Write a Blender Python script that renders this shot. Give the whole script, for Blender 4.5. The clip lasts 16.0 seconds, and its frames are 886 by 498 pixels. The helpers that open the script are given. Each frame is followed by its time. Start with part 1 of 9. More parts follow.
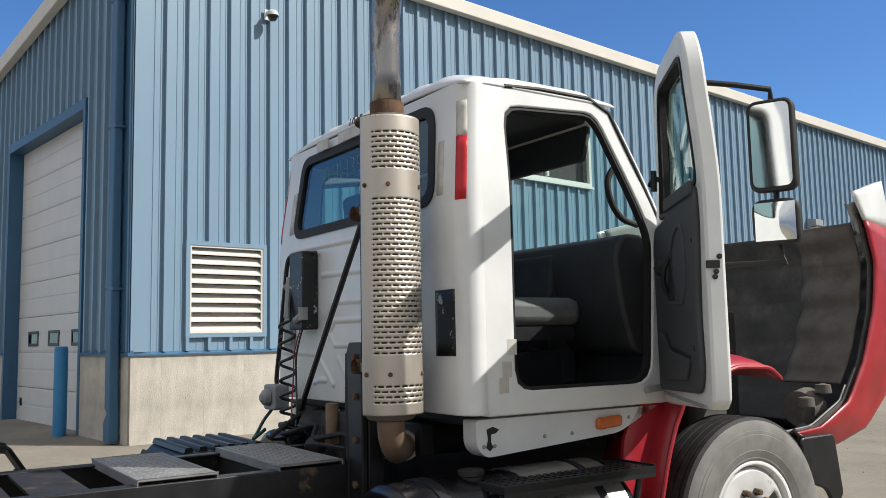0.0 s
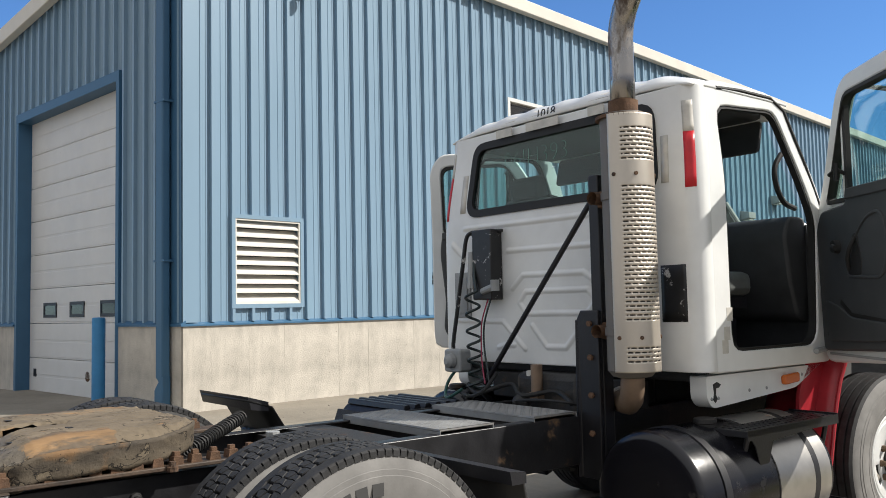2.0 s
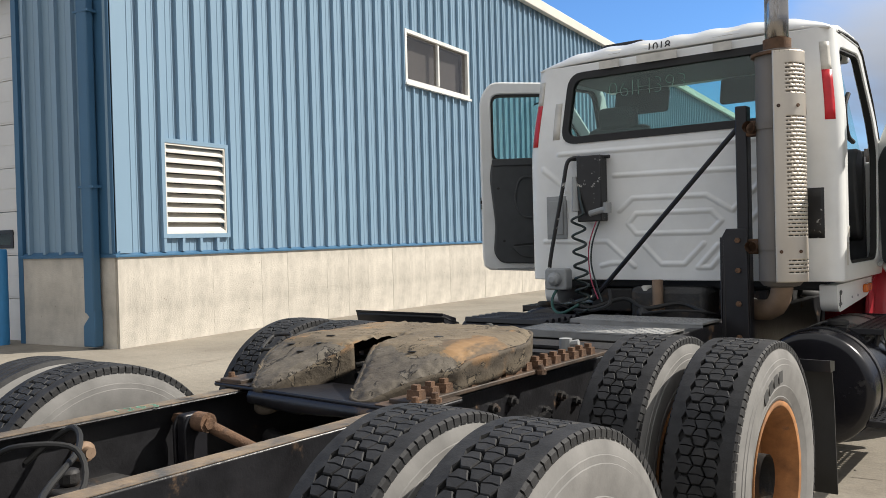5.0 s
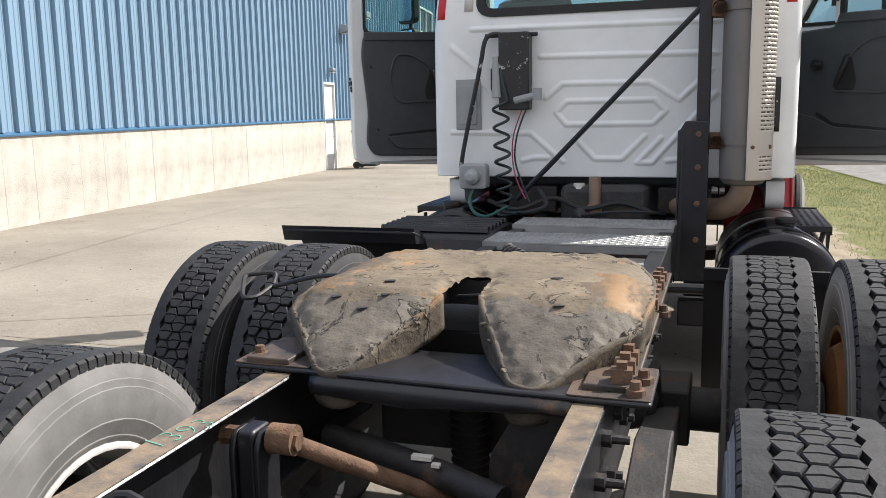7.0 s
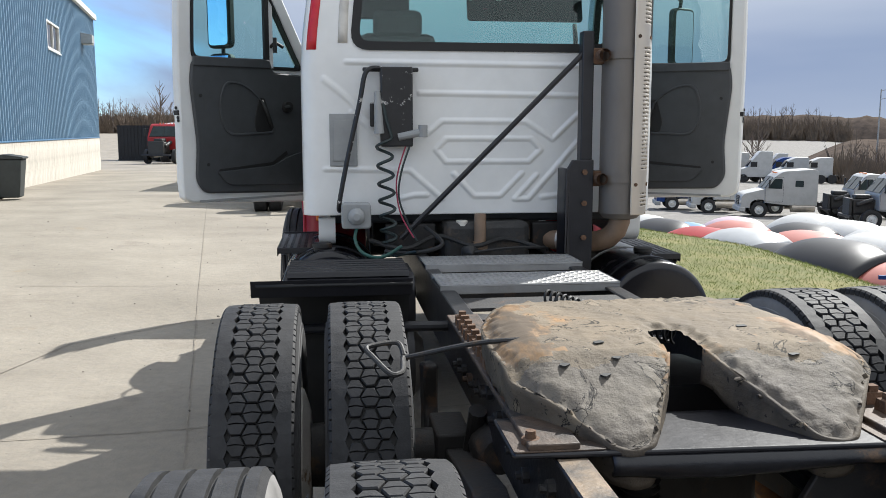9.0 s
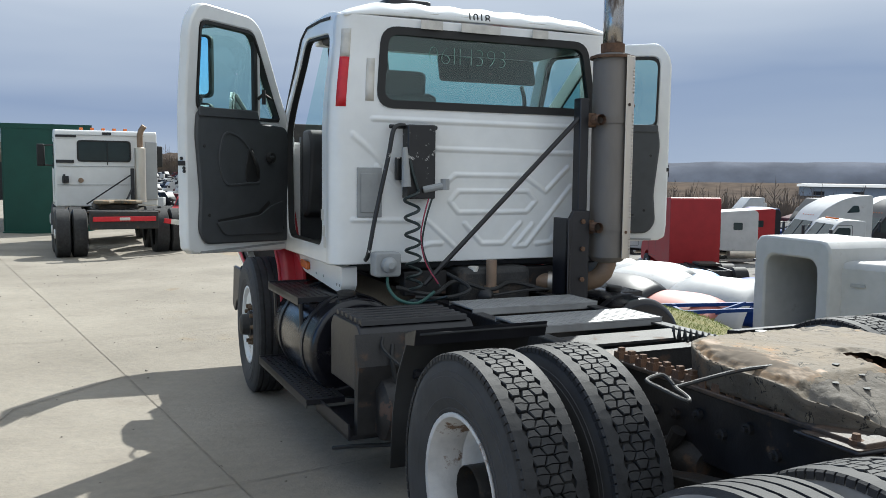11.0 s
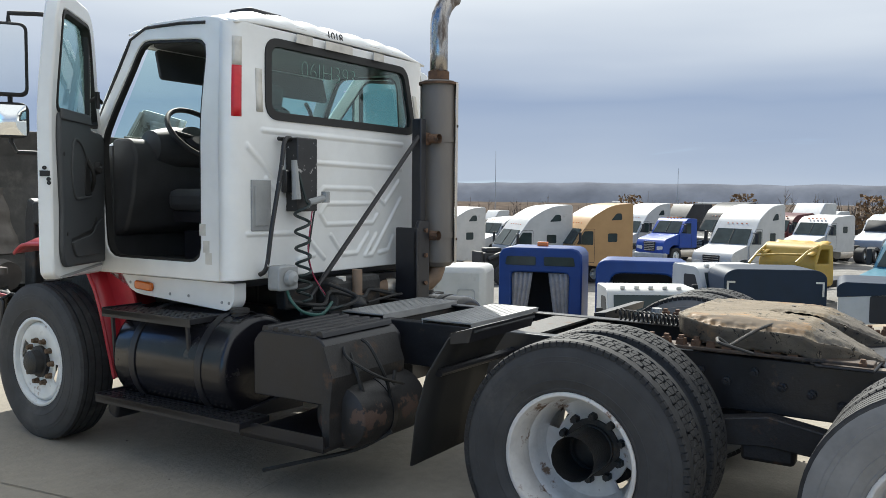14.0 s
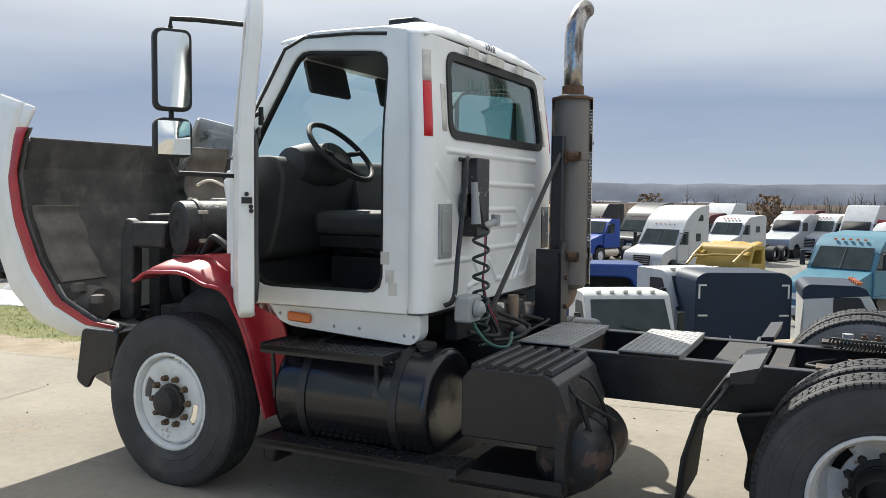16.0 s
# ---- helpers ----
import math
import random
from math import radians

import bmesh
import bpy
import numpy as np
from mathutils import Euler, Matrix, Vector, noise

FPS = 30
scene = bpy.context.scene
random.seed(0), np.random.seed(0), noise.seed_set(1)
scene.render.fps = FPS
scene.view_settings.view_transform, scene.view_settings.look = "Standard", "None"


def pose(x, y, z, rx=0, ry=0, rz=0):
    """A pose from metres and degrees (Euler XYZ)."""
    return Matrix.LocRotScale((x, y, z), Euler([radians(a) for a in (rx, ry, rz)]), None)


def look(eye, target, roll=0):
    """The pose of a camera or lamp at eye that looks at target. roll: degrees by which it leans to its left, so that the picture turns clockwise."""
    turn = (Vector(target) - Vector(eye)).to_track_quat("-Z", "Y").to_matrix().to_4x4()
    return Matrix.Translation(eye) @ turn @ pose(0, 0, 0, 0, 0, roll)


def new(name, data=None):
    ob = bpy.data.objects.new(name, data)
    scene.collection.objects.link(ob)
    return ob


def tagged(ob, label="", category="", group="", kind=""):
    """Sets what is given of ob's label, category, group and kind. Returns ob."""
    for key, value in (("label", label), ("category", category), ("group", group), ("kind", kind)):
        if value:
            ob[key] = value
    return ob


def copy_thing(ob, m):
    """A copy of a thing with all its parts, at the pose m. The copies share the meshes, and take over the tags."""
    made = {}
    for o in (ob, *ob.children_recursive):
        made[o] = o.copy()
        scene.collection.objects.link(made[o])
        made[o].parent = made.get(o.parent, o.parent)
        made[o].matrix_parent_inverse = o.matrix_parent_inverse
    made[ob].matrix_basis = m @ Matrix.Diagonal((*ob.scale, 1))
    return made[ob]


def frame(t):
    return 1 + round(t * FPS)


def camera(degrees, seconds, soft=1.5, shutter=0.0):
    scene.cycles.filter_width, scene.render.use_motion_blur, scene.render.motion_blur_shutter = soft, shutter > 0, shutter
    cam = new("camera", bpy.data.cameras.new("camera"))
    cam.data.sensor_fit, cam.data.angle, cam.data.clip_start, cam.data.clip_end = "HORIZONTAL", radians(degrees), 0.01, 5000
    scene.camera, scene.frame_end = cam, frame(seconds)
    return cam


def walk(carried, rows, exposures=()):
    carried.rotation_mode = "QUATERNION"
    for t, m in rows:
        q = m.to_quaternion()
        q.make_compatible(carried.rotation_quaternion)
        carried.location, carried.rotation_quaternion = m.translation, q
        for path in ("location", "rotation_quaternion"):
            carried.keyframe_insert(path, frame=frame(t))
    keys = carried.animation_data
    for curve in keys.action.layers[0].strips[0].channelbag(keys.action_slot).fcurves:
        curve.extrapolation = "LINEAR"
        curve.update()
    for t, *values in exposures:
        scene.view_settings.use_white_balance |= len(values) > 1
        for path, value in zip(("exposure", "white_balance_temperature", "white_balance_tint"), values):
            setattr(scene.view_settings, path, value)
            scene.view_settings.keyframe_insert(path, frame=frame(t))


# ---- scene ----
cam = camera(54.8, 16.0, 0.8)
METRES, EYE, TURN = 13.2, 1.485, 57.0
ROWS = [
    (0.0, 0.0, 0.0, 0.0, 0.12, 5.9, 1.15),
    (0.5, -0.0299, -0.0112, -0.0017, -1.33, 5.55, 1.19),
    (1.0, -0.0642, -0.0116, -0.0029, -2.52, 5.09, 1.21),
    (1.5, -0.0892, -0.0219, -0.0014, -3.63, 4.53, 1.2),
    (2.0, -0.1191, -0.0371, 0.0014, -4.68, 3.9, 1.23),
    (2.5, -0.1519, -0.0415, -0.0024, -5.91, 3.24, 1.23),
    (3.0, -0.1781, -0.0448, -0.0002, -7.55, 2.75, 1.2),
    (3.5, -0.2068, -0.0546, 0.0022, -9.71, 2.49, 1.18),
    (4.0, -0.2363, -0.0437, -0.0025, -12.41, 2.19, 1.22),
    (4.5, -0.2577, -0.031, 0.0006, -15.54, 1.25, 1.29),
    (5.0, -0.2833, -0.0171, -0.0019, -19.06, -0.75, 1.49),
    (7.5, -0.3445, 0.1166, 0.0061, -44.36, -9.9, 0.72),
    (8.0, -0.3573, 0.1398, 0.0047, -51.09, -9.35, 0.5),
    (8.5, -0.3774, 0.1608, 0.0103, -57.61, -8.65, 0.27),
    (9.0, -0.3946, 0.1922, 0.0111, -63.5, -7.82, 0.02),
    (11.5, -0.4721, 0.3299, 0.0177, -84.69, -4.41, -0.56),
    (12.0, -0.4764, 0.3613, 0.0141, -89.62, -4.15, -0.56),
    (12.5, -0.4752, 0.3919, 0.0173, -95.29, -4.0, -0.61),
    (13.0, -0.4857, 0.419, 0.0169, -101.63, -3.85, -0.62),
    (13.5, -0.4804, 0.4467, 0.0111, -108.44, -3.7, -0.57),
    (14.0, -0.4612, 0.4835, 0.0134, -113.83, -3.68, -0.58),
    (14.5, -0.452, 0.5182, 0.017, -116.9, -3.7, -0.64),
    (15.0, -0.4323, 0.5429, 0.017, -118.51, -3.71, -0.62),
    (15.5, -0.4024, 0.5635, 0.0198, -119.49, -3.73, -0.63),
    (16.0, -0.3834, 0.5862, 0.0234, -120.46, -3.73, -0.64),
]
walk(cam, [(t, pose(4.158, -2.112, EYE, 0, 0, TURN) @ pose(METRES * x, METRES * y, METRES * z, 90 + pitch, roll, yaw)) for t, x, y, z, yaw, pitch, roll in ROWS],
     exposures=[(0.0, 0.18, 6080, 10), (2.0, 0.36, 6180, 10), (4.0, 0.48, 6260, 10), (5.0, 0.46, 6260, 10), (7.5, 0.94, 5960, 12), (9.0, 0.86, 5860, 9), (12.0, 0.74, 5720, 5), (14.0, 0.96, 6020, 6), (14.8, 0.95, 6060, 6), (16.0, 0.91, 6120, 7)])

# ---- light ----
SUN_AZ, SUN_EL = 45.0, 42.0          # degrees from +x towards +y, and above the horizon
world = bpy.data.worlds.new("sky")
scene.world = world
world.use_nodes = True


def wire(tree, a, out, b, inp):
    tree.links.new(a.outputs[out], b.inputs[inp])


def node(tree, kind, **values):
    n = tree.nodes.new(kind)
    for k, v in values.items():
        n.inputs[k.replace("_", " ")].default_value = v
    return n


def build_sky():
    t = world.node_tree
    t.nodes.clear()
    sky = t.nodes.new("ShaderNodeTexSky")
    sky.sky_type, sky.sun_disc = "NISHITA", False
    sky.sun_elevation, sky.sun_rotation = radians(SUN_EL), radians(90 - SUN_AZ)
    sky.air_density, sky.dust_density, sky.ozone_density = 1.0, 0.15, 4.0
    co = t.nodes.new("ShaderNodeTexCoord")
    sep = t.nodes.new("ShaderNodeSeparateXYZ")
    wire(t, co, "Generated", sep, 0)
    # a cloud layer: noise over the direction divided by its height
    zz = t.nodes.new("ShaderNodeMath"); zz.operation = "ADD"; zz.inputs[1].default_value = 0.10
    wire(t, sep, "Z", zz, 0)
    zm = t.nodes.new("ShaderNodeMath"); zm.operation = "MAXIMUM"; zm.inputs[1].default_value = 0.02
    wire(t, zz, 0, zm, 0)
    div = t.nodes.new("ShaderNodeVectorMath"); div.operation = "DIVIDE"
    comb = t.nodes.new("ShaderNodeCombineXYZ")
    for i in range(3):
        wire(t, zm, 0, comb, i)
    wire(t, co, "Generated", div, 0); wire(t, comb, 0, div, 1)
    mp = t.nodes.new("ShaderNodeMapping")
    mp.inputs["Rotation"].default_value = (0, 0, radians(40))
    mp.inputs["Scale"].default_value = (0.55, 0.22, 0.5)
    wire(t, div, 0, mp, 0)
    cl = node(t, "ShaderNodeTexNoise", Scale=1.0, Detail=7.0, Roughness=0.52, Distortion=0.3)
    wire(t, mp, 0, cl, 0)
    # thicker towards the front of the weather, thin behind it
    dot = t.nodes.new("ShaderNodeVectorMath"); dot.operation = "DOT_PRODUCT"
    dot.inputs[1].default_value = (0.80, -0.30, 0.0)
    wire(t, co, "Generated", dot, 0)
    ma = t.nodes.new("ShaderNodeMapRange")
    ma.inputs[1].default_value, ma.inputs[2].default_value = -0.68, -0.28
    ma.inputs[3].default_value, ma.inputs[4].default_value = -0.20, 0.42
    wire(t, dot, "Value", ma, 0)
    add = t.nodes.new("ShaderNodeMath"); add.operation = "ADD"
    wire(t, cl, 0, add, 0); wire(t, ma, 0, add, 1)
    cover = t.nodes.new("ShaderNodeMapRange"); cover.interpolation_type = "SMOOTHSTEP"
    cover.inputs[1].default_value, cover.inputs[2].default_value = 0.50, 0.80
    wire(t, add, 0, cover, 0)
    shade = t.nodes.new("ShaderNodeValToRGB")
    e = shade.color_ramp.elements
    e[0].position, e[0].color = 0.0, (2.25, 2.45, 2.85, 1)
    e[1].position, e[1].color = 0.85, (4.9, 4.8, 4.65, 1)
    for at, col in ((0.24, (1.62, 1.90, 2.50, 1)), (0.50, (3.0, 3.1, 3.35, 1))):
        e.new(at).color = col
    cl2 = node(t, "ShaderNodeTexNoise", Scale=1.0, Detail=4.0, Roughness=0.5)
    mp2 = t.nodes.new("ShaderNodeMapping")
    mp2.inputs["Rotation"].default_value = (radians(4), radians(-5), 0)
    mp2.inputs["Scale"].default_value = (1.1, 1.1, 7.0)
    wire(t, co, "Generated", mp2, 0); wire(t, mp2, 0, cl2, 0)
    # the layer darkens towards the horizon, with soft bands
    lift = t.nodes.new("ShaderNodeMath"); lift.operation = "MULTIPLY_ADD"
    lift.inputs[1].default_value, lift.inputs[2].default_value = 3.4, -0.38
    wire(t, sep, "Z", lift, 0)
    soft_n = t.nodes.new("ShaderNodeMath"); soft_n.operation = "MULTIPLY_ADD"; soft_n.use_clamp = True
    soft_n.inputs[1].default_value = 0.62
    wire(t, cl2, 0, soft_n, 0); wire(t, lift, 0, soft_n, 2); wire(t, soft_n, 0, shade, 0)
    mix = t.nodes.new("ShaderNodeMixRGB")
    deep = t.nodes.new("ShaderNodeMixRGB"); deep.blend_type = "MULTIPLY"; deep.inputs[0].default_value = 1.0
    deep.inputs[2].default_value = (0.60, 0.80, 1.02, 1)
    wire(t, sky, 0, deep, 1)
    wire(t, cover, 0, mix, 0); wire(t, deep, 0, mix, 1); wire(t, shade, 0, mix, 2)
    bg = t.nodes.new("ShaderNodeBackground")
    bg.inputs["Strength"].default_value = 0.115
    wire(t, mix, 0, bg, 0)
    out = t.nodes.new("ShaderNodeOutputWorld")
    wire(t, bg, 0, out, 0)


build_sky()
sun_data = bpy.data.lights.new("sun", "SUN")
sun_data.energy, sun_data.angle, sun_data.color = 4.4, radians(0.55), (1.0, 0.92, 0.80)
sun = new("sun", sun_data)
sd = Vector((math.cos(radians(SUN_AZ)) * math.cos(radians(SUN_EL)), math.sin(radians(SUN_AZ)) * math.cos(radians(SUN_EL)), math.sin(radians(SUN_EL))))
sun.matrix_basis = look(sd * 40, (0, 0, 0))


# ---- materials ----
def paint(name, base, rough=0.5, metal=0.0, var=0.12, scale=6.0, bump=0.0, bscale=80.0, dirt=None, dirt_at=0.58, dirt_scale=3.0, dirt_soft=0.10, coat=0.0, hue=None, rnd=0.0, stretch=(1, 1, 1), spec=0.5):
    """A painted, bare or dirty surface: base colour with cloudy variation, a patchy second colour (dirt, rust, worn metal) and fine relief."""
    m = bpy.data.materials.new(name)
    m.use_nodes = True
    t = m.node_tree
    b = t.nodes["Principled BSDF"]
    co = t.nodes.new("ShaderNodeTexCoord")
    mp = t.nodes.new("ShaderNodeMapping"); mp.inputs["Scale"].default_value = stretch
    wire(t, co, "Object", mp, 0)
    n1 = node(t, "ShaderNodeTexNoise", Scale=scale, Detail=6.0, Roughness=0.6)
    wire(t, mp, 0, n1, 0)
    ramp = t.nodes.new("ShaderNodeValToRGB")
    lo = [c * (1 - var) for c in base]
    hi = [min(1, c * (1 + var)) for c in (hue or base)]
    ramp.color_ramp.elements[0].position, ramp.color_ramp.elements[1].position = 0.3, 0.7
    ramp.color_ramp.elements[0].color, ramp.color_ramp.elements[1].color = (*lo, 1), (*hi, 1)
    wire(t, n1, 0, ramp, 0)
    last = ramp
    if rnd:
        inf = t.nodes.new("ShaderNodeObjectInfo")
        hs = t.nodes.new("ShaderNodeHueSaturation")
        mr = t.nodes.new("ShaderNodeMapRange")
        mr.inputs[3].default_value, mr.inputs[4].default_value = 1 - rnd, 1 + rnd
        wire(t, inf, "Random", mr, 0); wire(t, mr, 0, hs, "Value"); wire(t, last, 0, hs, "Color")
        last = hs
    rr = t.nodes.new("ShaderNodeMapRange")
    rr.inputs[3].default_value, rr.inputs[4].default_value = max(0.02, rough - 0.08), min(1, rough + 0.1)
    wire(t, n1, 0, rr, 0)
    if dirt:
        n2 = node(t, "ShaderNodeTexNoise", Scale=dirt_scale, Detail=9.0, Roughness=0.68)
        wire(t, mp, 0, n2, 0)
        mk = t.nodes.new("ShaderNodeMapRange"); mk.interpolation_type = "SMOOTHSTEP"
        mk.inputs[1].default_value, mk.inputs[2].default_value = dirt_at, dirt_at + dirt_soft
        wire(t, n2, 0, mk, 0)
        mx = t.nodes.new("ShaderNodeMixRGB")
        mx.inputs[2].default_value = (*dirt, 1)
        wire(t, mk, 0, mx, 0); wire(t, last, 0, mx, 1)
        last = mx
        r2 = t.nodes.new("ShaderNodeMixRGB"); r2.inputs[2].default_value = (0.85, 0.85, 0.85, 1)
        wire(t, mk, 0, r2, 0); wire(t, rr, 0, r2, 1); wire(t, r2, 0, b, "Roughness")
        if metal:
            m2 = t.nodes.new("ShaderNodeMath"); m2.operation = "SUBTRACT"; m2.inputs[0].default_value = metal
            m2.use_clamp = True
            wire(t, mk, 0, m2, 1); wire(t, m2, 0, b, "Metallic")
    else:
        wire(t, rr, 0, b, "Roughness")
        b.inputs["Metallic"].default_value = metal
    wire(t, last, 0, b, "Base Color")
    b.inputs["Coat Weight"].default_value = coat
    b.inputs["Specular IOR Level"].default_value = spec
    if bump:
        n3 = node(t, "ShaderNodeTexNoise", Scale=bscale, Detail=4.0, Roughness=0.6)
        wire(t, mp, 0, n3, 0)
        bp = t.nodes.new("ShaderNodeBump")
        bp.inputs["Strength"].default_value, bp.inputs["Distance"].default_value = min(1, bump), 0.02
        wire(t, n3, 0, bp, "Height"); wire(t, bp, 0, b, "Normal")
    return m


def glass(name, tint=(0.68, 0.83, 0.81), dull=0.02):
    m = bpy.data.materials.new(name)
    m.use_nodes = True
    t = m.node_tree
    t.nodes.clear()
    tr = t.nodes.new("ShaderNodeBsdfTransparent"); tr.inputs[0].default_value = (*tint, 1)
    gl = t.nodes.new("ShaderNodeBsdfGlossy"); gl.inputs["Roughness"].default_value = dull
    lw = t.nodes.new("ShaderNodeLayerWeight"); lw.inputs[0].default_value = 0.5
    pw = t.nodes.new("ShaderNodeMath"); pw.operation = "POWER"; pw.inputs[1].default_value = 4.0
    wire(t, lw, "Facing", pw, 0)
    fr = t.nodes.new("ShaderNodeMath"); fr.operation = "MULTIPLY_ADD"
    fr.inputs[1].default_value, fr.inputs[2].default_value = 0.8, 0.05
    wire(t, pw, 0, fr, 0)
    mx = t.nodes.new("ShaderNodeMixShader")
    wire(t, fr, 0, mx, 0); wire(t, tr, 0, mx, 1); wire(t, gl, 0, mx, 2)
    out = t.nodes.new("ShaderNodeOutputMaterial")
    wire(t, mx, 0, out, 0)
    return m


WHITE = paint("white_cab_paint", (0.77, 0.78, 0.77), 0.36, var=0.07, scale=3, dirt=(0.42, 0.38, 0.32), dirt_at=0.66, dirt_soft=0.2, dirt_scale=4, coat=0.25, bump=0.01, bscale=6)
WHITE_DOOR = paint("white_door_paint", (0.72, 0.73, 0.72), 0.38, var=0.06, scale=4, dirt=(0.36, 0.33, 0.28), dirt_at=0.66, dirt_soft=0.15, dirt_scale=6, coat=0.2)
RED = paint("red_paint", (0.36, 0.018, 0.028), 0.42, var=0.22, scale=5, dirt=(0.22, 0.10, 0.09), dirt_at=0.62, dirt_soft=0.2, dirt_scale=5, coat=0.15, bump=0.02, bscale=30)
BLACK = paint("black_frame_paint", (0.011, 0.011, 0.014), 0.42, var=0.3, scale=9, dirt=(0.065, 0.056, 0.048), dirt_at=0.60, dirt_soft=0.2, dirt_scale=6, bump=0.06, bscale=60)
BLACK_RUST = paint("black_rusty_steel", (0.018, 0.017, 0.017), 0.6, var=0.4, scale=12, dirt=(0.085, 0.052, 0.034), dirt_at=0.54, dirt_soft=0.14, dirt_scale=7, bump=0.15, bscale=70)
RUST = paint("rusty_steel", (0.125, 0.070, 0.040), 0.85, var=0.45, scale=14, dirt=(0.045, 0.03, 0.022), dirt_at=0.52, dirt_soft=0.15, dirt_scale=9, bump=0.3, bscale=90)
RUST_RIM = paint("orange_rust_rim", (0.29, 0.130, 0.045), 0.8, var=0.35, scale=12, dirt=(0.20, 0.105, 0.055), dirt_at=0.55, dirt_scale=8, bump=0.1)
TANK = paint("black_tank_paint", (0.007, 0.007, 0.010), 0.22, var=0.3, scale=3, dirt=(0.075, 0.07, 0.062), dirt_at=0.60, dirt_soft=0.16, dirt_scale=3.5, bump=0.04, bscale=25)
PLASTIC = paint("grey_door_trim", (0.052, 0.056, 0.060), 0.62, var=0.18, scale=7, dirt=(0.16, 0.15, 0.13), dirt_at=0.66, dirt_soft=0.2, bump=0.08, bscale=160)
DARK = paint("dark_cab_trim", (0.034, 0.036, 0.039), 0.6, var=0.25, scale=7, dirt=(0.10, 0.09, 0.08), dirt_at=0.66, dirt_soft=0.2, bump=0.08, bscale=120)
SEAT = paint("grey_vinyl_seat", (0.11, 0.12, 0.118), 0.6, var=0.2, scale=8, dirt=(0.2, 0.19, 0.17), dirt_at=0.62, dirt_soft=0.2, bump=0.1, bscale=90)
RUBBER = paint("black_rubber", (0.014, 0.014, 0.014), 0.65, var=0.3, scale=12, bump=0.05)
TYRE = paint("tyre_tread_rubber", (0.028, 0.028, 0.029), 0.66, var=0.4, scale=18, dirt=(0.085, 0.08, 0.073), dirt_at=0.56, dirt_soft=0.25, dirt_scale=5, bump=0.12, bscale=130, spec=0.3)
TYRE_SIDE = paint("tyre_sidewall_rubber", (0.038, 0.038, 0.039), 0.74, var=0.3, scale=8, dirt=(0.095, 0.09, 0.083), dirt_at=0.50, dirt_soft=0.3, dirt_scale=3, bump=0.05, bscale=90)
TYRE_GREY = paint("dusty_tyre_sidewall", (0.195, 0.190, 0.182), 0.85, var=0.2, scale=7, dirt=(0.09, 0.085, 0.08), dirt_at=0.56, dirt_soft=0.3, dirt_scale=3, bump=0.05, bscale=90)
TYRE_TEXT = paint("tyre_lettering", (0.05, 0.05, 0.05), 0.7, var=0.2)
RIM = paint("white_steel_rim", (0.66, 0.67, 0.66), 0.42, var=0.12, scale=7, dirt=(0.20, 0.12, 0.07), dirt_at=0.60, dirt_soft=0.10, dirt_scale=8, bump=0.05)
RIM_OLD = paint("chipped_white_rim", (0.58, 0.56, 0.53), 0.5, var=0.2, scale=7, dirt=(0.20, 0.13, 0.085), dirt_at=0.56, dirt_soft=0.08, dirt_scale=7, bump=0.1)
HUB = paint("greasy_black_hub", (0.02, 0.019, 0.018), 0.55, var=0.4, scale=16, dirt=(0.08, 0.055, 0.035), dirt_at=0.56, dirt_scale=9, bump=0.2)
NUT = paint("rusty_wheel_nut", (0.14, 0.095, 0.06), 0.6, metal=0.5, var=0.3, scale=20)


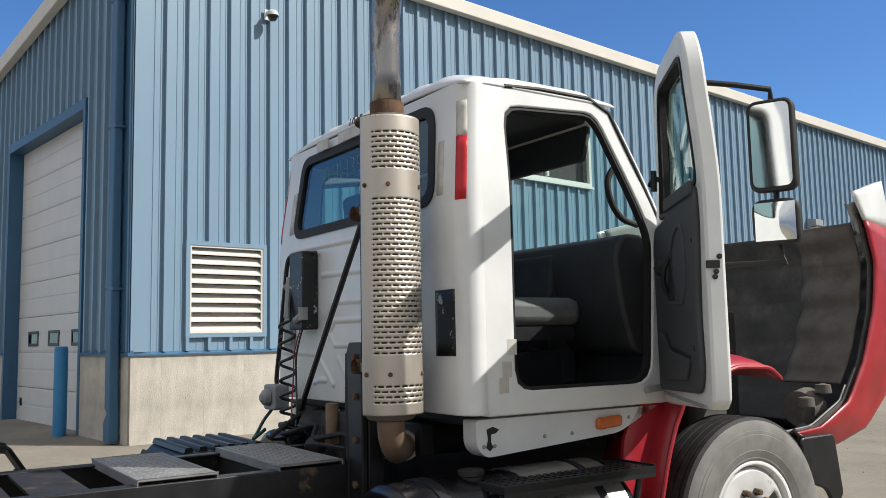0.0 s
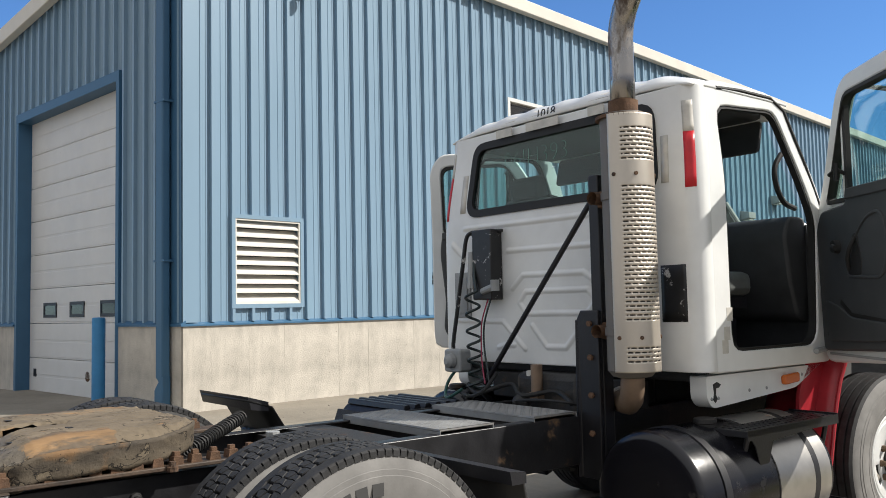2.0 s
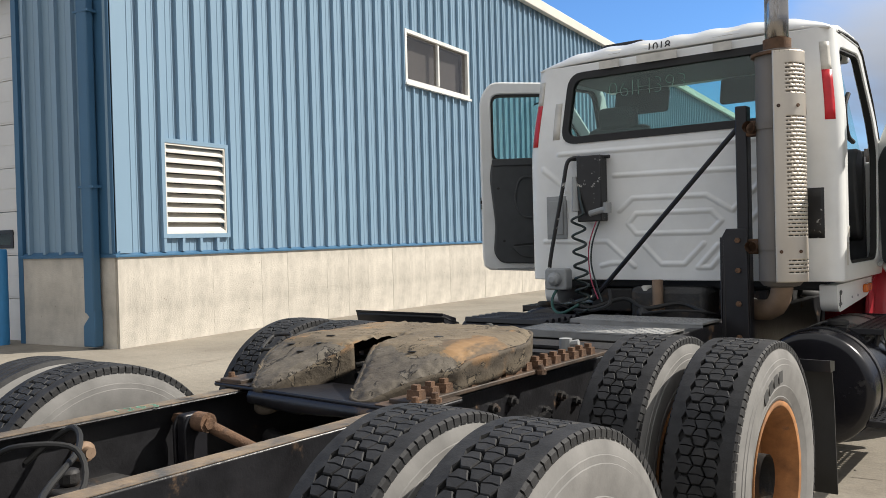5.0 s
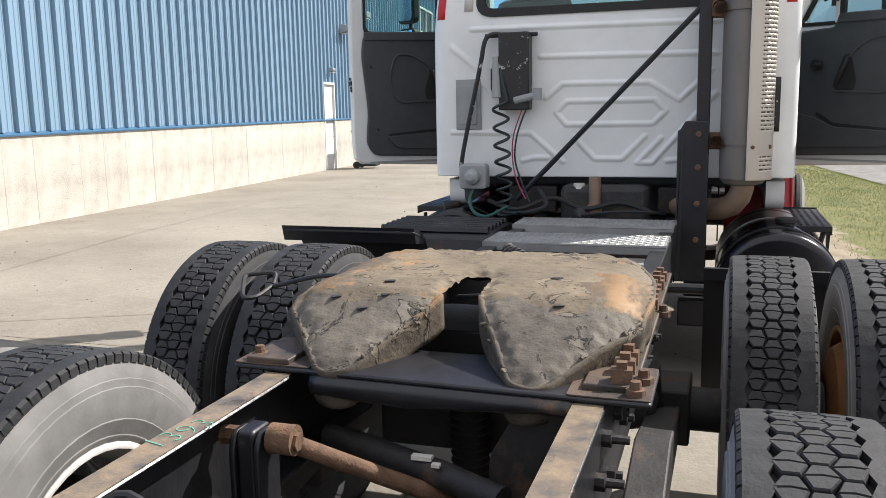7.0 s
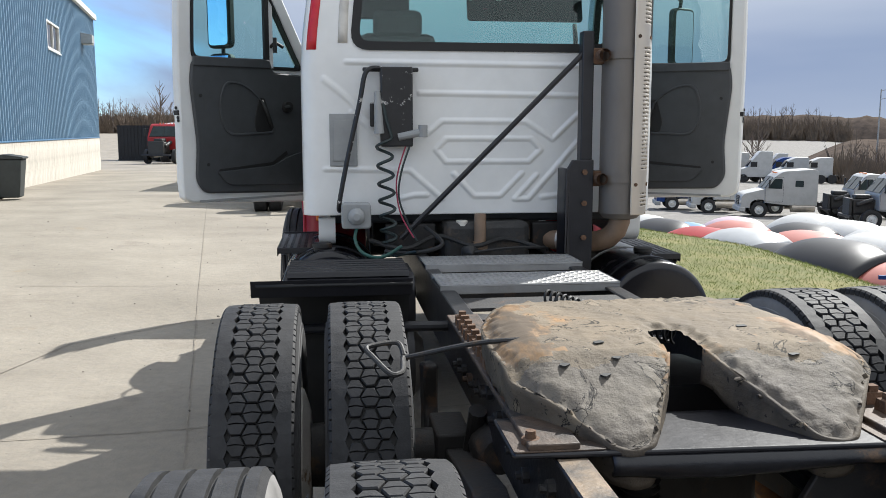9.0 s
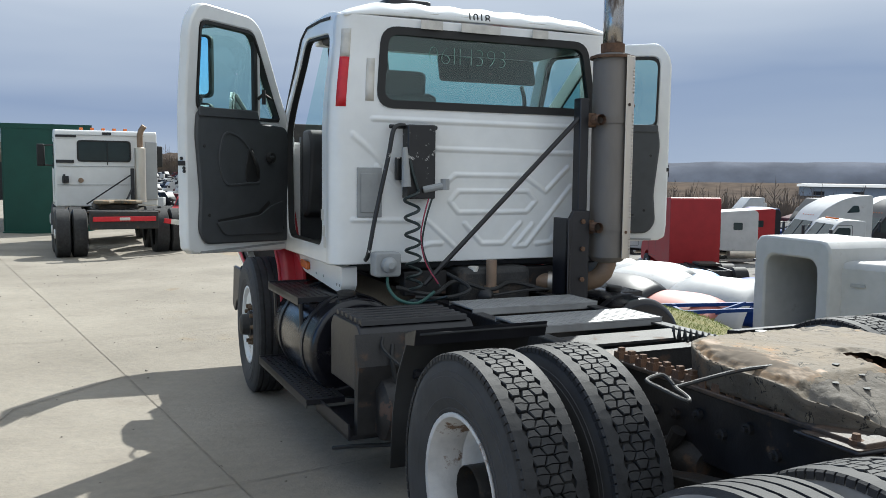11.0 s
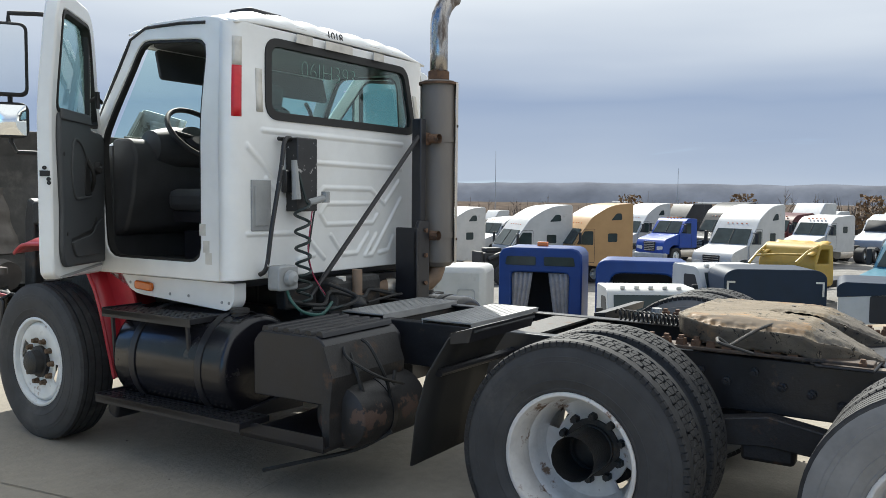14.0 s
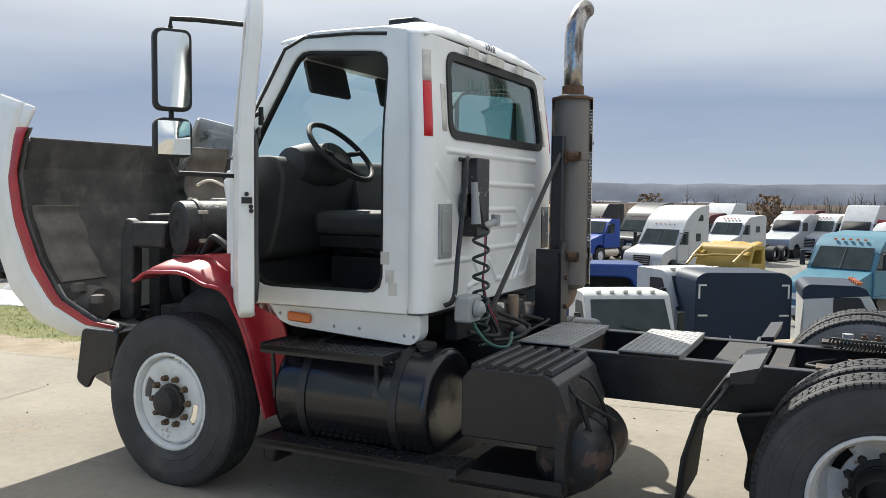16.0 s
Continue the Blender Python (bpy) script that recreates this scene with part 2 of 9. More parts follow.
def caked_grease(name, base, pale, rust, rust_at, rough=0.6):
    """Old grease dried on steel: smeared tones, peeled flakes with dark broken edges and rubbed rust."""
    m = bpy.data.materials.new(name)
    m.use_nodes = True
    t = m.node_tree
    b = t.nodes["Principled BSDF"]
    co = t.nodes.new("ShaderNodeTexCoord")

    def tone(scale, detail, rough_n, stretch=(1, 1, 1), distort=0.0):
        mp = t.nodes.new("ShaderNodeMapping"); mp.inputs["Scale"].default_value = stretch
        wire(t, co, "Object", mp, 0)
        n = node(t, "ShaderNodeTexNoise", Scale=scale, Detail=detail, Roughness=rough_n, Distortion=distort)
        wire(t, mp, 0, n, 0)
        return n

    def mask(src, a, z):
        r = t.nodes.new("ShaderNodeMapRange"); r.interpolation_type = "SMOOTHSTEP"
        r.inputs[1].default_value, r.inputs[2].default_value = a, z
        wire(t, src, 0, r, 0)
        return r

    def over(fac, below, colour):
        mx = t.nodes.new("ShaderNodeMixRGB")
        mx.inputs[2].default_value = (*colour, 1)
        wire(t, fac, 0, mx, 0); wire(t, below, 0, mx, 1)
        return mx

    smear = tone(5.0, 7.0, 0.62, (1, .55, 1), 0.6)
    ramp = t.nodes.new("ShaderNodeValToRGB")
    ramp.color_ramp.elements[0].position, ramp.color_ramp.elements[1].position = 0.34, 0.66
    ramp.color_ramp.elements[0].color, ramp.color_ramp.elements[1].color = (*base, 1), (*pale, 1)
    wire(t, smear, 0, ramp, 0)
    peel = tone(8.0, 8.0, 0.60, (1, 1, 1), 1.2)
    flake = mask(peel, .600, .612)
    edge_a, edge_b = mask(peel, .580, .598), mask(peel, .608, .620)
    rim = t.nodes.new("ShaderNodeMath"); rim.operation = "SUBTRACT"; rim.use_clamp = True
    wire(t, edge_a, 0, rim, 0); wire(t, edge_b, 0, rim, 1)
    c = over(mask(tone(3.2, 6.0, 0.6, (1, .7, 1)), rust_at, rust_at + .09), ramp, rust)
    c = over(flake, c, [v * .98 for v in pale])
    c = over(rim, c, [v * .30 for v in base])
    specks = mask(tone(60.0, 3.0, 0.6), .64, .70)
    c = over(specks, c, [v * .5 for v in base])
    wire(t, c, 0, b, "Base Color")
    rr = t.nodes.new("ShaderNodeMapRange")
    rr.inputs[3].default_value, rr.inputs[4].default_value = rough - .10, rough + .18
    wire(t, smear, 0, rr, 0); wire(t, rr, 0, b, "Roughness")
    b.inputs["Specular IOR Level"].default_value = 0.3
    h = t.nodes.new("ShaderNodeMath"); h.operation = "MULTIPLY_ADD"; h.inputs[1].default_value = -0.55
    wire(t, flake, 0, h, 0); wire(t, tone(28.0, 6.0, 0.65), 0, h, 2)
    bp = t.nodes.new("ShaderNodeBump")
    bp.inputs["Strength"].default_value, bp.inputs["Distance"].default_value = 0.55, 0.010
    wire(t, h, 0, bp, "Height"); wire(t, bp, 0, b, "Normal")
    return m


GREASE_TOP = caked_grease("dried_grease_plate", (0.118, 0.095, 0.066), (0.205, 0.164, 0.112), (0.33, 0.19, 0.08), 0.585, 0.72)
GREASE_RAMP = caked_grease("dried_grease_ramp", (0.085, 0.072, 0.058), (0.170, 0.150, 0.120), (0.22, 0.17, 0.12), 0.62, 0.68)
GREASE_WORN = paint("rubbed_orange_rust", (0.235, 0.148, 0.075), 0.55, var=0.35, scale=7, dirt=(0.12, 0.095, 0.07), dirt_at=0.44, dirt_soft=0.12, dirt_scale=6, bump=0.1, bscale=20, stretch=(1, .35, 1), spec=0.2)
PLATE_RUST = paint("rusty_base_plate", (0.034, 0.028, 0.024), 0.6, var=0.4, scale=9, hue=(0.070, 0.046, 0.030), dirt=(0.022, 0.020, 0.019), dirt_at=0.54, dirt_soft=0.12, dirt_scale=7, bump=0.2, bscale=60)
GREASE_SKIRT = caked_grease("crusted_grease_rim", (0.048, 0.040, 0.032), (0.150, 0.122, 0.086), (0.20, 0.12, 0.06), 0.56, 0.72)
RAIL = paint("worn_black_rail", (0.015, 0.015, 0.017), 0.34, var=0.4, scale=7, dirt=(0.19, 0.115, 0.06), dirt_at=0.60, dirt_soft=0.14, dirt_scale=5, bump=0.1, bscale=50)
GREASE_EDGE = paint("black_grease", (0.040, 0.032, 0.024), 0.6, var=0.5, scale=12, dirt=(0.13, 0.092, 0.058), dirt_at=0.55, dirt_scale=6, bump=0.5, bscale=45)
CHROME = paint("worn_chrome_pipe", (0.36, 0.34, 0.32), 0.24, metal=1.0, var=0.2, scale=5, dirt=(0.10, 0.075, 0.06), dirt_at=0.53, dirt_soft=0.1, dirt_scale=5, stretch=(1, 1, 0.35))
STEEL = paint("heat_shield_steel", (0.60, 0.545, 0.47), 0.42, metal=0.7, var=0.12, scale=4, dirt=(0.42, 0.34, 0.27), dirt_at=0.58, dirt_soft=0.3, dirt_scale=3, stretch=(1, 1, 0.3))
MUFFLER = paint("aluminized_muffler", (0.165, 0.148, 0.130), 0.6, metal=0.25, var=0.2, scale=5, dirt=(0.20, 0.12, 0.075), dirt_at=0.60, dirt_soft=0.25, dirt_scale=3, stretch=(1, 1, 0.3))
PIPE = paint("rusty_exhaust_pipe", (0.25, 0.175, 0.12), 0.62, metal=0.3, var=0.25, scale=6, dirt=(0.16, 0.085, 0.05), dirt_at=0.56, dirt_soft=0.2, dirt_scale=4)
FLAKED = paint("flaking_black_tank", (0.016, 0.015, 0.015), 0.5, var=0.3, scale=9, dirt=(0.095, 0.060, 0.045), dirt_at=0.56, dirt_soft=0.03, dirt_scale=3.2, bump=0.1)
ALU = paint("aluminium_tread_plate", (0.30, 0.30, 0.295), 0.55, metal=0.45, var=0.2, scale=6, dirt=(0.20, 0.18, 0.16), dirt_at=0.56, dirt_soft=0.2, dirt_scale=5)
GREY = paint("grey_painted_steel", (0.30, 0.31, 0.31), 0.55, var=0.15, dirt=(0.16, 0.13, 0.1), dirt_at=0.62)
BLACK_CHIP = paint("chipped_black_bracket", (0.015, 0.015, 0.016), 0.4, var=0.3, scale=10, dirt=(0.48, 0.47, 0.45), dirt_at=0.59, dirt_soft=0.03, dirt_scale=9)
REFL_RED = paint("red_reflective_tape", (0.52, 0.012, 0.022), 0.35, var=0.12, scale=20)
REFL_WHITE = paint("faded_white_tape", (0.58, 0.56, 0.51), 0.5, var=0.2, scale=9)
AMBER = paint("amber_lens", (0.62, 0.14, 0.015), 0.25, var=0.15, coat=0.5)
HOSE = paint("dark_air_hose", (0.018, 0.030, 0.030), 0.45, var=0.2)
GREEN_HOSE = paint("green_air_hose", (0.02, 0.075, 0.06), 0.45, var=0.2)
RED_WIRE = paint("red_wire", (0.30, 0.03, 0.07), 0.5, var=0.1)
CHALK = paint("green_paint_marker", (0.14, 0.42, 0.32), 0.8, var=0.2)
INK = paint("black_lettering", (0.012, 0.012, 0.014), 0.5, var=0.1)
LINER = paint("brown_dusty_liner", (0.115, 0.102, 0.090), 0.85, var=0.3, scale=6, dirt=(0.20, 0.18, 0.155), dirt_at=0.55, dirt_soft=0.2, dirt_scale=4, bump=0.15, bscale=25)
RIMDUST = paint("pale_dusty_fibreglass", (0.30, 0.30, 0.29), 0.7, var=0.25, scale=6, dirt=(0.10, 0.09, 0.08), dirt_at=0.56, dirt_scale=5)
HOOD_IN = paint("dusty_hood_underside", (0.066, 0.064, 0.061), 0.85, var=0.4, scale=4, dirt=(0.125, 0.118, 0.106), dirt_at=0.52, dirt_soft=0.2, dirt_scale=3, bump=0.2, bscale=20)
ENGINE = paint("oily_engine_parts", (0.026, 0.026, 0.026), 0.55, var=0.4, scale=10, dirt=(0.075, 0.06, 0.048), dirt_at=0.57, dirt_scale=6, bump=0.3, bscale=40)
MIRROR = paint("mirror_glass", (0.86, 0.88, 0.88), 0.02, metal=1.0, var=0.01)
GLASS = glass("green_tinted_glass")
PANE = glass("window_pane_glass", (0.72, 0.70, 0.69))
WINDSCREEN = glass("windscreen_glass", (0.74, 0.92, 0.88))
GLASS_DARK = glass("dark_tinted_glass", (0.16, 0.20, 0.21))
BLUE_WALL = paint("blue_metal_siding", (0.206, 0.311, 0.414), 0.38, var=0.06, scale=0.7, dirt=(0.20, 0.34, 0.42), dirt_at=0.62, dirt_soft=0.25, dirt_scale=0.8, stretch=(1, 1, 0.25))
# trim blue darkened so that the gable's shade is in its colour
BLUE_TRIM = paint("blue_metal_trim", (0.045, 0.125, 0.225), 0.45, var=0.07, scale=2)
BOLLARD = paint("blue_bollard_paint", (0.045, 0.23, 0.48), 0.5, var=0.12, scale=5, dirt=(0.08, 0.15, 0.2), dirt_at=0.64)
DOORWHITE = paint("white_sectional_door", (0.66, 0.66, 0.65), 0.5, var=0.05, scale=2, dirt=(0.42, 0.41, 0.39), dirt_at=0.64, dirt_soft=0.2, dirt_scale=2)
LOUVER = paint("cream_louvre", (0.70, 0.67, 0.61), 0.5, var=0.06, scale=6, dirt=(0.30, 0.25, 0.2), dirt_at=0.66, dirt_soft=0.15)
FASCIA = paint("cream_fascia", (0.68, 0.65, 0.58), 0.55, var=0.06, scale=1.5)
CONC_WALL = paint("cast_concrete_wall", (0.475, 0.443, 0.388), 0.85, var=0.22, scale=2.4, dirt=(0.28, 0.235, 0.18), dirt_at=0.60, dirt_soft=0.22, dirt_scale=1.5, bump=0.35, bscale=55, rnd=0.045)
PIT = paint("dark_concrete_pit", (0.16, 0.13, 0.10), 0.9, var=0.3)
WORN = paint("worn_bare_flange", (0.158, 0.146, 0.130), 0.42, var=0.5, scale=14, hue=(0.185, 0.135, 0.085), dirt=(0.035, 0.032, 0.030), dirt_at=0.58, dirt_soft=0.10, dirt_scale=6, bump=0.15, bscale=60)
TANK_ALU = paint("dull_aluminium_tank", (0.48, 0.465, 0.44), 0.36, metal=0.85, var=0.15, scale=5, dirt=(0.24, 0.12, 0.06), dirt_at=0.62, dirt_soft=0.1, dirt_scale=3.5)
MARKER = paint("faded_green_marker", (0.17, 0.35, 0.29), 0.7, var=0.3, scale=8)
FRAMEWHITE = paint("white_window_frame", (0.68, 0.68, 0.66), 0.5, var=0.05)
BINGREEN = paint("dark_plastic_bin", (0.03, 0.035, 0.035), 0.6, var=0.2)


# ---- mesh helpers ----
class Mesh:
    """Gathers vertices and faces for one part."""

    def __init__(self):
        self.v, self.f, self.m = [], [], Matrix()

    def at(self, m):
        self.m = m
        return self

    def add(self, verts, faces):
        n = len(self.v)
        self.v += [tuple(self.m @ Vector(p)) for p in verts]
        self.f += [tuple(i + n for i in q) for q in faces]
        return self

    def box(self, x0, x1, y0, y1, z0, z1):
        p = [(x, y, z) for z in (z0, z1) for y in (y0, y1) for x in (x0, x1)]
        return self.add(p, [(0, 2, 3, 1), (4, 5, 7, 6), (0, 1, 5, 4), (2, 6, 7, 3), (0, 4, 6, 2), (1, 3, 7, 5)])

    def prism(self, poly, a0, a1, axis="x"):
        """A polygon drawn in the other two axes (yz, xz or xy), made thick along one axis."""
        n = len(poly)
        put = {"x": lambda a, p: (a, p[0], p[1]), "y": lambda a, p: (p[0], a, p[1]), "z": lambda a, p: (p[0], p[1], a)}[axis]
        v = [put(a0, p) for p in poly] + [put(a1, p) for p in poly]
        f = [tuple(range(n)), tuple(range(2 * n - 1, n - 1, -1))]
        f += [(i, i + n, (i + 1) % n + n, (i + 1) % n) for i in range(n)]
        return self.add(v, f)

    def ring(self, outer, inner, a0, a1, axis="x", warp=None):
        """A plate with one hole: two outlines with the same number of points."""
        n = len(outer)
        put = {"x": lambda a, p: (a, p[0], p[1]), "y": lambda a, p: (p[0], a, p[1]), "z": lambda a, p: (p[0], p[1], a)}[axis]
        v = [put(a, p) for a in (a0, a1) for o in (outer, inner) for p in o]
        if warp:
            v = [warp(p) for p in v]
        f = []
        for i in range(n):
            j = (i + 1) % n
            f += [(i, j, n + j, n + i), (2 * n + i, 3 * n + i, 3 * n + j, 2 * n + j), (i, 2 * n + i, 2 * n + j, j), (n + i, n + j, 3 * n + j, 3 * n + i)]
        return self.add(v, f)

    def tube(self, pts, r, seg=10, caps=True):
        """A round bar along points; r is one radius or one for each point."""
        pts = [Vector(p) for p in pts]
        rs = r if isinstance(r, (list, tuple)) else [r] * len(pts)
        v, f, up = [], [], None
        for i, p in enumerate(pts):
            d = (pts[min(i + 1, len(pts) - 1)] - pts[max(i - 1, 0)]).normalized()
            if up is None:
                up = d.orthogonal().normalized()
            up = (up - d * up.dot(d)).normalized()
            side = d.cross(up)
            for k in range(seg):
                a = 2 * math.pi * k / seg
                v.append(tuple(p + (up * math.cos(a) + side * math.sin(a)) * rs[i]))
        for i in range(len(pts) - 1):
            for k in range(seg):
                j = (k + 1) % seg
                f.append((i * seg + k, i * seg + j, (i + 1) * seg + j, (i + 1) * seg + k))
        if caps:
            f += [tuple(range(seg - 1, -1, -1)), tuple(range((len(pts) - 1) * seg, len(pts) * seg))]
        return self.add(v, f)

    def hose(self, pts, r, seg=8, caps=True):
        """A tube bent smoothly through its points."""
        p = [Vector(q) for q in pts]
        out = []
        for i in range(len(p) - 1):
            a, b, c, d = p[max(i - 1, 0)], p[i], p[i + 1], p[min(i + 2, len(p) - 1)]
            for k in range(5):
                w = k / 5
                out.append(b * 1.0 + (c - a) * (w * .5) + (a * 2 - b * 5 + c * 4 - d) * (w * w * .5) + (b * 3 - a - c * 3 + d) * (w ** 3 * .5))
        return self.tube(out + [p[-1]], r, seg, caps)

    def lathe(self, prof, seg=32, axis="x", skip=None, closed=False, span=(0.0, 360.0)):
        """Turns a profile of (along, radius) round an axis. skip(i, k): faces left out."""
        full = span[1] - span[0] >= 360
        n = seg if full else seg + 1
        v, f = [], []
        for a, r in prof:
            for k in range(n):
                w = radians(span[0] + (span[1] - span[0]) * k / seg)
                c, s = r * math.cos(w), r * math.sin(w)
                v.append({"x": (a, c, s), "y": (c, a, s), "z": (c, s, a)}[axis])
        for i in range(len(prof) if closed else len(prof) - 1):
            i2 = (i + 1) % len(prof)
            for k in range(seg):
                if skip and skip(i, k):
                    continue
                j = (k + 1) % n
                f.append((i * n + k, i * n + j, i2 * n + j, i2 * n + k))
        return self.add(v, f)

    def grid(self, fn, us, vs, keep=None):
        n = len(vs)
        v = [fn(a, b) for a in us for b in vs]
        f = []
        for i in range(len(us) - 1):
            for j in range(n - 1):
                if keep is None or keep((us[i] + us[i + 1]) / 2, (vs[j] + vs[j + 1]) / 2):
                    f.append((i * n + j, i * n + j + 1, (i + 1) * n + j + 1, (i + 1) * n + j))
        return self.add(v, f)


def finish(ob, me, angle=35.0, bevel=0.0, solid=0.0, segs=2):
    bm = bmesh.new()
    bm.from_mesh(me)
    bmesh.ops.remove_doubles(bm, verts=bm.verts, dist=0.0002)
    bmesh.ops.recalc_face_normals(bm, faces=bm.faces)
    bm.to_mesh(me)
    bm.free()
    if angle:
        me.shade_smooth()
        me.set_sharp_from_angle(angle=radians(angle))
    if solid:
        md = ob.modifiers.new("thickness", "SOLIDIFY")
        md.thickness, md.offset = solid, 0
    if bevel:
        md = ob.modifiers.new("edges", "BEVEL")
        md.width, md.segments, md.limit_method, md.angle_limit = bevel, segs, "ANGLE", radians(40)
        md.harden_normals = False


def part(name, mesh, material, parent=None, label="", bevel=0.0, angle=35.0, solid=0.0, m=None, shadow=True):
    """Links gathered geometry as one mesh object under a thing or a part."""
    me = bpy.data.meshes.new(name)
    me.from_pydata(mesh.v, [], mesh.f)
    ob = new(name, me)
    finish(ob, me, angle, bevel, solid)
    me.materials.append(material)
    if parent:
        ob.parent = parent
    if m is not None:
        ob.matrix_basis = m
    if label:
        tagged(ob, label)
    if not shadow:
        ob.visible_shadow = False
    return ob


def thing(name, label, category, m=None, group="", kind=""):
    ob = new(name)
    ob.empty_display_size = 0.2
    if m is not None:
        ob.matrix_basis = m
    return tagged(ob, label, category, group, kind)


def rounded(pts, r, seg=5):
    """An outline with its corners rounded; r is one radius or one for each corner."""
    out = []
    n = len(pts)
    rs = r if isinstance(r, (list, tuple)) else [r] * n
    for i in range(n):
        p, a, b = Vector(pts[i]), Vector(pts[i - 1]), Vector(pts[(i + 1) % n])
        da, db = (a - p), (b - p)
        k = min(rs[i], da.length * 0.48, db.length * 0.48)
        p0, p1 = p + da.normalized() * k, p + db.normalized() * k
        for s in range(seg + 1):
            w = s / seg
            out.append(tuple(p0 * (1 - w) ** 2 + p * 2 * w * (1 - w) + p1 * w * w))
    return out


def by_angle(pts, c, n=72):
    """An outline sampled at even angles round c, so that two of them can be joined."""
    out = []
    m = len(pts)
    for k in range(n):
        a = 2 * math.pi * k / n
        d = Vector((math.cos(a), math.sin(a)))
        best = None
        for i in range(m):
            p, q = Vector(pts[i]) - Vector(c), Vector(pts[(i + 1) % m]) - Vector(c)
            e = q - p
            den = d.x * e.y - d.y * e.x
            if abs(den) < 1e-9:
                continue
            t = (p.x * e.y - p.y * e.x) / den
            s = (p.x * d.y - p.y * d.x) / den
            if t > 0 and -1e-6 <= s <= 1 + 1e-6 and (best is None or t > best):
                best = t
        out.append((c[0] + d.x * best, c[1] + d.y * best))
    return out


def letters(name, text, size, material, parent, m, label="", thick=0.0015, thin=0.0):
    cu = bpy.data.curves.new(name, "FONT")
    cu.body, cu.size, cu.extrude, cu.align_x, cu.align_y = text, size, thick, "CENTER", "CENTER"
    cu.resolution_u, cu.offset = 3, -thin
    tmp = bpy.data.objects.new(name, cu)
    me = bpy.data.meshes.new_from_object(tmp)
    bpy.data.objects.remove(tmp)
    ob = new(name, me)
    me.materials.clear()
    me.materials.append(material)
    ob.parent, ob.matrix_basis = parent, m
    if label:
        tagged(ob, label)
    return ob


def smooth(a, b, x):
    w = min(1.0, max(0.0, (x - a) / (b - a)))
    return w * w * (3 - 2 * w)


def lin(a, b, n):
    return [a + (b - a) * i / (n - 1) for i in range(n)]


# ---- ground ----
def steps(table, y):
    """Straight lines through (y, value) pairs."""
    if y <= table[0][0]:
        return table[0][1]
    for (a, p), (b, q) in zip(table, table[1:]):
        if y <= b:
            return p + (q - p) * (y - a) / (b - a)
    return table[-1][1]


SLAB_EDGE = [(-3, 9.0), (1, 3.4), (3.5, 1.8), (9, 1.45), (12, 1.0), (16, 0.3), (60, -1.5)]
LAWN_EDGE = [(-3, 10.2), (1, 5.0), (3, 5.0), (5, 6.0), (9, 6.2), (11, 5.4), (17, 4.0), (25, 2.8), (45, 1.4), (60, 0.6)]


def ground_z(x, y):
    z = 0.17 * smooth(1.5, 6.5, -x) - 0.014 * max(0.0, min(y, 70) - 3) * smooth(-0.5, 4, -x)
    e, g = steps(SLAB_EDGE, y), steps(LAWN_EDGE, y)
    yard = -2.42 - 0.04 * max(0.0, min(y, 55) - 14)
    if x > e:
        crest = -0.30 * min(1.0, (x - e) / (g - e))
        z = z * (1 - min(1.0, (x - e) / (g - e))) + crest
        w = smooth(g - 0.5, g + 4.5, x)
        z = z * (1 - w) + yard * w
    far = math.hypot(x, y)
    rise = smooth(45, 62, math.degrees(math.atan2(y, x))) if x or y else 0
    return z - (5.0 - 2.0 * rise) * smooth(80, 200, far) + 4.6 * smooth(190, 440, far) * rise


DIRT_SPOTS = ((-1.3, 3.73), (-0.91, 3.6), (-1.34, 5.5), (-1.45, 4.0), (-1.1, 7.8), (-1.52, 6.4), (-5.2, 9.5), (-3.4, 12.0), (-4.4, 5.0), (-2.9, -2.2), (-3.6, 2.0))


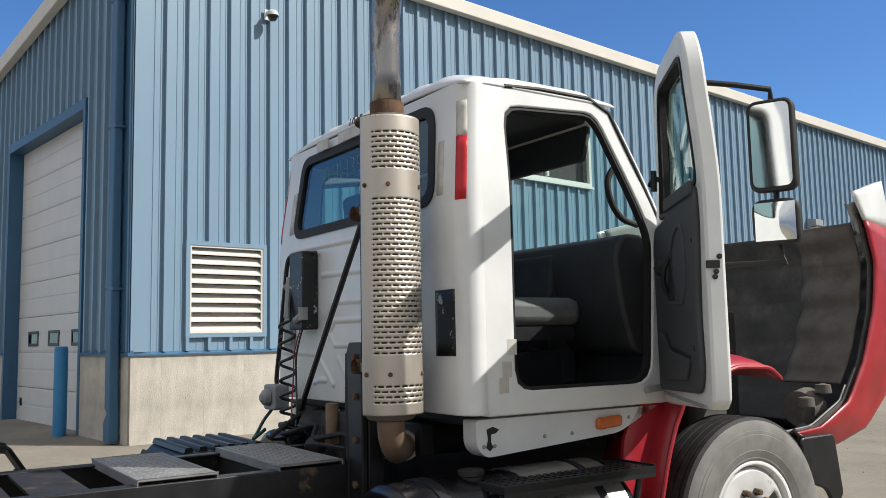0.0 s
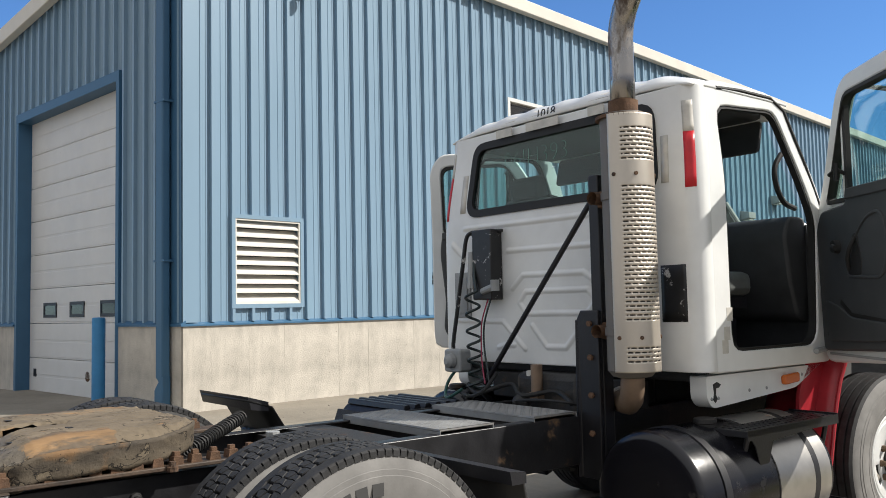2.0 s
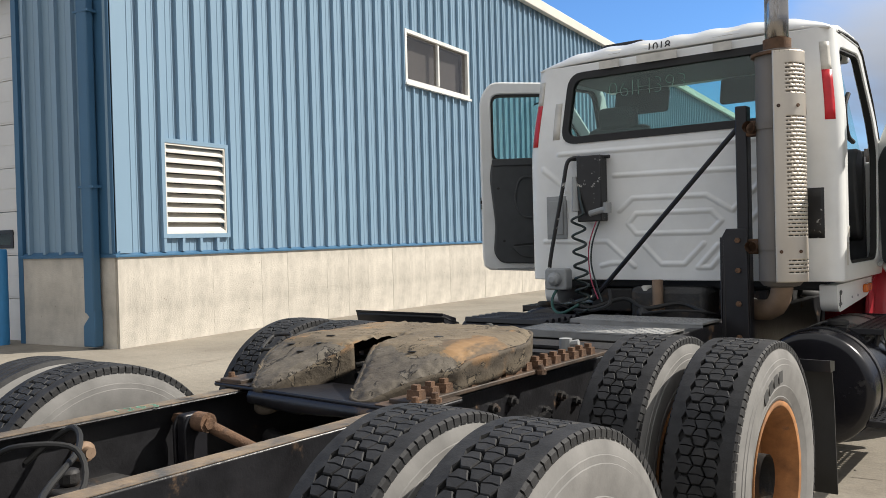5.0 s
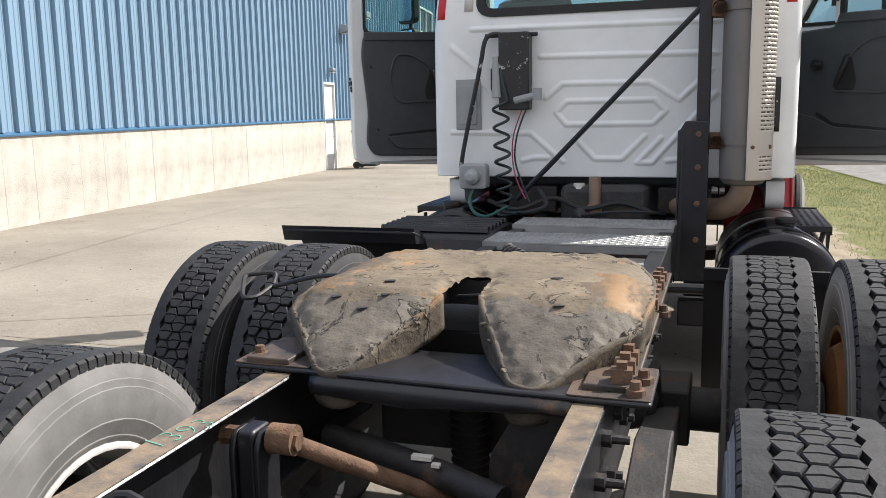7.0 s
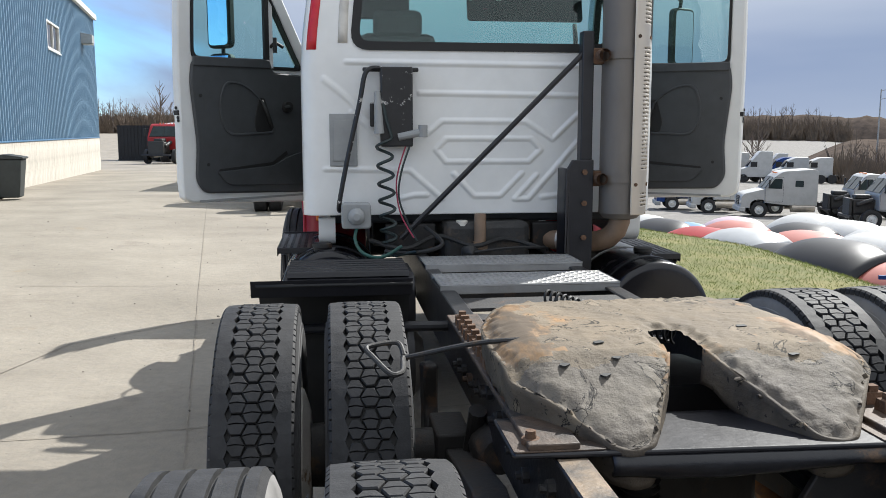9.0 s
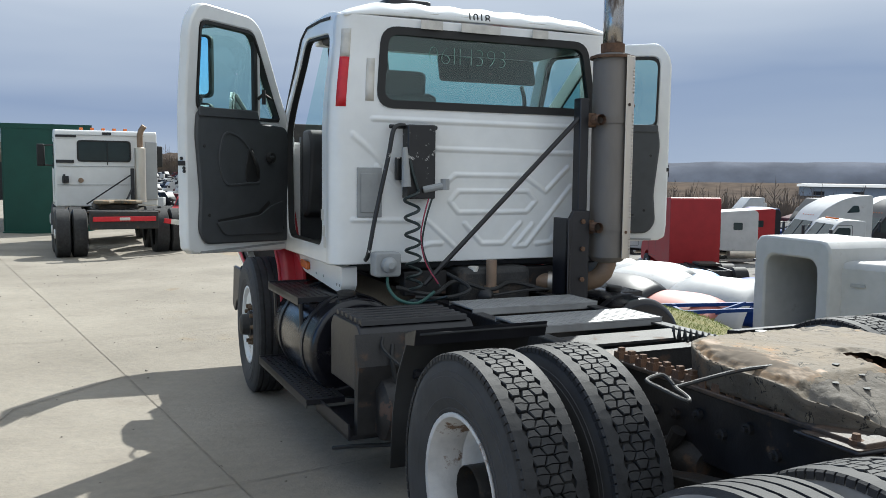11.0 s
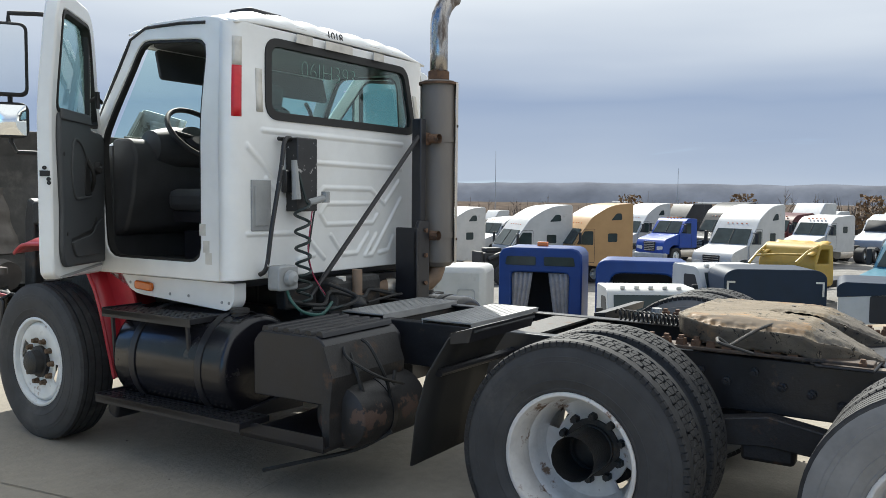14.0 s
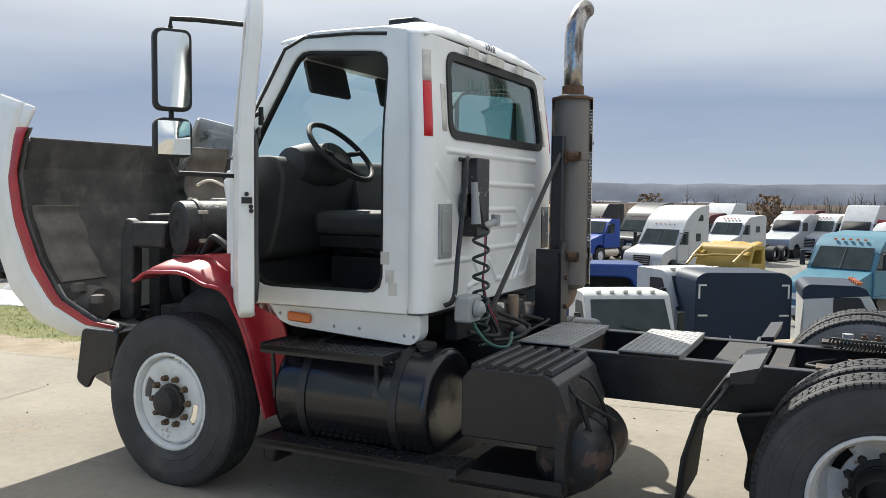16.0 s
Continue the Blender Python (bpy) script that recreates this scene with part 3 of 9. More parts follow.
def ground_material():
    m = bpy.data.materials.new("ground_surface")
    m.use_nodes = True
    t = m.node_tree
    b = t.nodes["Principled BSDF"]
    co = t.nodes.new("ShaderNodeTexCoord")

    def cloud(scale, detail=6.0, rough=0.6):
        n = node(t, "ShaderNodeTexNoise", Scale=scale, Detail=detail, Roughness=rough)
        wire(t, co, "Object", n, 0)
        return n

    def ramp(src, a, ca, z, cz):
        r = t.nodes.new("ShaderNodeValToRGB")
        r.color_ramp.elements[0].position, r.color_ramp.elements[1].position = a, z
        r.color_ramp.elements[0].color, r.color_ramp.elements[1].color = (*ca, 1), (*cz, 1)
        wire(t, src, 0, r, 0)
        return r

    def blend(fac, a, c):
        mx = t.nodes.new("ShaderNodeMixRGB")
        wire(t, fac, 0, mx, 0); wire(t, a, 0, mx, 1); wire(t, c, 0, mx, 2)
        return mx

    conc = ramp(cloud(0.45), 0.32, (0.205, 0.184, 0.152), 0.68, (0.305, 0.276, 0.230))
    fine = ramp(cloud(14.0), 0.30, (0.90, 0.90, 0.90), 0.7, (1.06, 1.05, 1.03))
    mul = t.nodes.new("ShaderNodeMixRGB"); mul.blend_type = "MULTIPLY"; mul.inputs[0].default_value = 1.0
    wire(t, conc, 0, mul, 1); wire(t, fine, 0, mul, 2)
    stain = ramp(cloud(1.1, 9.0, 0.70), 0.56, (0, 0, 0), 0.72, (0.55, 0.55, 0.55))
    stain_c = t.nodes.new("ShaderNodeRGB"); stain_c.outputs[0].default_value = (0.16, 0.135, 0.11, 1)
    conc2 = blend(stain, mul, stain_c)
    grass = ramp(cloud(1.4), 0.35, (0.095, 0.108, 0.032), 0.70, (0.190, 0.170, 0.066))
    grit = ramp(cloud(1.1), 0.3, (0.15, 0.142, 0.130), 0.7, (0.25, 0.238, 0.218))
    grit_f = ramp(cloud(9.0), 0.3, (0.75, 0.75, 0.75), 0.7, (1.15, 1.15, 1.15))
    mul2 = t.nodes.new("ShaderNodeMixRGB"); mul2.blend_type = "MULTIPLY"; mul2.inputs[0].default_value = 1.0
    wire(t, grit, 0, mul2, 1); wire(t, grit_f, 0, mul2, 2)
    edge = cloud(2.6)

    def zone(name):
        a = t.nodes.new("ShaderNodeAttribute")
        a.attribute_name = name
        s = t.nodes.new("ShaderNodeMath"); s.operation = "MULTIPLY_ADD"
        s.inputs[1].default_value, s.inputs[2].default_value = 0.9, -0.45
        wire(t, edge, 0, s, 0)
        ad = t.nodes.new("ShaderNodeMath"); ad.operation = "ADD"
        wire(t, a, "Fac", ad, 0); wire(t, s, 0, ad, 1)
        r = t.nodes.new("ShaderNodeMapRange"); r.interpolation_type = "SMOOTHSTEP"
        r.inputs[1].default_value, r.inputs[2].default_value = 0.42, 0.58
        wire(t, ad, 0, r, 0)
        return r

    dirt_c = ramp(cloud(3.0), 0.3, (0.19, 0.15, 0.10), 0.7, (0.30, 0.25, 0.18))
    c = blend(zone("zone_dirt"), conc2, dirt_c)
    c = blend(zone("zone_grass"), c, grass)
    c = blend(zone("zone_yard"), c, mul2)
    wire(t, c, 0, b, "Base Color")
    b.inputs["Roughness"].default_value = 0.9
    b.inputs["Specular IOR Level"].default_value = 0.25
    bp = t.nodes.new("ShaderNodeBump")
    bp.inputs["Strength"].default_value, bp.inputs["Distance"].default_value = 0.35, 0.02
    wire(t, cloud(30.0), 0, bp, "Height"); wire(t, bp, 0, b, "Normal")
    return m


def span(parts):
    out = []
    for a, b, st in parts:
        n = max(1, round((b - a) / st))
        out += [a + (b - a) * i / n for i in range(n)]
    return out + [parts[-1][1]]


def build_ground():
    xs = span([(-2500, -300, 400), (-300, -40, 30), (-40, -14, 2), (-14, 14, 0.4), (14, 44, 1.5), (44, 100, 8), (100, 300, 30), (300, 2500, 400)])
    ys = span([(-2500, -300, 400), (-300, -30, 30), (-30, -8, 2), (-8, 26, 0.4), (26, 60, 2), (60, 100, 8), (100, 500, 25), (500, 2500, 400)])
    g = Mesh().grid(lambda x, y: (x, y, ground_z(x, y)), xs, ys)
    me = bpy.data.meshes.new("ground")
    me.from_pydata(g.v, [], [q[::-1] for q in g.f])
    ob = new("ground", me)
    for name, fn in (("zone_dirt", lambda x, y: max(smooth(-0.5, 0.5, x - steps(SLAB_EDGE, y) + 0.5), *[0.50 * math.exp(-((x - a) ** 2 + (y - b) ** 2) / 0.35) for a, b in DIRT_SPOTS])),
                     ("zone_grass", lambda x, y: smooth(-0.6, 0.6, x - steps(SLAB_EDGE, y) - 0.35)),
                     ("zone_yard", lambda x, y: max(smooth(-0.6, 0.6, x - steps(LAWN_EDGE, y) - 2.5) * (1 - smooth(430, 470, math.hypot(x, y))), 0))):
        at = me.attributes.new(name, "FLOAT", "POINT")
        at.data.foreach_set("value", [fn(x, y) for x, y, z in g.v])
    me.materials.append(ground_material())
    me.shade_smooth()
    tagged(ob, "pale concrete yard with a grass bank and a gravel lot", "ground", kind="structure")


build_ground()
JOINT = paint("dark_joint_filler", (0.20, 0.175, 0.14), 0.9, var=0.3, scale=10)


def slab_joint(points, w=0.008):
    s = Mesh()
    for (x0, y0), (x1, y1) in zip(points, points[1:]):
        n = max(2, int(math.hypot(x1 - x0, y1 - y0) / 0.8))
        ps = [(x0 + (x1 - x0) * i / n, y0 + (y1 - y0) * i / n) for i in range(n + 1)]
        d = Vector((x1 - x0, y1 - y0)).normalized()
        px, py = -d.y * w / 2, d.x * w / 2
        v, f = [], []
        for x, y in ps:
            x, y = x + random.uniform(-.004, .004), y + random.uniform(-.004, .004)
            z = ground_z(x, y) + 0.006
            v += [(x - px, y - py, z), (x + px, y + py, z)]
        f = [(2 * i, 2 * i + 1, 2 * i + 3, 2 * i + 2) for i in range(len(ps) - 1)]
        s.add(v, f)
    tagged(part("slab_joint", s, JOINT, angle=0), "dark narrow joint between concrete slabs", "joint", kind="structure")


U = Vector((-0.147, 0.989, 0)).normalized()
V = Vector((-U.y, U.x, 0))
for k in range(-1, 5):
    o = Vector((-1.70, -0.42, 0)) + V * 3.7 * k
    if k < 3:
        slab_joint([tuple((o + U * a)[:2]) for a in (-12, 40)])
for k in range(-1, 9):
    o = Vector((-1.70, -0.42, 0)) + U * 4.6 * k
    slab_joint([tuple((o + V * a)[:2]) for a in (-3.0 + 0.4 * max(0, k), 5.6)])
slab_joint([(-2.1, 2.4), (-2.9, 1.5), (-3.2, 0.3), (-4.4, -0.6)], 0.008)

# ---- building ----
CORNER = Vector((-7.54, 0.58, 0))
SIDE = Matrix.Translation(CORNER) @ Matrix(((U.x, V.x, 0, 0), (U.y, V.y, 0, 0), (0, 0, 1, 0), (0, 0, 0, 1)))
GABLE = Matrix.Translation(CORNER) @ Matrix(((-V.x, U.x, 0, 0), (-V.y, U.y, 0, 0), (0, 0, 1, 0), (0, 0, 0, 1)))
LENGTH, WIDTH, SILL, EAVE, FALL = 42.0, 18.0, 1.37, 7.45, 0.105
SIDE_HOLES = [(0.77, 1.92, 1.60, 2.84), (6.98, 9.56, 4.58, 5.53), (28.4, 30.98, 4.75, 5.70), (15.45, 16.42, -0.2, 2.35)]
GABLE_HOLES = [(-5.90, -1.82, -0.2, 5.12)]
PITCH = 0.3246
RIB = ((0.0, 0.0), (0.092, 0.0), (0.100, 0.007), (0.112, 0.007), (0.120, 0.0), (0.176, 0.0), (0.184, 0.007), (0.196, 0.007), (0.204, 0.0), (0.236, 0.0), (0.240, 0.056), (0.284, 0.056), (0.289, 0.0))


def siding(a0, a1, top, holes):
    """Ribbed sheet from the sill to the eave, cut out round the openings. Outwards is -y."""
    s = Mesh()
    pts = [(a0, 0.0)]
    a = a0 + 0.149
    while a < a1:
        pts += [(min(a + x * PITCH / 0.305, a1), -h) for x, h in RIB]
        a += PITCH
    for (p, h), (q, k) in zip(pts, pts[1:]):
        if q - p < 1e-5:
            continue
        mid = (p + q) / 2
        spans = [(SILL, top(mid))]
        for x0, x1, z0, z1 in holes:
            if x0 < mid < x1:
                nxt = []
                for lo, hi in spans:
                    if z0 > lo:
                        nxt.append((lo, min(hi, z0)))
                    if z1 < hi:
                        nxt.append((max(lo, z1), hi))
                spans = nxt
        for lo, hi in spans:
            if hi > lo:
                s.add([(p, h, lo), (q, k, lo), (q, k, hi), (p, h, hi)], [(0, 1, 2, 3)])
    return s


def backing(a0, a1, z0, top, y0, y1, holes):
    """The wall's body behind the sheet, with the openings through it."""
    s = Mesh()
    cuts = sorted({a0, a1, *[c for h in holes for c in h[:2]]})
    for p, q in zip(cuts, cuts[1:]):
        inside = [h for h in holes if h[0] < (p + q) / 2 < h[1]]
        tp, tq = top(p), top(q)
        lows = z0
        for h in inside:
            if h[2] > lows:
                s.box(p, q, y0, y1, lows, h[2])
            lows = h[3]
        s.prism([(p, lows), (q, lows), (q, tq), (p, tp)], y0, y1, "y")
    return s


flat_top = lambda a: EAVE - 0.03
fall_top = lambda a: EAVE - 0.03 - FALL * -a
INNER = paint("dark_inner_wall", (0.10, 0.10, 0.10), 0.8, var=0.1)
wall = part("wall_side", backing(0.02, LENGTH, -1.2, flat_top, 0.04, 0.24, SIDE_HOLES), INNER, m=SIDE, angle=0)
tagged(wall, "long side wall of ribbed light blue metal sheet", "wall", kind="structure")
part("siding", siding(0.0, LENGTH, flat_top, SIDE_HOLES), BLUE_WALL, wall, "light blue ribbed metal sheet", angle=0)
gable = part("wall_gable", backing(-WIDTH, -0.05, -0.4, fall_top, 0.04, 0.24, GABLE_HOLES), INNER, m=GABLE, angle=0)
tagged(gable, "shaded end wall of ribbed blue metal sheet with a tall doorway", "wall", kind="structure")
part("siding", siding(-WIDTH, 0.0, fall_top, GABLE_HOLES), BLUE_WALL, gable, "blue ribbed metal sheet", angle=0)
far_wall = part("wall_far", Mesh().box(0.02, LENGTH, 0, 0.2, -1.2, EAVE - FALL * WIDTH), BLUE_WALL, m=SIDE @ pose(0, WIDTH, 0), angle=0)
tagged(far_wall, "plain blue metal rear wall of the building", "wall", kind="structure")
end_wall = part("wall_end", Mesh().box(-WIDTH, 0, 0, 0.2, -1.2, EAVE - FALL * WIDTH), BLUE_WALL, m=GABLE @ pose(0, LENGTH - 0.2, 0), angle=0)
tagged(end_wall, "plain blue metal end wall of the building", "wall", kind="structure")
roof = part("roof", Mesh().prism([(-0.10, EAVE), (-0.10, EAVE + 0.12), (WIDTH + 0.1, EAVE + 0.12 - FALL * WIDTH), (WIDTH + 0.1, EAVE - FALL * WIDTH)], -0.10, LENGTH + 0.1, "x"), FASCIA, m=SIDE, angle=0)
tagged(roof, "low pitched metal roof with a cream edge", "roof", kind="structure")

trim = thing("trim", "cream fascia and blue flashings of the metal building", "trim", kind="structure")
part("fascia", Mesh().box(-0.13, LENGTH + 0.1, -0.20, -0.05, EAVE - 0.10, EAVE + 0.16), FASCIA, trim, m=SIDE, bevel=0.015)
part("fascia", Mesh().prism([(0.13, EAVE + 0.16), (0.13, EAVE - 0.14), (-WIDTH, EAVE - 0.14 - FALL * WIDTH), (-WIDTH, EAVE + 0.16 - FALL * WIDTH)], -0.20, -0.05, "y"), FASCIA, trim, m=GABLE, bevel=0.015)
part("corner_flashing", Mesh().box(-0.035, 0.20, -0.052, -0.045, SILL, EAVE - 0.1), BLUE_WALL, trim, m=SIDE, angle=0)
# gable face of the same corner, in the shade-darkened trim blue
part("corner_flashing", Mesh().box(-0.24, 0.035, -0.054, -0.045, SILL, EAVE - 0.1), BLUE_TRIM, trim, m=GABLE, angle=0)
part("sill_flashing", Mesh().prism([(-0.075, SILL - 0.05), (-0.075, SILL - 0.03), (0.0, SILL + 0.005), (0.0, SILL - 0.05)], -0.07, LENGTH, "x"), BLUE_TRIM, trim, m=SIDE, angle=0)
for a0, a1 in ((-WIDTH, -5.90), (-1.82, 0.07)):
    part("sill_flashing", Mesh().prism([(-0.075, SILL - 0.05), (-0.075, SILL - 0.02), (0.0, SILL + 0.03), (0.0, SILL - 0.05)], a0, a1, "x"), BLUE_TRIM, trim, m=GABLE, angle=0)
# doorway jambs
part("door_jamb", Mesh().box(-1.90, -1.80, -0.055, 0.42, -0.1, 5.14), BLUE_TRIM, trim, m=GABLE, angle=0)
part("door_jamb", Mesh().box(-5.92, -5.82, -0.055, 0.42, -0.1, 5.14), BLUE_TRIM, trim, m=GABLE, angle=0)
part("door_head", Mesh().box(-5.92, -1.80, -0.058, 0.42, 5.04, 5.20), BLUE_TRIM, trim, m=GABLE, angle=0)

# concrete footing: a body and the cast panels in front of it
for mat4, spans, name, label in ((SIDE, ((-0.03, 15.45), (16.42, LENGTH)), "footing_side", "sunlit cast concrete footing wall"),
                                 (GABLE, ((-WIDTH, -5.90), (-1.82, 0.03)), "footing_gable", "shaded cast concrete footing wall")):
    body = Mesh()
    for a0, a1 in spans:
        body.box(a0, a1, -0.035, 0.035, -1.2, SILL - 0.05)
    foot = part(name, body, CONC_WALL, m=mat4, angle=0)
    tagged(foot, label, "wall", kind="structure")
    for a0, a1 in spans:
        me, a = None, a0
        while a < a1 - 0.02:
            w = min(random.choice((0.42, 0.61, 0.61, 0.82, 1.02)), a1 - a)
            if me is None:
                ob = part("panel", Mesh().box(0.0015, 0.9985, -0.012, 0.0, -1.2, SILL - 0.05), CONC_WALL, foot, angle=0)
                me = ob.data
            else:
                ob = new("panel", me)
                ob.parent = foot
            ob.matrix_basis = pose(a, -0.035 - random.uniform(0, 0.004), 0) @ Matrix.Diagonal((w, 1, 1, 1))
            a += w
        pits = Mesh()
        for k in range(int((a1 - a0) * 6)):
            r, px, pz = random.uniform(.0015, .0045), random.uniform(a0 + .1, a1 - .1), random.uniform(.1, SILL - .12)
            pits.box(px - r * random.uniform(.8, 2), px + r, -0.0535, -0.0515, pz - r, pz + r)
        tagged(part("surface_pits", pits, PIT, foot, angle=0), kind="stuff")


def louvre():
    t = thing("wall_louvre", "cream metal louvre with horizontal blades in a blue frame", "louvre", SIDE @ pose(0.77, 0, 1.60))
    w, h = 1.15, 1.24
    part("frame", Mesh().ring([(-.05, -.05), (w + .05, -.05), (w + .05, h + .05), (-.05, h + .05)], [(0.01, .01), (w - .01, .01), (w - .01, h - .01), (0.01, h - .01)], -0.06, 0.12, "y"), BLUE_WALL, t, angle=0)
    part("backing", Mesh().box(0.0, w, 0.10, 0.12, 0.0, h), BLACK, t, angle=0)
    for i in range(9):
        z = 0.03 + i * 0.134
        part("blade", Mesh().prism([(-0.045, z), (-0.045, z + 0.018), (0.075, z + 0.128), (0.085, z + 0.115), (-0.03, z)], 0.012, w - 0.012, "x"), LOUVER, t, angle=0)
    part("frame_lip", Mesh().ring([(0, 0), (w, 0), (w, h), (0, h)], [(0.035, .035), (w - .035, .035), (w - .035, h - .035), (0.035, h - .035)], -0.050, -0.02, "y"), LOUVER, t, angle=0)


louvre()


def slide_window(a, z):
    w, h = 2.58, 0.95
    t = tagged(thing("window_1" if a < 10 else "window_2", "two-pane sliding window in a white frame", "window", SIDE @ pose(a, 0, z)), kind="structure")
    part("window_frame", Mesh().ring([(-.05, -.06), (w + .05, -.06), (w + .05, h + .05), (-.05, h + .05)], [(0.02, .02), (w - .02, .02), (w - .02, h - .02), (0.02, h - .02)], -0.065, 0.10, "y"), FRAMEWHITE, t, angle=0)
    part("mullion", Mesh().box(w / 2 - .028, w / 2 + .028, -0.05, 0.06, 0.05, h - .05), FRAMEWHITE, t, angle=0)
    part("sill", Mesh().box(-0.08, w + 0.08, -0.10, -0.02, -0.10, -0.055), FRAMEWHITE, t, angle=0)
    for x0 in (0.015, w / 2 + .02):
        part("pane", Mesh().box(x0, x0 + w / 2 - .035, 0.0, 0.008, 0.015, h - .015), PANE, t, angle=0)
    # added grey sheet that stands in for sky reflected by the panes
    part("blind", Mesh().box(0.03, w - 0.03, 0.16, 0.17, 0.03, h - 0.03), GREY, t, angle=0)


slide_window(6.98, 4.58)
slide_window(28.4, 4.75)


def overhead_door():
    t = tagged(thing("door_1", "closed white sectional overhead door with small windows", "door", GABLE @ pose(-5.83, 0.19, 0.0)), kind="structure")
    w, n, h = 3.94, 8, 0.615
    for i in range(n):
        z = 0.14 + i * h
        sec = part("section", Mesh().box(0.0, w, 0.0, 0.05, z + .004, z + h - .004).box(0.03, w - .03, -0.006, 0.0, z + .03, z + h / 2 - .02).box(0.03, w - .03, -0.006, 0.0, z + h / 2 + .02, z + h - .03), DOORWHITE, t, angle=0, bevel=0.004)
        if i == 2:
            for x in (0.68, 1.79, 2.95):
                part("window_frame", Mesh().ring([(x - .02, z + .10), (x + .54, z + .10), (x + .54, z + .36), (x - .02, z + .36)], [(x + .03, z + .15), (x + .49, z + .15), (x + .49, z + .31), (x + .03, z + .31)], -0.02, 0.0, "y"), BLACK, sec, angle=0)
                part("pane", Mesh().box(x + .025, x + .495, -0.012, -0.008, z + .145, z + .315), GLASS_DARK, sec, angle=0)
    part("bottom_seal", Mesh().box(0, w, -0.01, 0.06, 0.08, 0.145), RUBBER, t, angle=0)
    part("lock_plate", Mesh().box(0.22, 0.34, -0.012, 0.0, 0.42, 0.56), BLACK, t, angle=0)
    part("cable_hole", Mesh().at(pose(2.45, -0.006, 0.50)).lathe([(0, 0.001), (0, 0.085), (0.006, 0.085)], 16, "y"), RUST, t)


overhead_door()


def side_door():
    t = tagged(thing("door_2", "plain white steel service door, closed", "door", SIDE @ pose(15.45, 0.0, -0.14)), kind="structure")
    part("frame", Mesh().ring([(0, 0), (.97, 0), (.97, 2.49), (0, 2.49)], [(.05, .02), (.92, .02), (.92, 2.43), (.05, 2.43)], -0.06, 0.16, "y"), FRAMEWHITE, t, angle=0)
    leaf = part("leaf", Mesh().box(.05, .92, 0.0, 0.045, .02, 2.43), FRAMEWHITE, t, angle=0)
    part("handle", Mesh().tube([(.84, 0, 1.02), (.84, -.05, 1.02), (.74, -.05, 1.02)], 0.011, 8), GREY, leaf)


side_door()


def wall_lamp(a, z, s=0.22):
    t = thing("wall_lamp", "small grey floodlight box on the blue wall", "lamp", SIDE @ pose(a, -0.04, z))
    part("housing", Mesh().prism([(0, 0), (-s * 1.2, 0.05), (-s * 1.2, s), (-0.02, s * 1.2), (0, s * 1.2)], -s, s, "x"), GREY, t, bevel=0.01)
    part("lens", Mesh().box(-s * .85, s * .85, -s * 1.15, -0.04, -0.005, 0.012), REFL_WHITE, t, angle=0)


wall_lamp(17.3, 3.75)
wall_lamp(16.1, 2.62, 0.11)
wall_lamp(19.4, 4.35)
wall_lamp(37.5, 5.7, 0.42)


def dome_camera():
    t = thing("security_camera", "white dome camera on a wall bracket", "camera", SIDE @ pose(1.98, -0.036, 6.40))
    part("bracket", Mesh().box(-.05, .05, -.02, 0, -.07, .09).tube([(0, 0, 0.05), (0, -0.13, 0.05), (0, -0.17, 0.02)], 0.022, 10), FRAMEWHITE, t)
    part("body", Mesh().at(pose(0, -0.17, 0)).lathe([(0.03, 0.001), (0.03, 0.05), (0.0, 0.085), (-0.05, 0.09)], 20, "z"), FRAMEWHITE, t)
    part("dome", Mesh().at(pose(0, -0.17, 0)).lathe([(-0.05, 0.08), (-0.09, 0.07), (-0.125, 0.04), (-0.135, 0.001)], 20, "z"), GLASS_DARK, t)


dome_camera()


def downspout():
    t = thing("downspout", "blue metal downspout with a dented foot", "downspout", GABLE)
    part("pipe", Mesh().box(-0.39, -0.20, -0.20, -0.08, 0.62, EAVE - 0.2), BLUE_TRIM, t, bevel=0.02)
    part("foot", Mesh().prism([(-.39, .50), (-.31, .58), (-.40, .66), (-.20, .66), (-.20, .20), (-.42, .20), (-.42, .46)], -0.20, -0.07, "y"), BLUE_TRIM, t, bevel=0.015)
    for z in (2.2, 4.4, 6.2):
        part("strap", Mesh().box(-0.43, -0.16, -0.205, -0.05, z, z + 0.03), BLUE_TRIM, t, angle=0)


downspout()


def bollard():
    z = ground_z(-9.50, 0.04)
    t = thing("bollard", "blue painted steel bollard in front of the doorway", "bollard", pose(-9.50, 0.04, z))
    part("post", Mesh().lathe([(-0.2, 0.095), (1.255, 0.095), (1.282, 0.091), (1.292, 0.077), (1.294, 0.001)], 28, "z"), BOLLARD, t)


bollard()


def wheelie_bin():
    x, y = -9.05, 17.0
    t = thing("wheelie_bin", "dark plastic wheeled refuse bin by the wall", "bin", pose(x, y, ground_z(x, y), 0, 0, 98))
    part("body", Mesh().add([(-.25, -.30, .06), (.25, -.30, .06), (.25, .22, .06), (-.25, .22, .06), (-.30, -.40, 1.0), (.30, -.40, 1.0), (.30, .32, 1.0), (-.30, .32, 1.0)], [(0, 3, 2, 1), (4, 5, 6, 7), (0, 1, 5, 4), (1, 2, 6, 5), (2, 3, 7, 6), (3, 0, 4, 7)]), BINGREEN, t, bevel=0.03)
    part("lid", Mesh().prism([(-.44, 1.0), (-.44, 1.05), (0, 1.12), (.36, 1.06), (.36, 1.0)], -.33, .33, "x"), BINGREEN, t, bevel=0.015)
    for sx in (-.28, .24):
        part("wheel", Mesh().at(pose(sx, .24, .10)).lathe([(0, .001), (0, .10), (.05, .10), (.05, .001)], 16, "x"), RUBBER, t)


wheelie_bin()


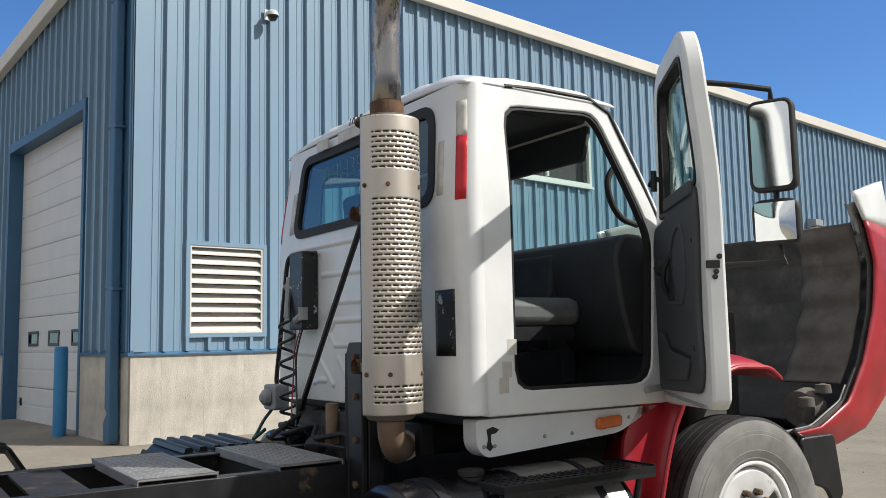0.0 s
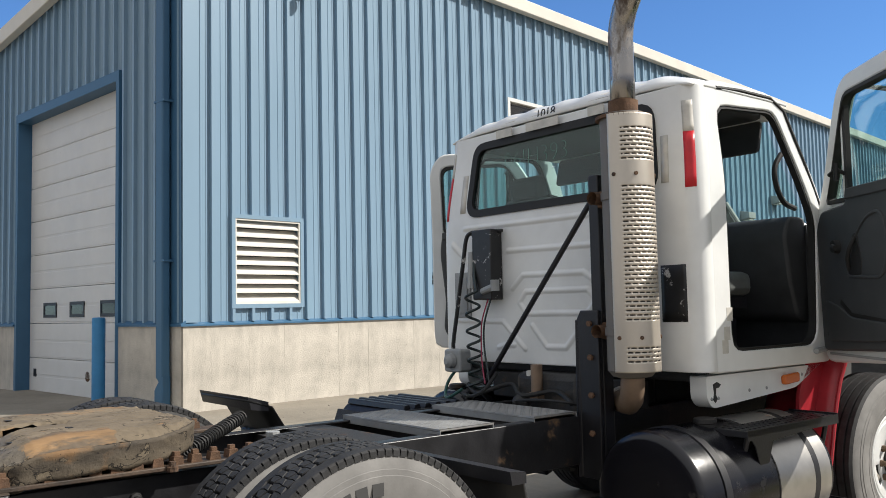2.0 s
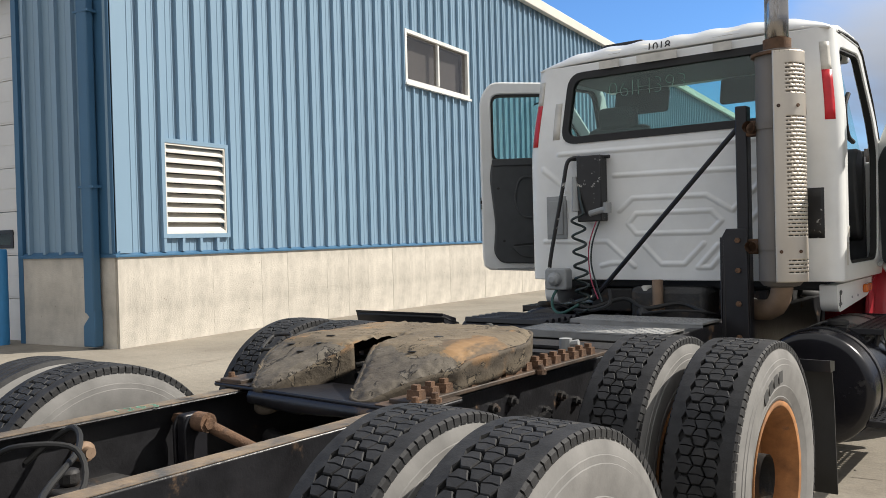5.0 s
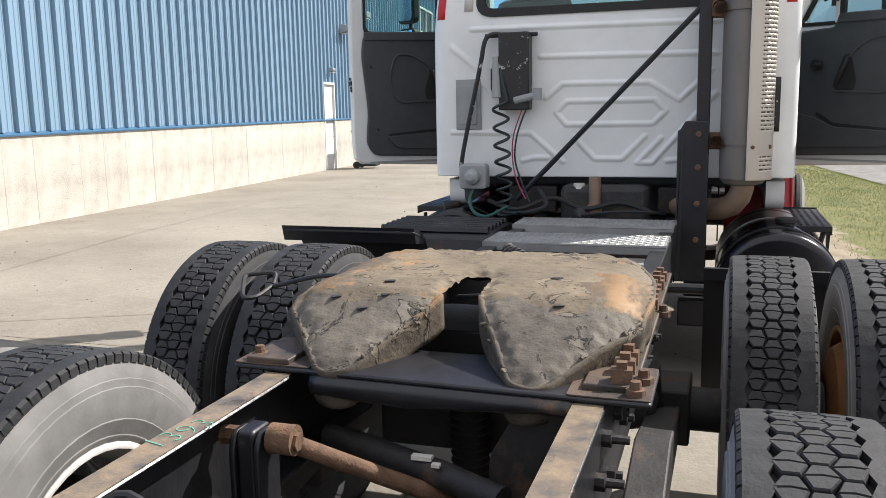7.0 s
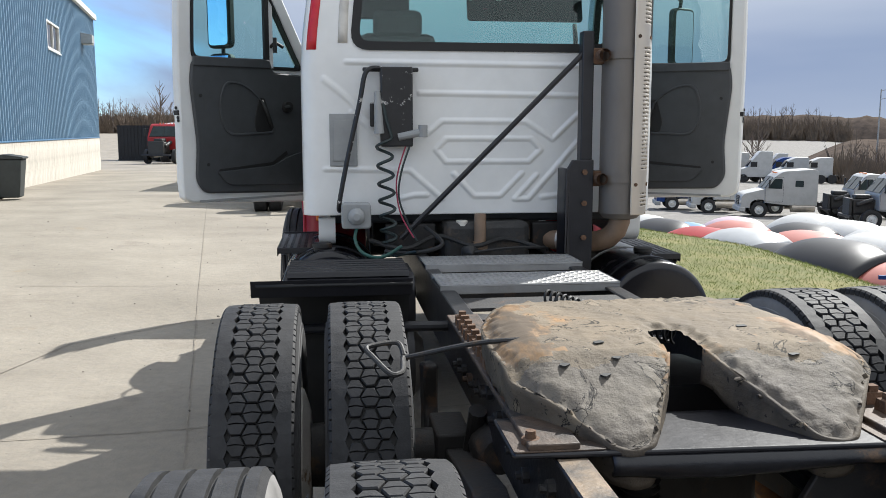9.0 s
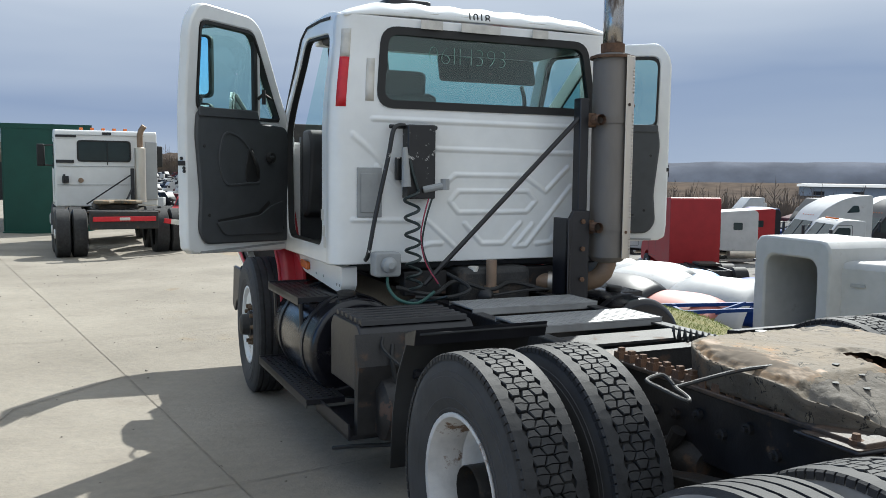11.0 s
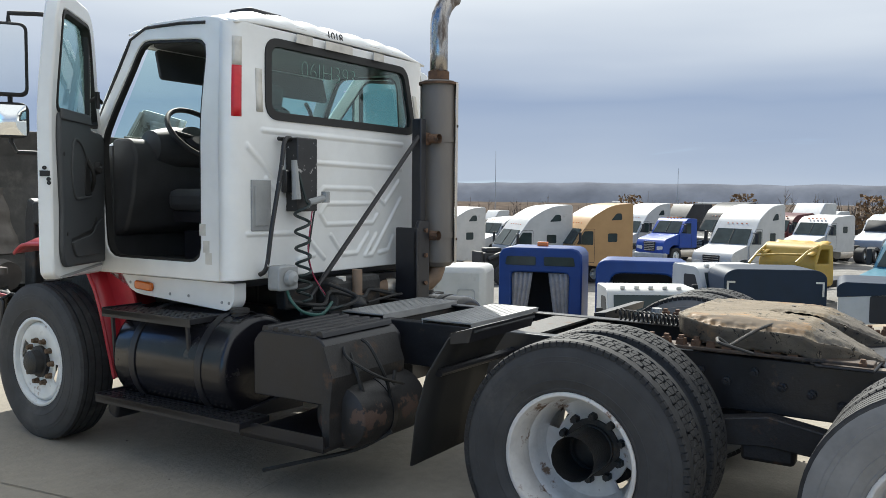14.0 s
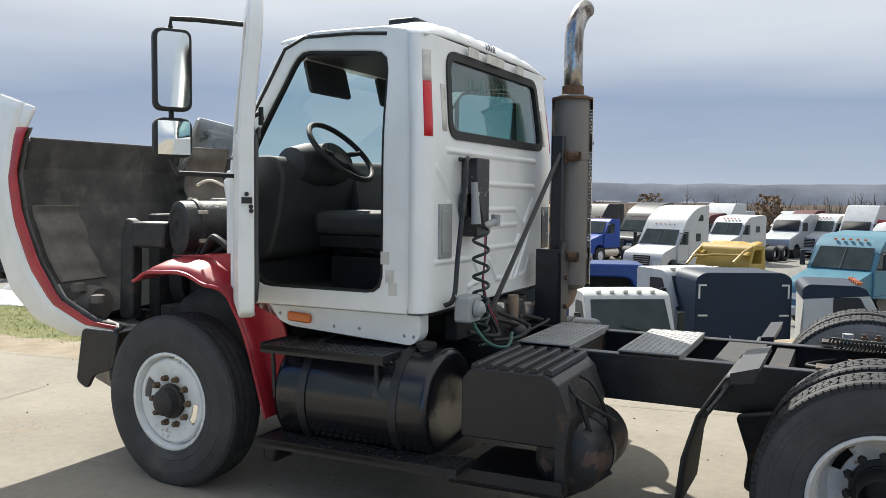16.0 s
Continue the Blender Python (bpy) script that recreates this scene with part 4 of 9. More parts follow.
# ---- tractor ----
TR = thing("truck_tractor", "white and red day cab tractor with open doors and tipped hood", "truck", pose(0.03, 0.0, 0.0, 0, 0, 0.85))
RIBS = [[(-0.794, 2.033), (0.608, 2.022)], [(-0.385, 1.857), (0.596, 1.845)], [(-0.291, 1.525), (-0.233, 1.591), (0.269, 1.591), (0.328, 1.525), (0.258, 1.454), (-0.233, 1.454), (-0.291, 1.525)], [(-0.35, 1.613), (-0.256, 1.695), (0.239, 1.691), (0.398, 1.587), (0.566, 1.75)], [(-0.922, 1.967), (-0.607, 1.613)], [(-0.77, 1.746), (-0.579, 1.565)], [(-0.922, 1.415), (-0.443, 1.404), (-0.252, 1.233)], [(-0.186, 1.381), (-0.065, 1.249), (0.089, 1.249), (0.215, 1.381)], [(0.304, 1.37), (0.176, 1.227), (0.258, 1.227), (0.596, 1.625)], [(0.339, 1.238), (0.444, 1.249), (0.503, 1.348)], [(-0.49, 1.238), (-0.42, 1.256), (-0.345, 1.256)]]


def seg_dist(x, z, a, b):
    ax, az, bx, bz = *a, *b
    dx, dz = bx - ax, bz - az
    w = max(0, min(1, ((x - ax) * dx + (z - az) * dz) / (dx * dx + dz * dz)))
    return math.hypot(x - ax - w * dx, z - az - w * dz)


def narrow(z):
    return 1.03 * (1 - 0.04 * smooth(2.1, 2.75, z))


def side_x(x, z):
    """Across the cab, with the sides bulging out a little below the windows."""
    bulge = -0.052 * smooth(.78, .96, -x) + 0.016 * smooth(.78, .96, x)
    return x * narrow(z) + bulge * (1 - .5 * smooth(1.9, 2.5, z))


def back_y(x, z):
    d = max(0.0, abs(x) - 0.91)
    return 0.09 - math.sqrt(max(0.0, 0.09 ** 2 - d * d)) + 0.05 * smooth(2.0, 2.66, z)


def back_point(x, z):
    relief = 0.0
    if abs(x) < 0.9 and z < 2.06:
        near = min(seg_dist(x, z, p, q) for s in RIBS for p, q in zip(s, s[1:]))
        relief = 0.011 * (1 - smooth(0.005, 0.017, near))
    return (side_x(x, z), back_y(x, z) - relief, z)


def side_warp(p):
    return (side_x(p[0], p[2]), p[1], p[2])


def build_cab():

    def keep(x, z):
        w = 0.735
        if abs(x) > w or z < 2.14 or z > 2.565:
            return True
        cx, cz = w - 0.07, (2.14 + 2.565) / 2
        dx, dz = max(0, abs(x) - cx), max(0, abs(z - cz) - (0.2125 - 0.07))
        return math.hypot(dx, dz) > 0.07

    xs = sorted(lin(-0.90, 0.90, 225) + lin(-1.0, -0.91, 9) + lin(0.91, 1.0, 9))
    zs = lin(1.14, 2.66, 190)
    cab = part("cab", Mesh().grid(back_point, xs, zs, keep), WHITE, TR, "white painted cab back with pressed ribs", solid=0.012, angle=60)
    # gasket round the rear window
    o = rounded([(-.775, 2.10), (.775, 2.10), (.755, 2.605), (-.755, 2.605)], 0.11)
    i = rounded([(-.725, 2.15), (.725, 2.15), (.705, 2.555), (-.705, 2.555)], 0.07)
    part("window_gasket", Mesh().ring(o, i, -0.016, 0.03, "y", lambda p: (p[0] * narrow(p[2]), p[1] + back_y(p[0], p[2]), p[2])), RUBBER, cab, angle=50)
    part("rear_window", Mesh().ring(i, [(x * .02, 2.35 + (z - 2.35) * .02) for x, z in i], 0.0, 0.006, "y", lambda p: (p[0] * narrow(p[2]), p[1] + back_y(p[0], p[2]), p[2])), GLASS, cab, "tinted rear window with marker writing", shadow=False)
    # sides
    c = (0.70, 1.9)
    for s in (-1, 1):
        outer = by_angle(rounded([(.085, 1.13), (.085, 2.67), (.30, 2.71), (.80, 2.71), (1.00, 2.62), (1.32, 2.0), (1.32, 1.13)], [.02, .06, .05, .05, .12, .06, .05]), c, 96)
        inner = by_angle(rounded([(.265, 1.235), (.265, 2.57), (.83, 2.605), (.89, 2.56), (1.20, 1.98), (1.15, 1.235)], [.10, .09, .05, .05, .08, .12]), c, 96)
        part("side_frame", Mesh().ring(outer, inner, s * 0.93, s * 0.985, "x", side_warp), WHITE, cab, angle=40, bevel=0.008)
        seal_in = [(c[0] + (y - c[0]) * 0.965, c[1] + (z - c[1]) * 0.978) for y, z in inner]
        part("door_seal", Mesh().ring(inner, seal_in, s * 0.938, s * 0.975, "x", side_warp), RUBBER, cab, angle=40)
        sill = part("sill_panel", Mesh().prism(rounded([(.06, 1.118), (.06, 1.0), (.11, .950), (.93, 1.0), (1.22, 1.118)], [.01, .05, .05, .05, .02]), s * 0.90, s * 1.0, "x"), WHITE, TR, "white lower sill panel with chipped paint", bevel=0.012)
        part("marker_lamp", Mesh().prism(rounded([(.77, 1.025), (.93, 1.035), (.93, 1.09), (.77, 1.08)], .02), s * 1.0, s * 1.03, "x"), AMBER, sill, "amber side marker lamp", bevel=0.008)
        for yy in (.10, .16, .45, .62, 1.0):
            part("screw", Mesh().at(pose(s * 1.0, yy, 1.0 + .02 * (yy > .3) + .05 * (yy > .9))).lathe([(0, .010), (s * .004, .008), (s * .005, .0005)], 10, "x"), GREY, sill)
        if s > 0:
            part("paint_chip", Mesh().prism([(.115, 1.075), (.150, 1.085), (.185, 1.070), (.165, 1.055), (.140, 1.052), (.138, 1.02), (.150, .995), (.132, .978), (.112, .995), (.122, 1.03)], 1.0005, 1.0025, "x"), BLACK, sill, "dark chipped spot", angle=0)
        part("roof_gutter", Mesh().tube([(side_x(s * .985, z), y, z) for y, z in ((.28, 2.665), (.5, 2.68), (.82, 2.68), (.96, 2.62), (1.12, 2.32), (1.30, 1.98))], 0.011, 6), RUBBER, cab)
        part("reflective_strip", Mesh().grid(lambda a, z: (side_x(s * a, z), back_y(a, z) - 0.008, z), lin(.925, .975, 4), lin(2.10, 2.40, 6)), REFL_RED, cab, "red reflective strip", solid=0.003)
        part("reflective_strip", Mesh().grid(lambda a, z: (side_x(s * a, z), back_y(a, z) - 0.008, z), lin(.925, .975, 4), lin(2.402, 2.57, 6)), REFL_WHITE, cab, "faded white reflective strip", solid=0.003)
        part("tape_patch", Mesh().grid(lambda a, z: (side_x(s * a, z), back_y(a, z) - 0.008, z), lin(.79, .835, 3), lin(2.14, 2.40, 5)), REFL_WHITE, cab, solid=0.003)
        for zz, dy in ((1.30, .02), (1.40, .05), (1.23, .0)):
            part("sticker_residue", Mesh().box(side_x(s * .985, zz) , side_x(s * .985, zz) + s * .001, .17 + dy, .225 + dy, zz, zz + .07), REFL_WHITE, cab, angle=0)
    # roof with ribbed rear edge
    def roof_z(x, y):
        e = max(0.0, 1 - (abs(x) / 0.945) ** 5) ** 0.5
        r = math.sqrt(max(0.0, 1 - (1 - min(1, (y - .04) / .22)) ** 2))
        f = math.sqrt(max(0.0, 1 - (max(0, y - .72) / .30) ** 2)) if y < 1.02 else 0
        rib = 0.011 * (0.5 + 0.5 * math.cos(x * 2 * math.pi / 0.235)) * (1 - smooth(.12, .45, y)) * (abs(x) < .83) * smooth(0.05, .12, y)
        return 2.645 + (0.035 + 0.10 * e) * min(r, 1) * (0.45 + 0.55 * f) * (0.4 + 0.6 * e) + rib
    xs = lin(-.945, .945, 90)
    roof_part = part("roof", Mesh().grid(lambda x, y: (x * 1.045, y, roof_z(x, y)), xs, lin(.045, 1.0, 40)), WHITE, TR, "white roof with pressed ribs at the rear", solid=0.012, angle=60)
    for x0, x1 in ((-.60, -.36), (-.28, -.06), (.26, .52), (.58, .78)):
        part("tape_patch", Mesh().grid(lambda x, y: (x, y, roof_z(x, y) + .006), lin(x0, x1, 8), lin(.055, .085, 3)), REFL_WHITE, roof_part, solid=0.002)
    part("roof_vent", Mesh().prism(rounded([(-.62, .30), (-.30, .30), (-.30, .50), (-.62, .50)], .04), 2.785, 2.83, "z"), BLACK, roof_part, bevel=.01)
    letters("number_marking", "1018", 0.085, INK, cab, pose(-0.08, 0.0505, 2.70, 80, 0, 0), "black hand-cut number")
    for k, (x0, x1) in enumerate(((-.22, .06), (-.5, -.35), (.3, .42))):
        part("tape_patch", Mesh().box(x0, x1, .012, .018, 2.60, 2.655), REFL_WHITE, cab, angle=0)
    letters("window_writing", "06IH393", 0.165, MARKER, cab, pose(-0.16, 0.030, 2.44, 90, 0, 0), "pale green marker writing on the glass", 0.0008, 0.0065)
    # floor, firewall, inner trim, windscreen
    part("floor", Mesh().box(-.93, .93, .10, 1.30, 1.08, 1.20), DARK, cab, "dark rubber cab floor", bevel=.02)
    part("headliner", Mesh().box(-.88, .88, .12, .92, 2.58, 2.64), DARK, cab, "dark headliner", bevel=.03)
    part("rear_trim", Mesh().box(-.92, .92, .13, .18, 1.2, 2.12), DARK, cab, bevel=.02)
    part("firewall", Mesh().box(-.93, .93, 1.26, 1.32, 1.0, 1.96), DARK, cab, angle=0)
    part("cowl", Mesh().prism([(1.24, 1.93), (1.32, 1.99), (1.52, 1.86), (1.50, 1.72), (1.32, 1.70)], -.90, .90, "x"), WHITE, cab, bevel=.02)
    part("cowl_side", Mesh().box(-.985, -.90, 1.30, 1.42, 1.15, 1.92), WHITE, cab, bevel=.015)
    part("cowl_side", Mesh().box(.90, .985, 1.30, 1.42, 1.15, 1.92), WHITE, cab, bevel=.015)
    part("windscreen", Mesh().add([(-.90, 1.31, 1.98), (.90, 1.31, 1.98), (.84, .985, 2.60), (-.84, .985, 2.60)], [(0, 1, 2, 3)]), WINDSCREEN, cab, shadow=False, angle=0)
    part("windscreen_header", Mesh().box(-.90, .90, .90, 1.02, 2.585, 2.66), WHITE, cab, bevel=.02)
    # dashboard
    dash = part("dashboard", Mesh().prism(rounded([(1.28, 1.35), (1.14, 1.40), (1.07, 1.62), (1.03, 1.90), (1.10, 2.01), (1.28, 2.01)], .05), -.92, .92, "x"), DARK, TR, "dark moulded dashboard", bevel=.02)
    part("gauge_hood", Mesh().at(pose(-.48, 1.10, 1.96)).lathe([(-.30, .02), (-.27, .11), (-.1, .145), (.1, .145), (.27, .11), (.30, .02)], 20, "x"), DARK, dash)
    part("dash_centre", Mesh().prism(rounded([(1.2, 1.2), (.98, 1.2), (1.0, 1.70), (1.04, 1.95), (1.2, 1.95)], .05), -.12, .42, "x"), DARK, dash, bevel=.02)
    hub = Matrix.Translation((-.48, .905, 2.05)) @ pose(0, 0, 0, 45, 0, 0)
    wheel = Mesh().at(hub)
    wheel.tube([(.250 * math.cos(a), .250 * math.sin(a), 0) for a in lin(0, 2 * math.pi, 41)], .018, 10, False)
    steer = part("steering_wheel", wheel, RUBBER, TR, "black steering wheel")
    part("spoke_hub", Mesh().at(hub).lathe([(-.09, .001), (-.09, .08), (-.04, .125), (-.015, .10), (-.01, .001)], 20, "z").tube([(-.22, 0, 0), (-.05, 0, -.03)], .016, 8).tube([(.22, 0, 0), (.05, 0, -.03)], .016, 8).tube([(0, -.22, 0), (0, -.05, -.03)], .016, 8), RUBBER, steer)
    part("steering_column", Mesh().tube([(-.48, .93, 2.02), (-.48, 1.16, 1.78)], .05, 10), DARK, cab)
    part("gear_lever", Mesh().tube([(-.02, .75, 1.2), (-.05, .68, 1.5), (-.1, .60, 1.78)], [.014, .012, .011], 8).at(pose(-.1, .60, 1.79)).lathe([(-.04, .001), (-.03, .028), (.02, .03), (.04, .001)], 12, "z"), RUBBER, cab)
    part("pillar_handle", Mesh().hose([(.86, 1.14, 2.40), (.85, 1.085, 2.33), (.85, 1.07, 2.26), (.85, 1.10, 2.17), (.85, 1.17, 2.10), (.86, 1.27, 2.07)], .017, 10), RUBBER, cab, "black grab handle on the windscreen pillar")
    for x0, vw in ((-.82, .45), (.03, .82)):
        part("sun_visor", Mesh().at(pose(x0, .955, 2.585, -14, 0, 0)).prism(rounded([(0, -.20), (vw, -.20), (vw, 0), (0, 0)], .03), -.012, .012, "y"), DARK, cab, bevel=.006)
    # sun and shade are in the colours: passenger seat pale, driver seat dark
    for x0, lab in ((-.50, "dark vinyl driver seat"), (.50, "grey vinyl passenger seat")):
        seat = part("seat", Mesh().box(x0 - .25, x0 + .25, .40, .95, 1.53, 1.68), SEAT if x0 > 0 else DARK, TR, lab, bevel=.05)
        part("backrest", Mesh().at(pose(x0, .42, 1.62, 10, 0, 0)).box(-.24, .24, -.07, .07, 0, .62 if x0 < 0 else .30), SEAT if x0 > 0 else DARK, seat, bevel=.055)
        if x0 < 0:
            part("headrest", Mesh().at(pose(x0, .31, 2.20, 8, 0, 0)).box(-.15, .15, -.05, .05, 0, .17), DARK, seat, bevel=.04)
        part("seat_base", Mesh().box(x0 - .19, x0 + .19, .44, .84, 1.2, 1.40).box(x0 - .23, x0 + .23, .42, .90, 1.46, 1.53).tube([(x0 - .18, .4, 1.4), (x0 - .18, .7, 1.48)], .015, 6).tube([(x0 + .18, .7, 1.4), (x0 + .18, .4, 1.48)], .015, 6), BLACK, seat)
    # fittings on the back
    part("vent_panel", Mesh().box(-.905, -.745, -.018, .006, 1.43, 1.735).box(-.885, -.77, -.024, -.018, 1.46, 1.70), GREY, cab, "grey flap panel", bevel=.004)
    br = part("bracket", Mesh().box(-.600, -.415, -.11, -.01, 1.545, 2.0).box(-.70, -.375, -.05, -.03, 1.975, 2.0).box(-.66, -.595, -.07, -.03, 1.66, 1.80), BLACK_CHIP, TR, "chipped black hose bracket", bevel=.008)
    for z in (1.62, 1.72, 1.83, 1.93):
        for x in (-.55, -.46):
            part("bolt", Mesh().at(pose(x, -.09, z)).lathe([(0, .012), (-.008, .012), (-.009, .001)], 6, "y"), GREY, br)
    part("grab_bar", Mesh().hose([(-.60, -.05, 1.995), (-.655, -.07, 1.99), (-.69, -.08, 1.95), (-.72, -.085, 1.80), (-.80, -.085, 1.45), (-.845, -.085, 1.22), (-.845, -.03, 1.17)], .014, 10), BLACK_CHIP, cab, "black grab bar with worn paint")
    part("hose_coupling", Mesh().tube([(-.62, -.10, 1.86), (-.61, -.11, 1.62)], [.018, .03], 10).tube([(-.50, -.11, 1.60), (-.36, -.13, 1.63)], .022, 10).tube([(-.36, -.13, 1.60), (-.36, -.13, 1.67)], .028, 10), GREY, br)
    coil = []
    for k in range(121):
        w = k / 120
        a = w * 2 * math.pi * 7.5
        coil.append((-.585 + .045 * math.cos(a) + .03 * w, -.13 - .045 * math.sin(a), 1.60 - .68 * w - .05 * math.sin(w * 3)))
    part("coiled_hose", Mesh().tube([(-.60, -.09, 1.86), (-.57, -.12, 1.70)] + coil + [(-.52, -.25, .93), (-.42, -.32, .96)], .0095, 6), HOSE, cab, "dark green coiled air hose")
    part("green_hose", Mesh().hose([(-.74, -.14, 1.10), (-.76, -.20, 1.02), (-.72, -.26, .95), (-.62, -.32, .93), (-.5, -.3, .99)], .010, 8), GREEN_HOSE, cab)
    part("red_wire", Mesh().hose([(-.45, -.10, 1.57), (-.50, -.12, 1.42), (-.515, -.12, 1.30), (-.49, -.14, 1.15), (-.42, -.18, 1.02)], .0045, 6), RED_WIRE, cab)
    part("blue_wire", Mesh().hose([(-.43, -.10, 1.56), (-.485, -.115, 1.40), (-.50, -.11, 1.25), (-.45, -.13, 1.10), (-.40, -.16, 1.0)], .006, 6), HOSE, cab)
    box = part("socket_box", Mesh().at(pose(-.75, -.13, 1.15)).prism(rounded([(-.085, -.075), (.085, -.075), (.085, .075), (-.085, .075)], .025), -.045, .05, "y"), GREY, TR, "grey cast electrical socket box", bevel=.01)
    part("socket_lid", Mesh().at(pose(-.75, -.18, 1.15)).lathe([(0, .05), (-.03, .045), (-.05, .02), (-.05, .001)], 16, "y"), GREY, box)
    part("diagonal_brace", Mesh().tube([(.535, -.225, 2.084), (.476, -.222, 2.024), (-.476, -.122, 1.054), (-.52, -.12, 1.01)], .016, 8), BLACK, cab, "black diagonal brace rod")
    part("black_patch", Mesh().grid(lambda a, z: (a * narrow(z), back_y(a, z) - 0.006, z), lin(.77, .925, 8), lin(1.40, 1.70, 6)), BLACK_CHIP, cab, "peeling black patch", solid=0.003)
    for ob in list(cab.children) + list(TR.children):
        if ob.name.split('.')[0] in ('vent_panel', 'bracket', 'grab_bar', 'coiled_hose', 'green_hose', 'red_wire', 'blue_wire', 'socket_box'):
            ob.location.x -= .02 if ob.name.startswith('vent') else .03
    return cab


CAB = build_cab()


def build_door(s, hinge, d, label):
    """s: 1 left, -1 right. The door's plane is u along d and z."""
    d = Vector((*d, 0)).normalized()
    n = Vector((0, 0, 1)).cross(d)
    m = Matrix.Translation((*hinge, 0)) @ Matrix(((d.x, n.x, 0, 0), (d.y, n.y, 0, 0), (0, 0, 1, 0), (0, 0, 0, 1)))
    c = (.60, 2.2)
    out_pts = rounded([(.0, 1.20), (.06, 1.13), (1.08, 1.18), (1.115, 1.22), (1.12, 2.62), (1.03, 2.745), (.52, 2.735), (.42, 2.68), (.0, 2.02)], [.03, .04, .03, .03, .10, .06, .05, .06, .05])
    outer = by_angle(out_pts, c, 120)
    win_pts = rounded([(.13, 2.055), (.40, 2.05), (.45, 2.10), (1.02, 2.085), (1.03, 2.64), (.50, 2.64)], [.04, .02, .02, .05, .07, .06])
    inner = by_angle(win_pts, c, 120)
    bow = lambda p: (p[0], p[1] + s * 0.05 * smooth(2.0, 2.75, p[2]), p[2])
    door = part("door", Mesh().ring(outer, inner, -s * 0.045, s * 0.03, "y", bow), WHITE_DOOR, TR, label, bevel=.014, m=m)
    trim_o = rounded([(.06, 1.20), (.97, 1.235), (1.03, 1.32), (1.01, 1.55), (1.05, 1.95), (1.03, 2.085), (.42, 2.10), (.40, 2.035), (.10, 2.02), (.03, 1.92)], [.05, .07, .07, .06, .06, .04, .02, .02, .04, .06])
    part("trim_panel", Mesh().prism(trim_o, s * 0.028, s * 0.055, "y"), PLASTIC, door, "dark grey moulded inner door panel", bevel=.012)
    dish = rounded([(.40, 1.62), (.80, 1.60), (.86, 1.78), (.80, 1.97), (.64, 1.95), (.50, 1.84)], [.04, .08, .08, .07, .08, .08])
    part("armrest", Mesh().ring(dish, [(.63 + (a - .63) * .93, 1.78 + (b - 1.78) * .91) for a, b in dish], s * 0.050, s * 0.064, "y"), PLASTIC, door, "moulded ridge round the door pull", bevel=.004)
    part("handle_recess", Mesh().prism(rounded([(.405, 1.635), (.56, 1.63), (.575, 1.70), (.53, 1.86), (.485, 1.86)], [.03, .02, .03, .02, .02]), s * 0.052, s * 0.060, "y"), RUBBER, door, "black inner handle recess", bevel=.003)
    part("pull_handle", Mesh().hose([(.43, s * .058, 1.66), (.47, s * .085, 1.72), (.50, s * .085, 1.78), (.51, s * .058, 1.84)], .012, 8), RUBBER, door)
    part("latch_lever", Mesh().tube([(.30, s * .052, 1.80), (.30, s * .085, 1.80)], [.042, .036], 12).tube([(.30, s * .085, 1.80), (.35, s * .09, 1.79)], .016, 8), RUBBER, door)
    # raised black strip painted in for the shade of the pocket's slot
    part("pull_pocket", Mesh().prism(rounded([(.30, 1.475), (.42, 1.405), (.86, 1.375), (.86, 1.388), (.43, 1.425), (.31, 1.50)], .006), s * 0.053, s * 0.0575, "y"), RUBBER, door, "dark slot of the map pocket", angle=0)
    part("pocket_face", Mesh().prism(rounded([(.16, 1.26), (.80, 1.28), (.88, 1.37), (.43, 1.40), (.30, 1.46), (.14, 1.50)], [.05, .05, .02, .04, .03, .03]), s * 0.053, s * 0.068, "y"), PLASTIC, door, bevel=.008)
    part("trim_cap", Mesh().prism(rounded([(.42, 2.055), (1.03, 2.045), (1.03, 2.105), (.44, 2.115)], .015), s * 0.05, s * 0.066, "y"), PLASTIC, door, bevel=.006)
    for u, z in ((.94, 1.42), (.98, 1.86), (.14, 1.30)):
        part("trim_screw", Mesh().at(pose(u, s * .054, z)).lathe([(0, .012), (s * .004, .011), (s * .005, .001)], 8, "y"), RUBBER, door)
    part("window_glass", Mesh().ring(inner, [(c[0] + (a - c[0]) * .02, c[1] + .15 + (b - c[1] - .15) * .02) for a, b in inner], -s * 0.008, -s * 0.003, "y", bow), GLASS, door, shadow=False)
    part("window_seal", Mesh().ring(inner, [(c[0] + (a - c[0]) * .965, 2.37 + (b - 2.37) * .93) for a, b in inner], -s * 0.02, s * 0.034, "y", bow), RUBBER, door)
    part("vent_pillar", Mesh().box(.405, .438, -.010 + s * .045, .012 + s * .045, 2.06, 2.63), WHITE_DOOR, door, angle=0)
    part("vent_bar", Mesh().box(.44, .475, -.012 + s * .05, .014 + s * .05, 2.10, 2.63), RUBBER, door, angle=0)
    part("vent_latch", Mesh().tube([(.42, s * .05, 2.20), (.42, s * .10, 2.23), (.36, s * .11, 2.20)], .012, 8).tube([(.42, s * .10, 2.16), (.42, s * .10, 2.26)], .014, 8), RUBBER, door)
    part("latch", Mesh().box(1.105, 1.126, -.03, .02, 1.735, 1.765), RUBBER, door)
    for q in (1.72, 1.78, 1.70):
        part("latch_bolt", Mesh().at(pose(1.12, random.uniform(-.03, .02), q)).lathe([(0, .011), (.006, .011), (.007, .001)], 10, "x"), RUBBER, door)
    for z in (1.32, 1.62, 1.92):
        part("hinge", Mesh().tube([(-.015, 0, z - .05), (-.015, 0, z + .05)], .018, 8).box(-.03, .10, -.012 + s * .03, .006 + s * .03, z - .035, z + .035), WHITE, door)
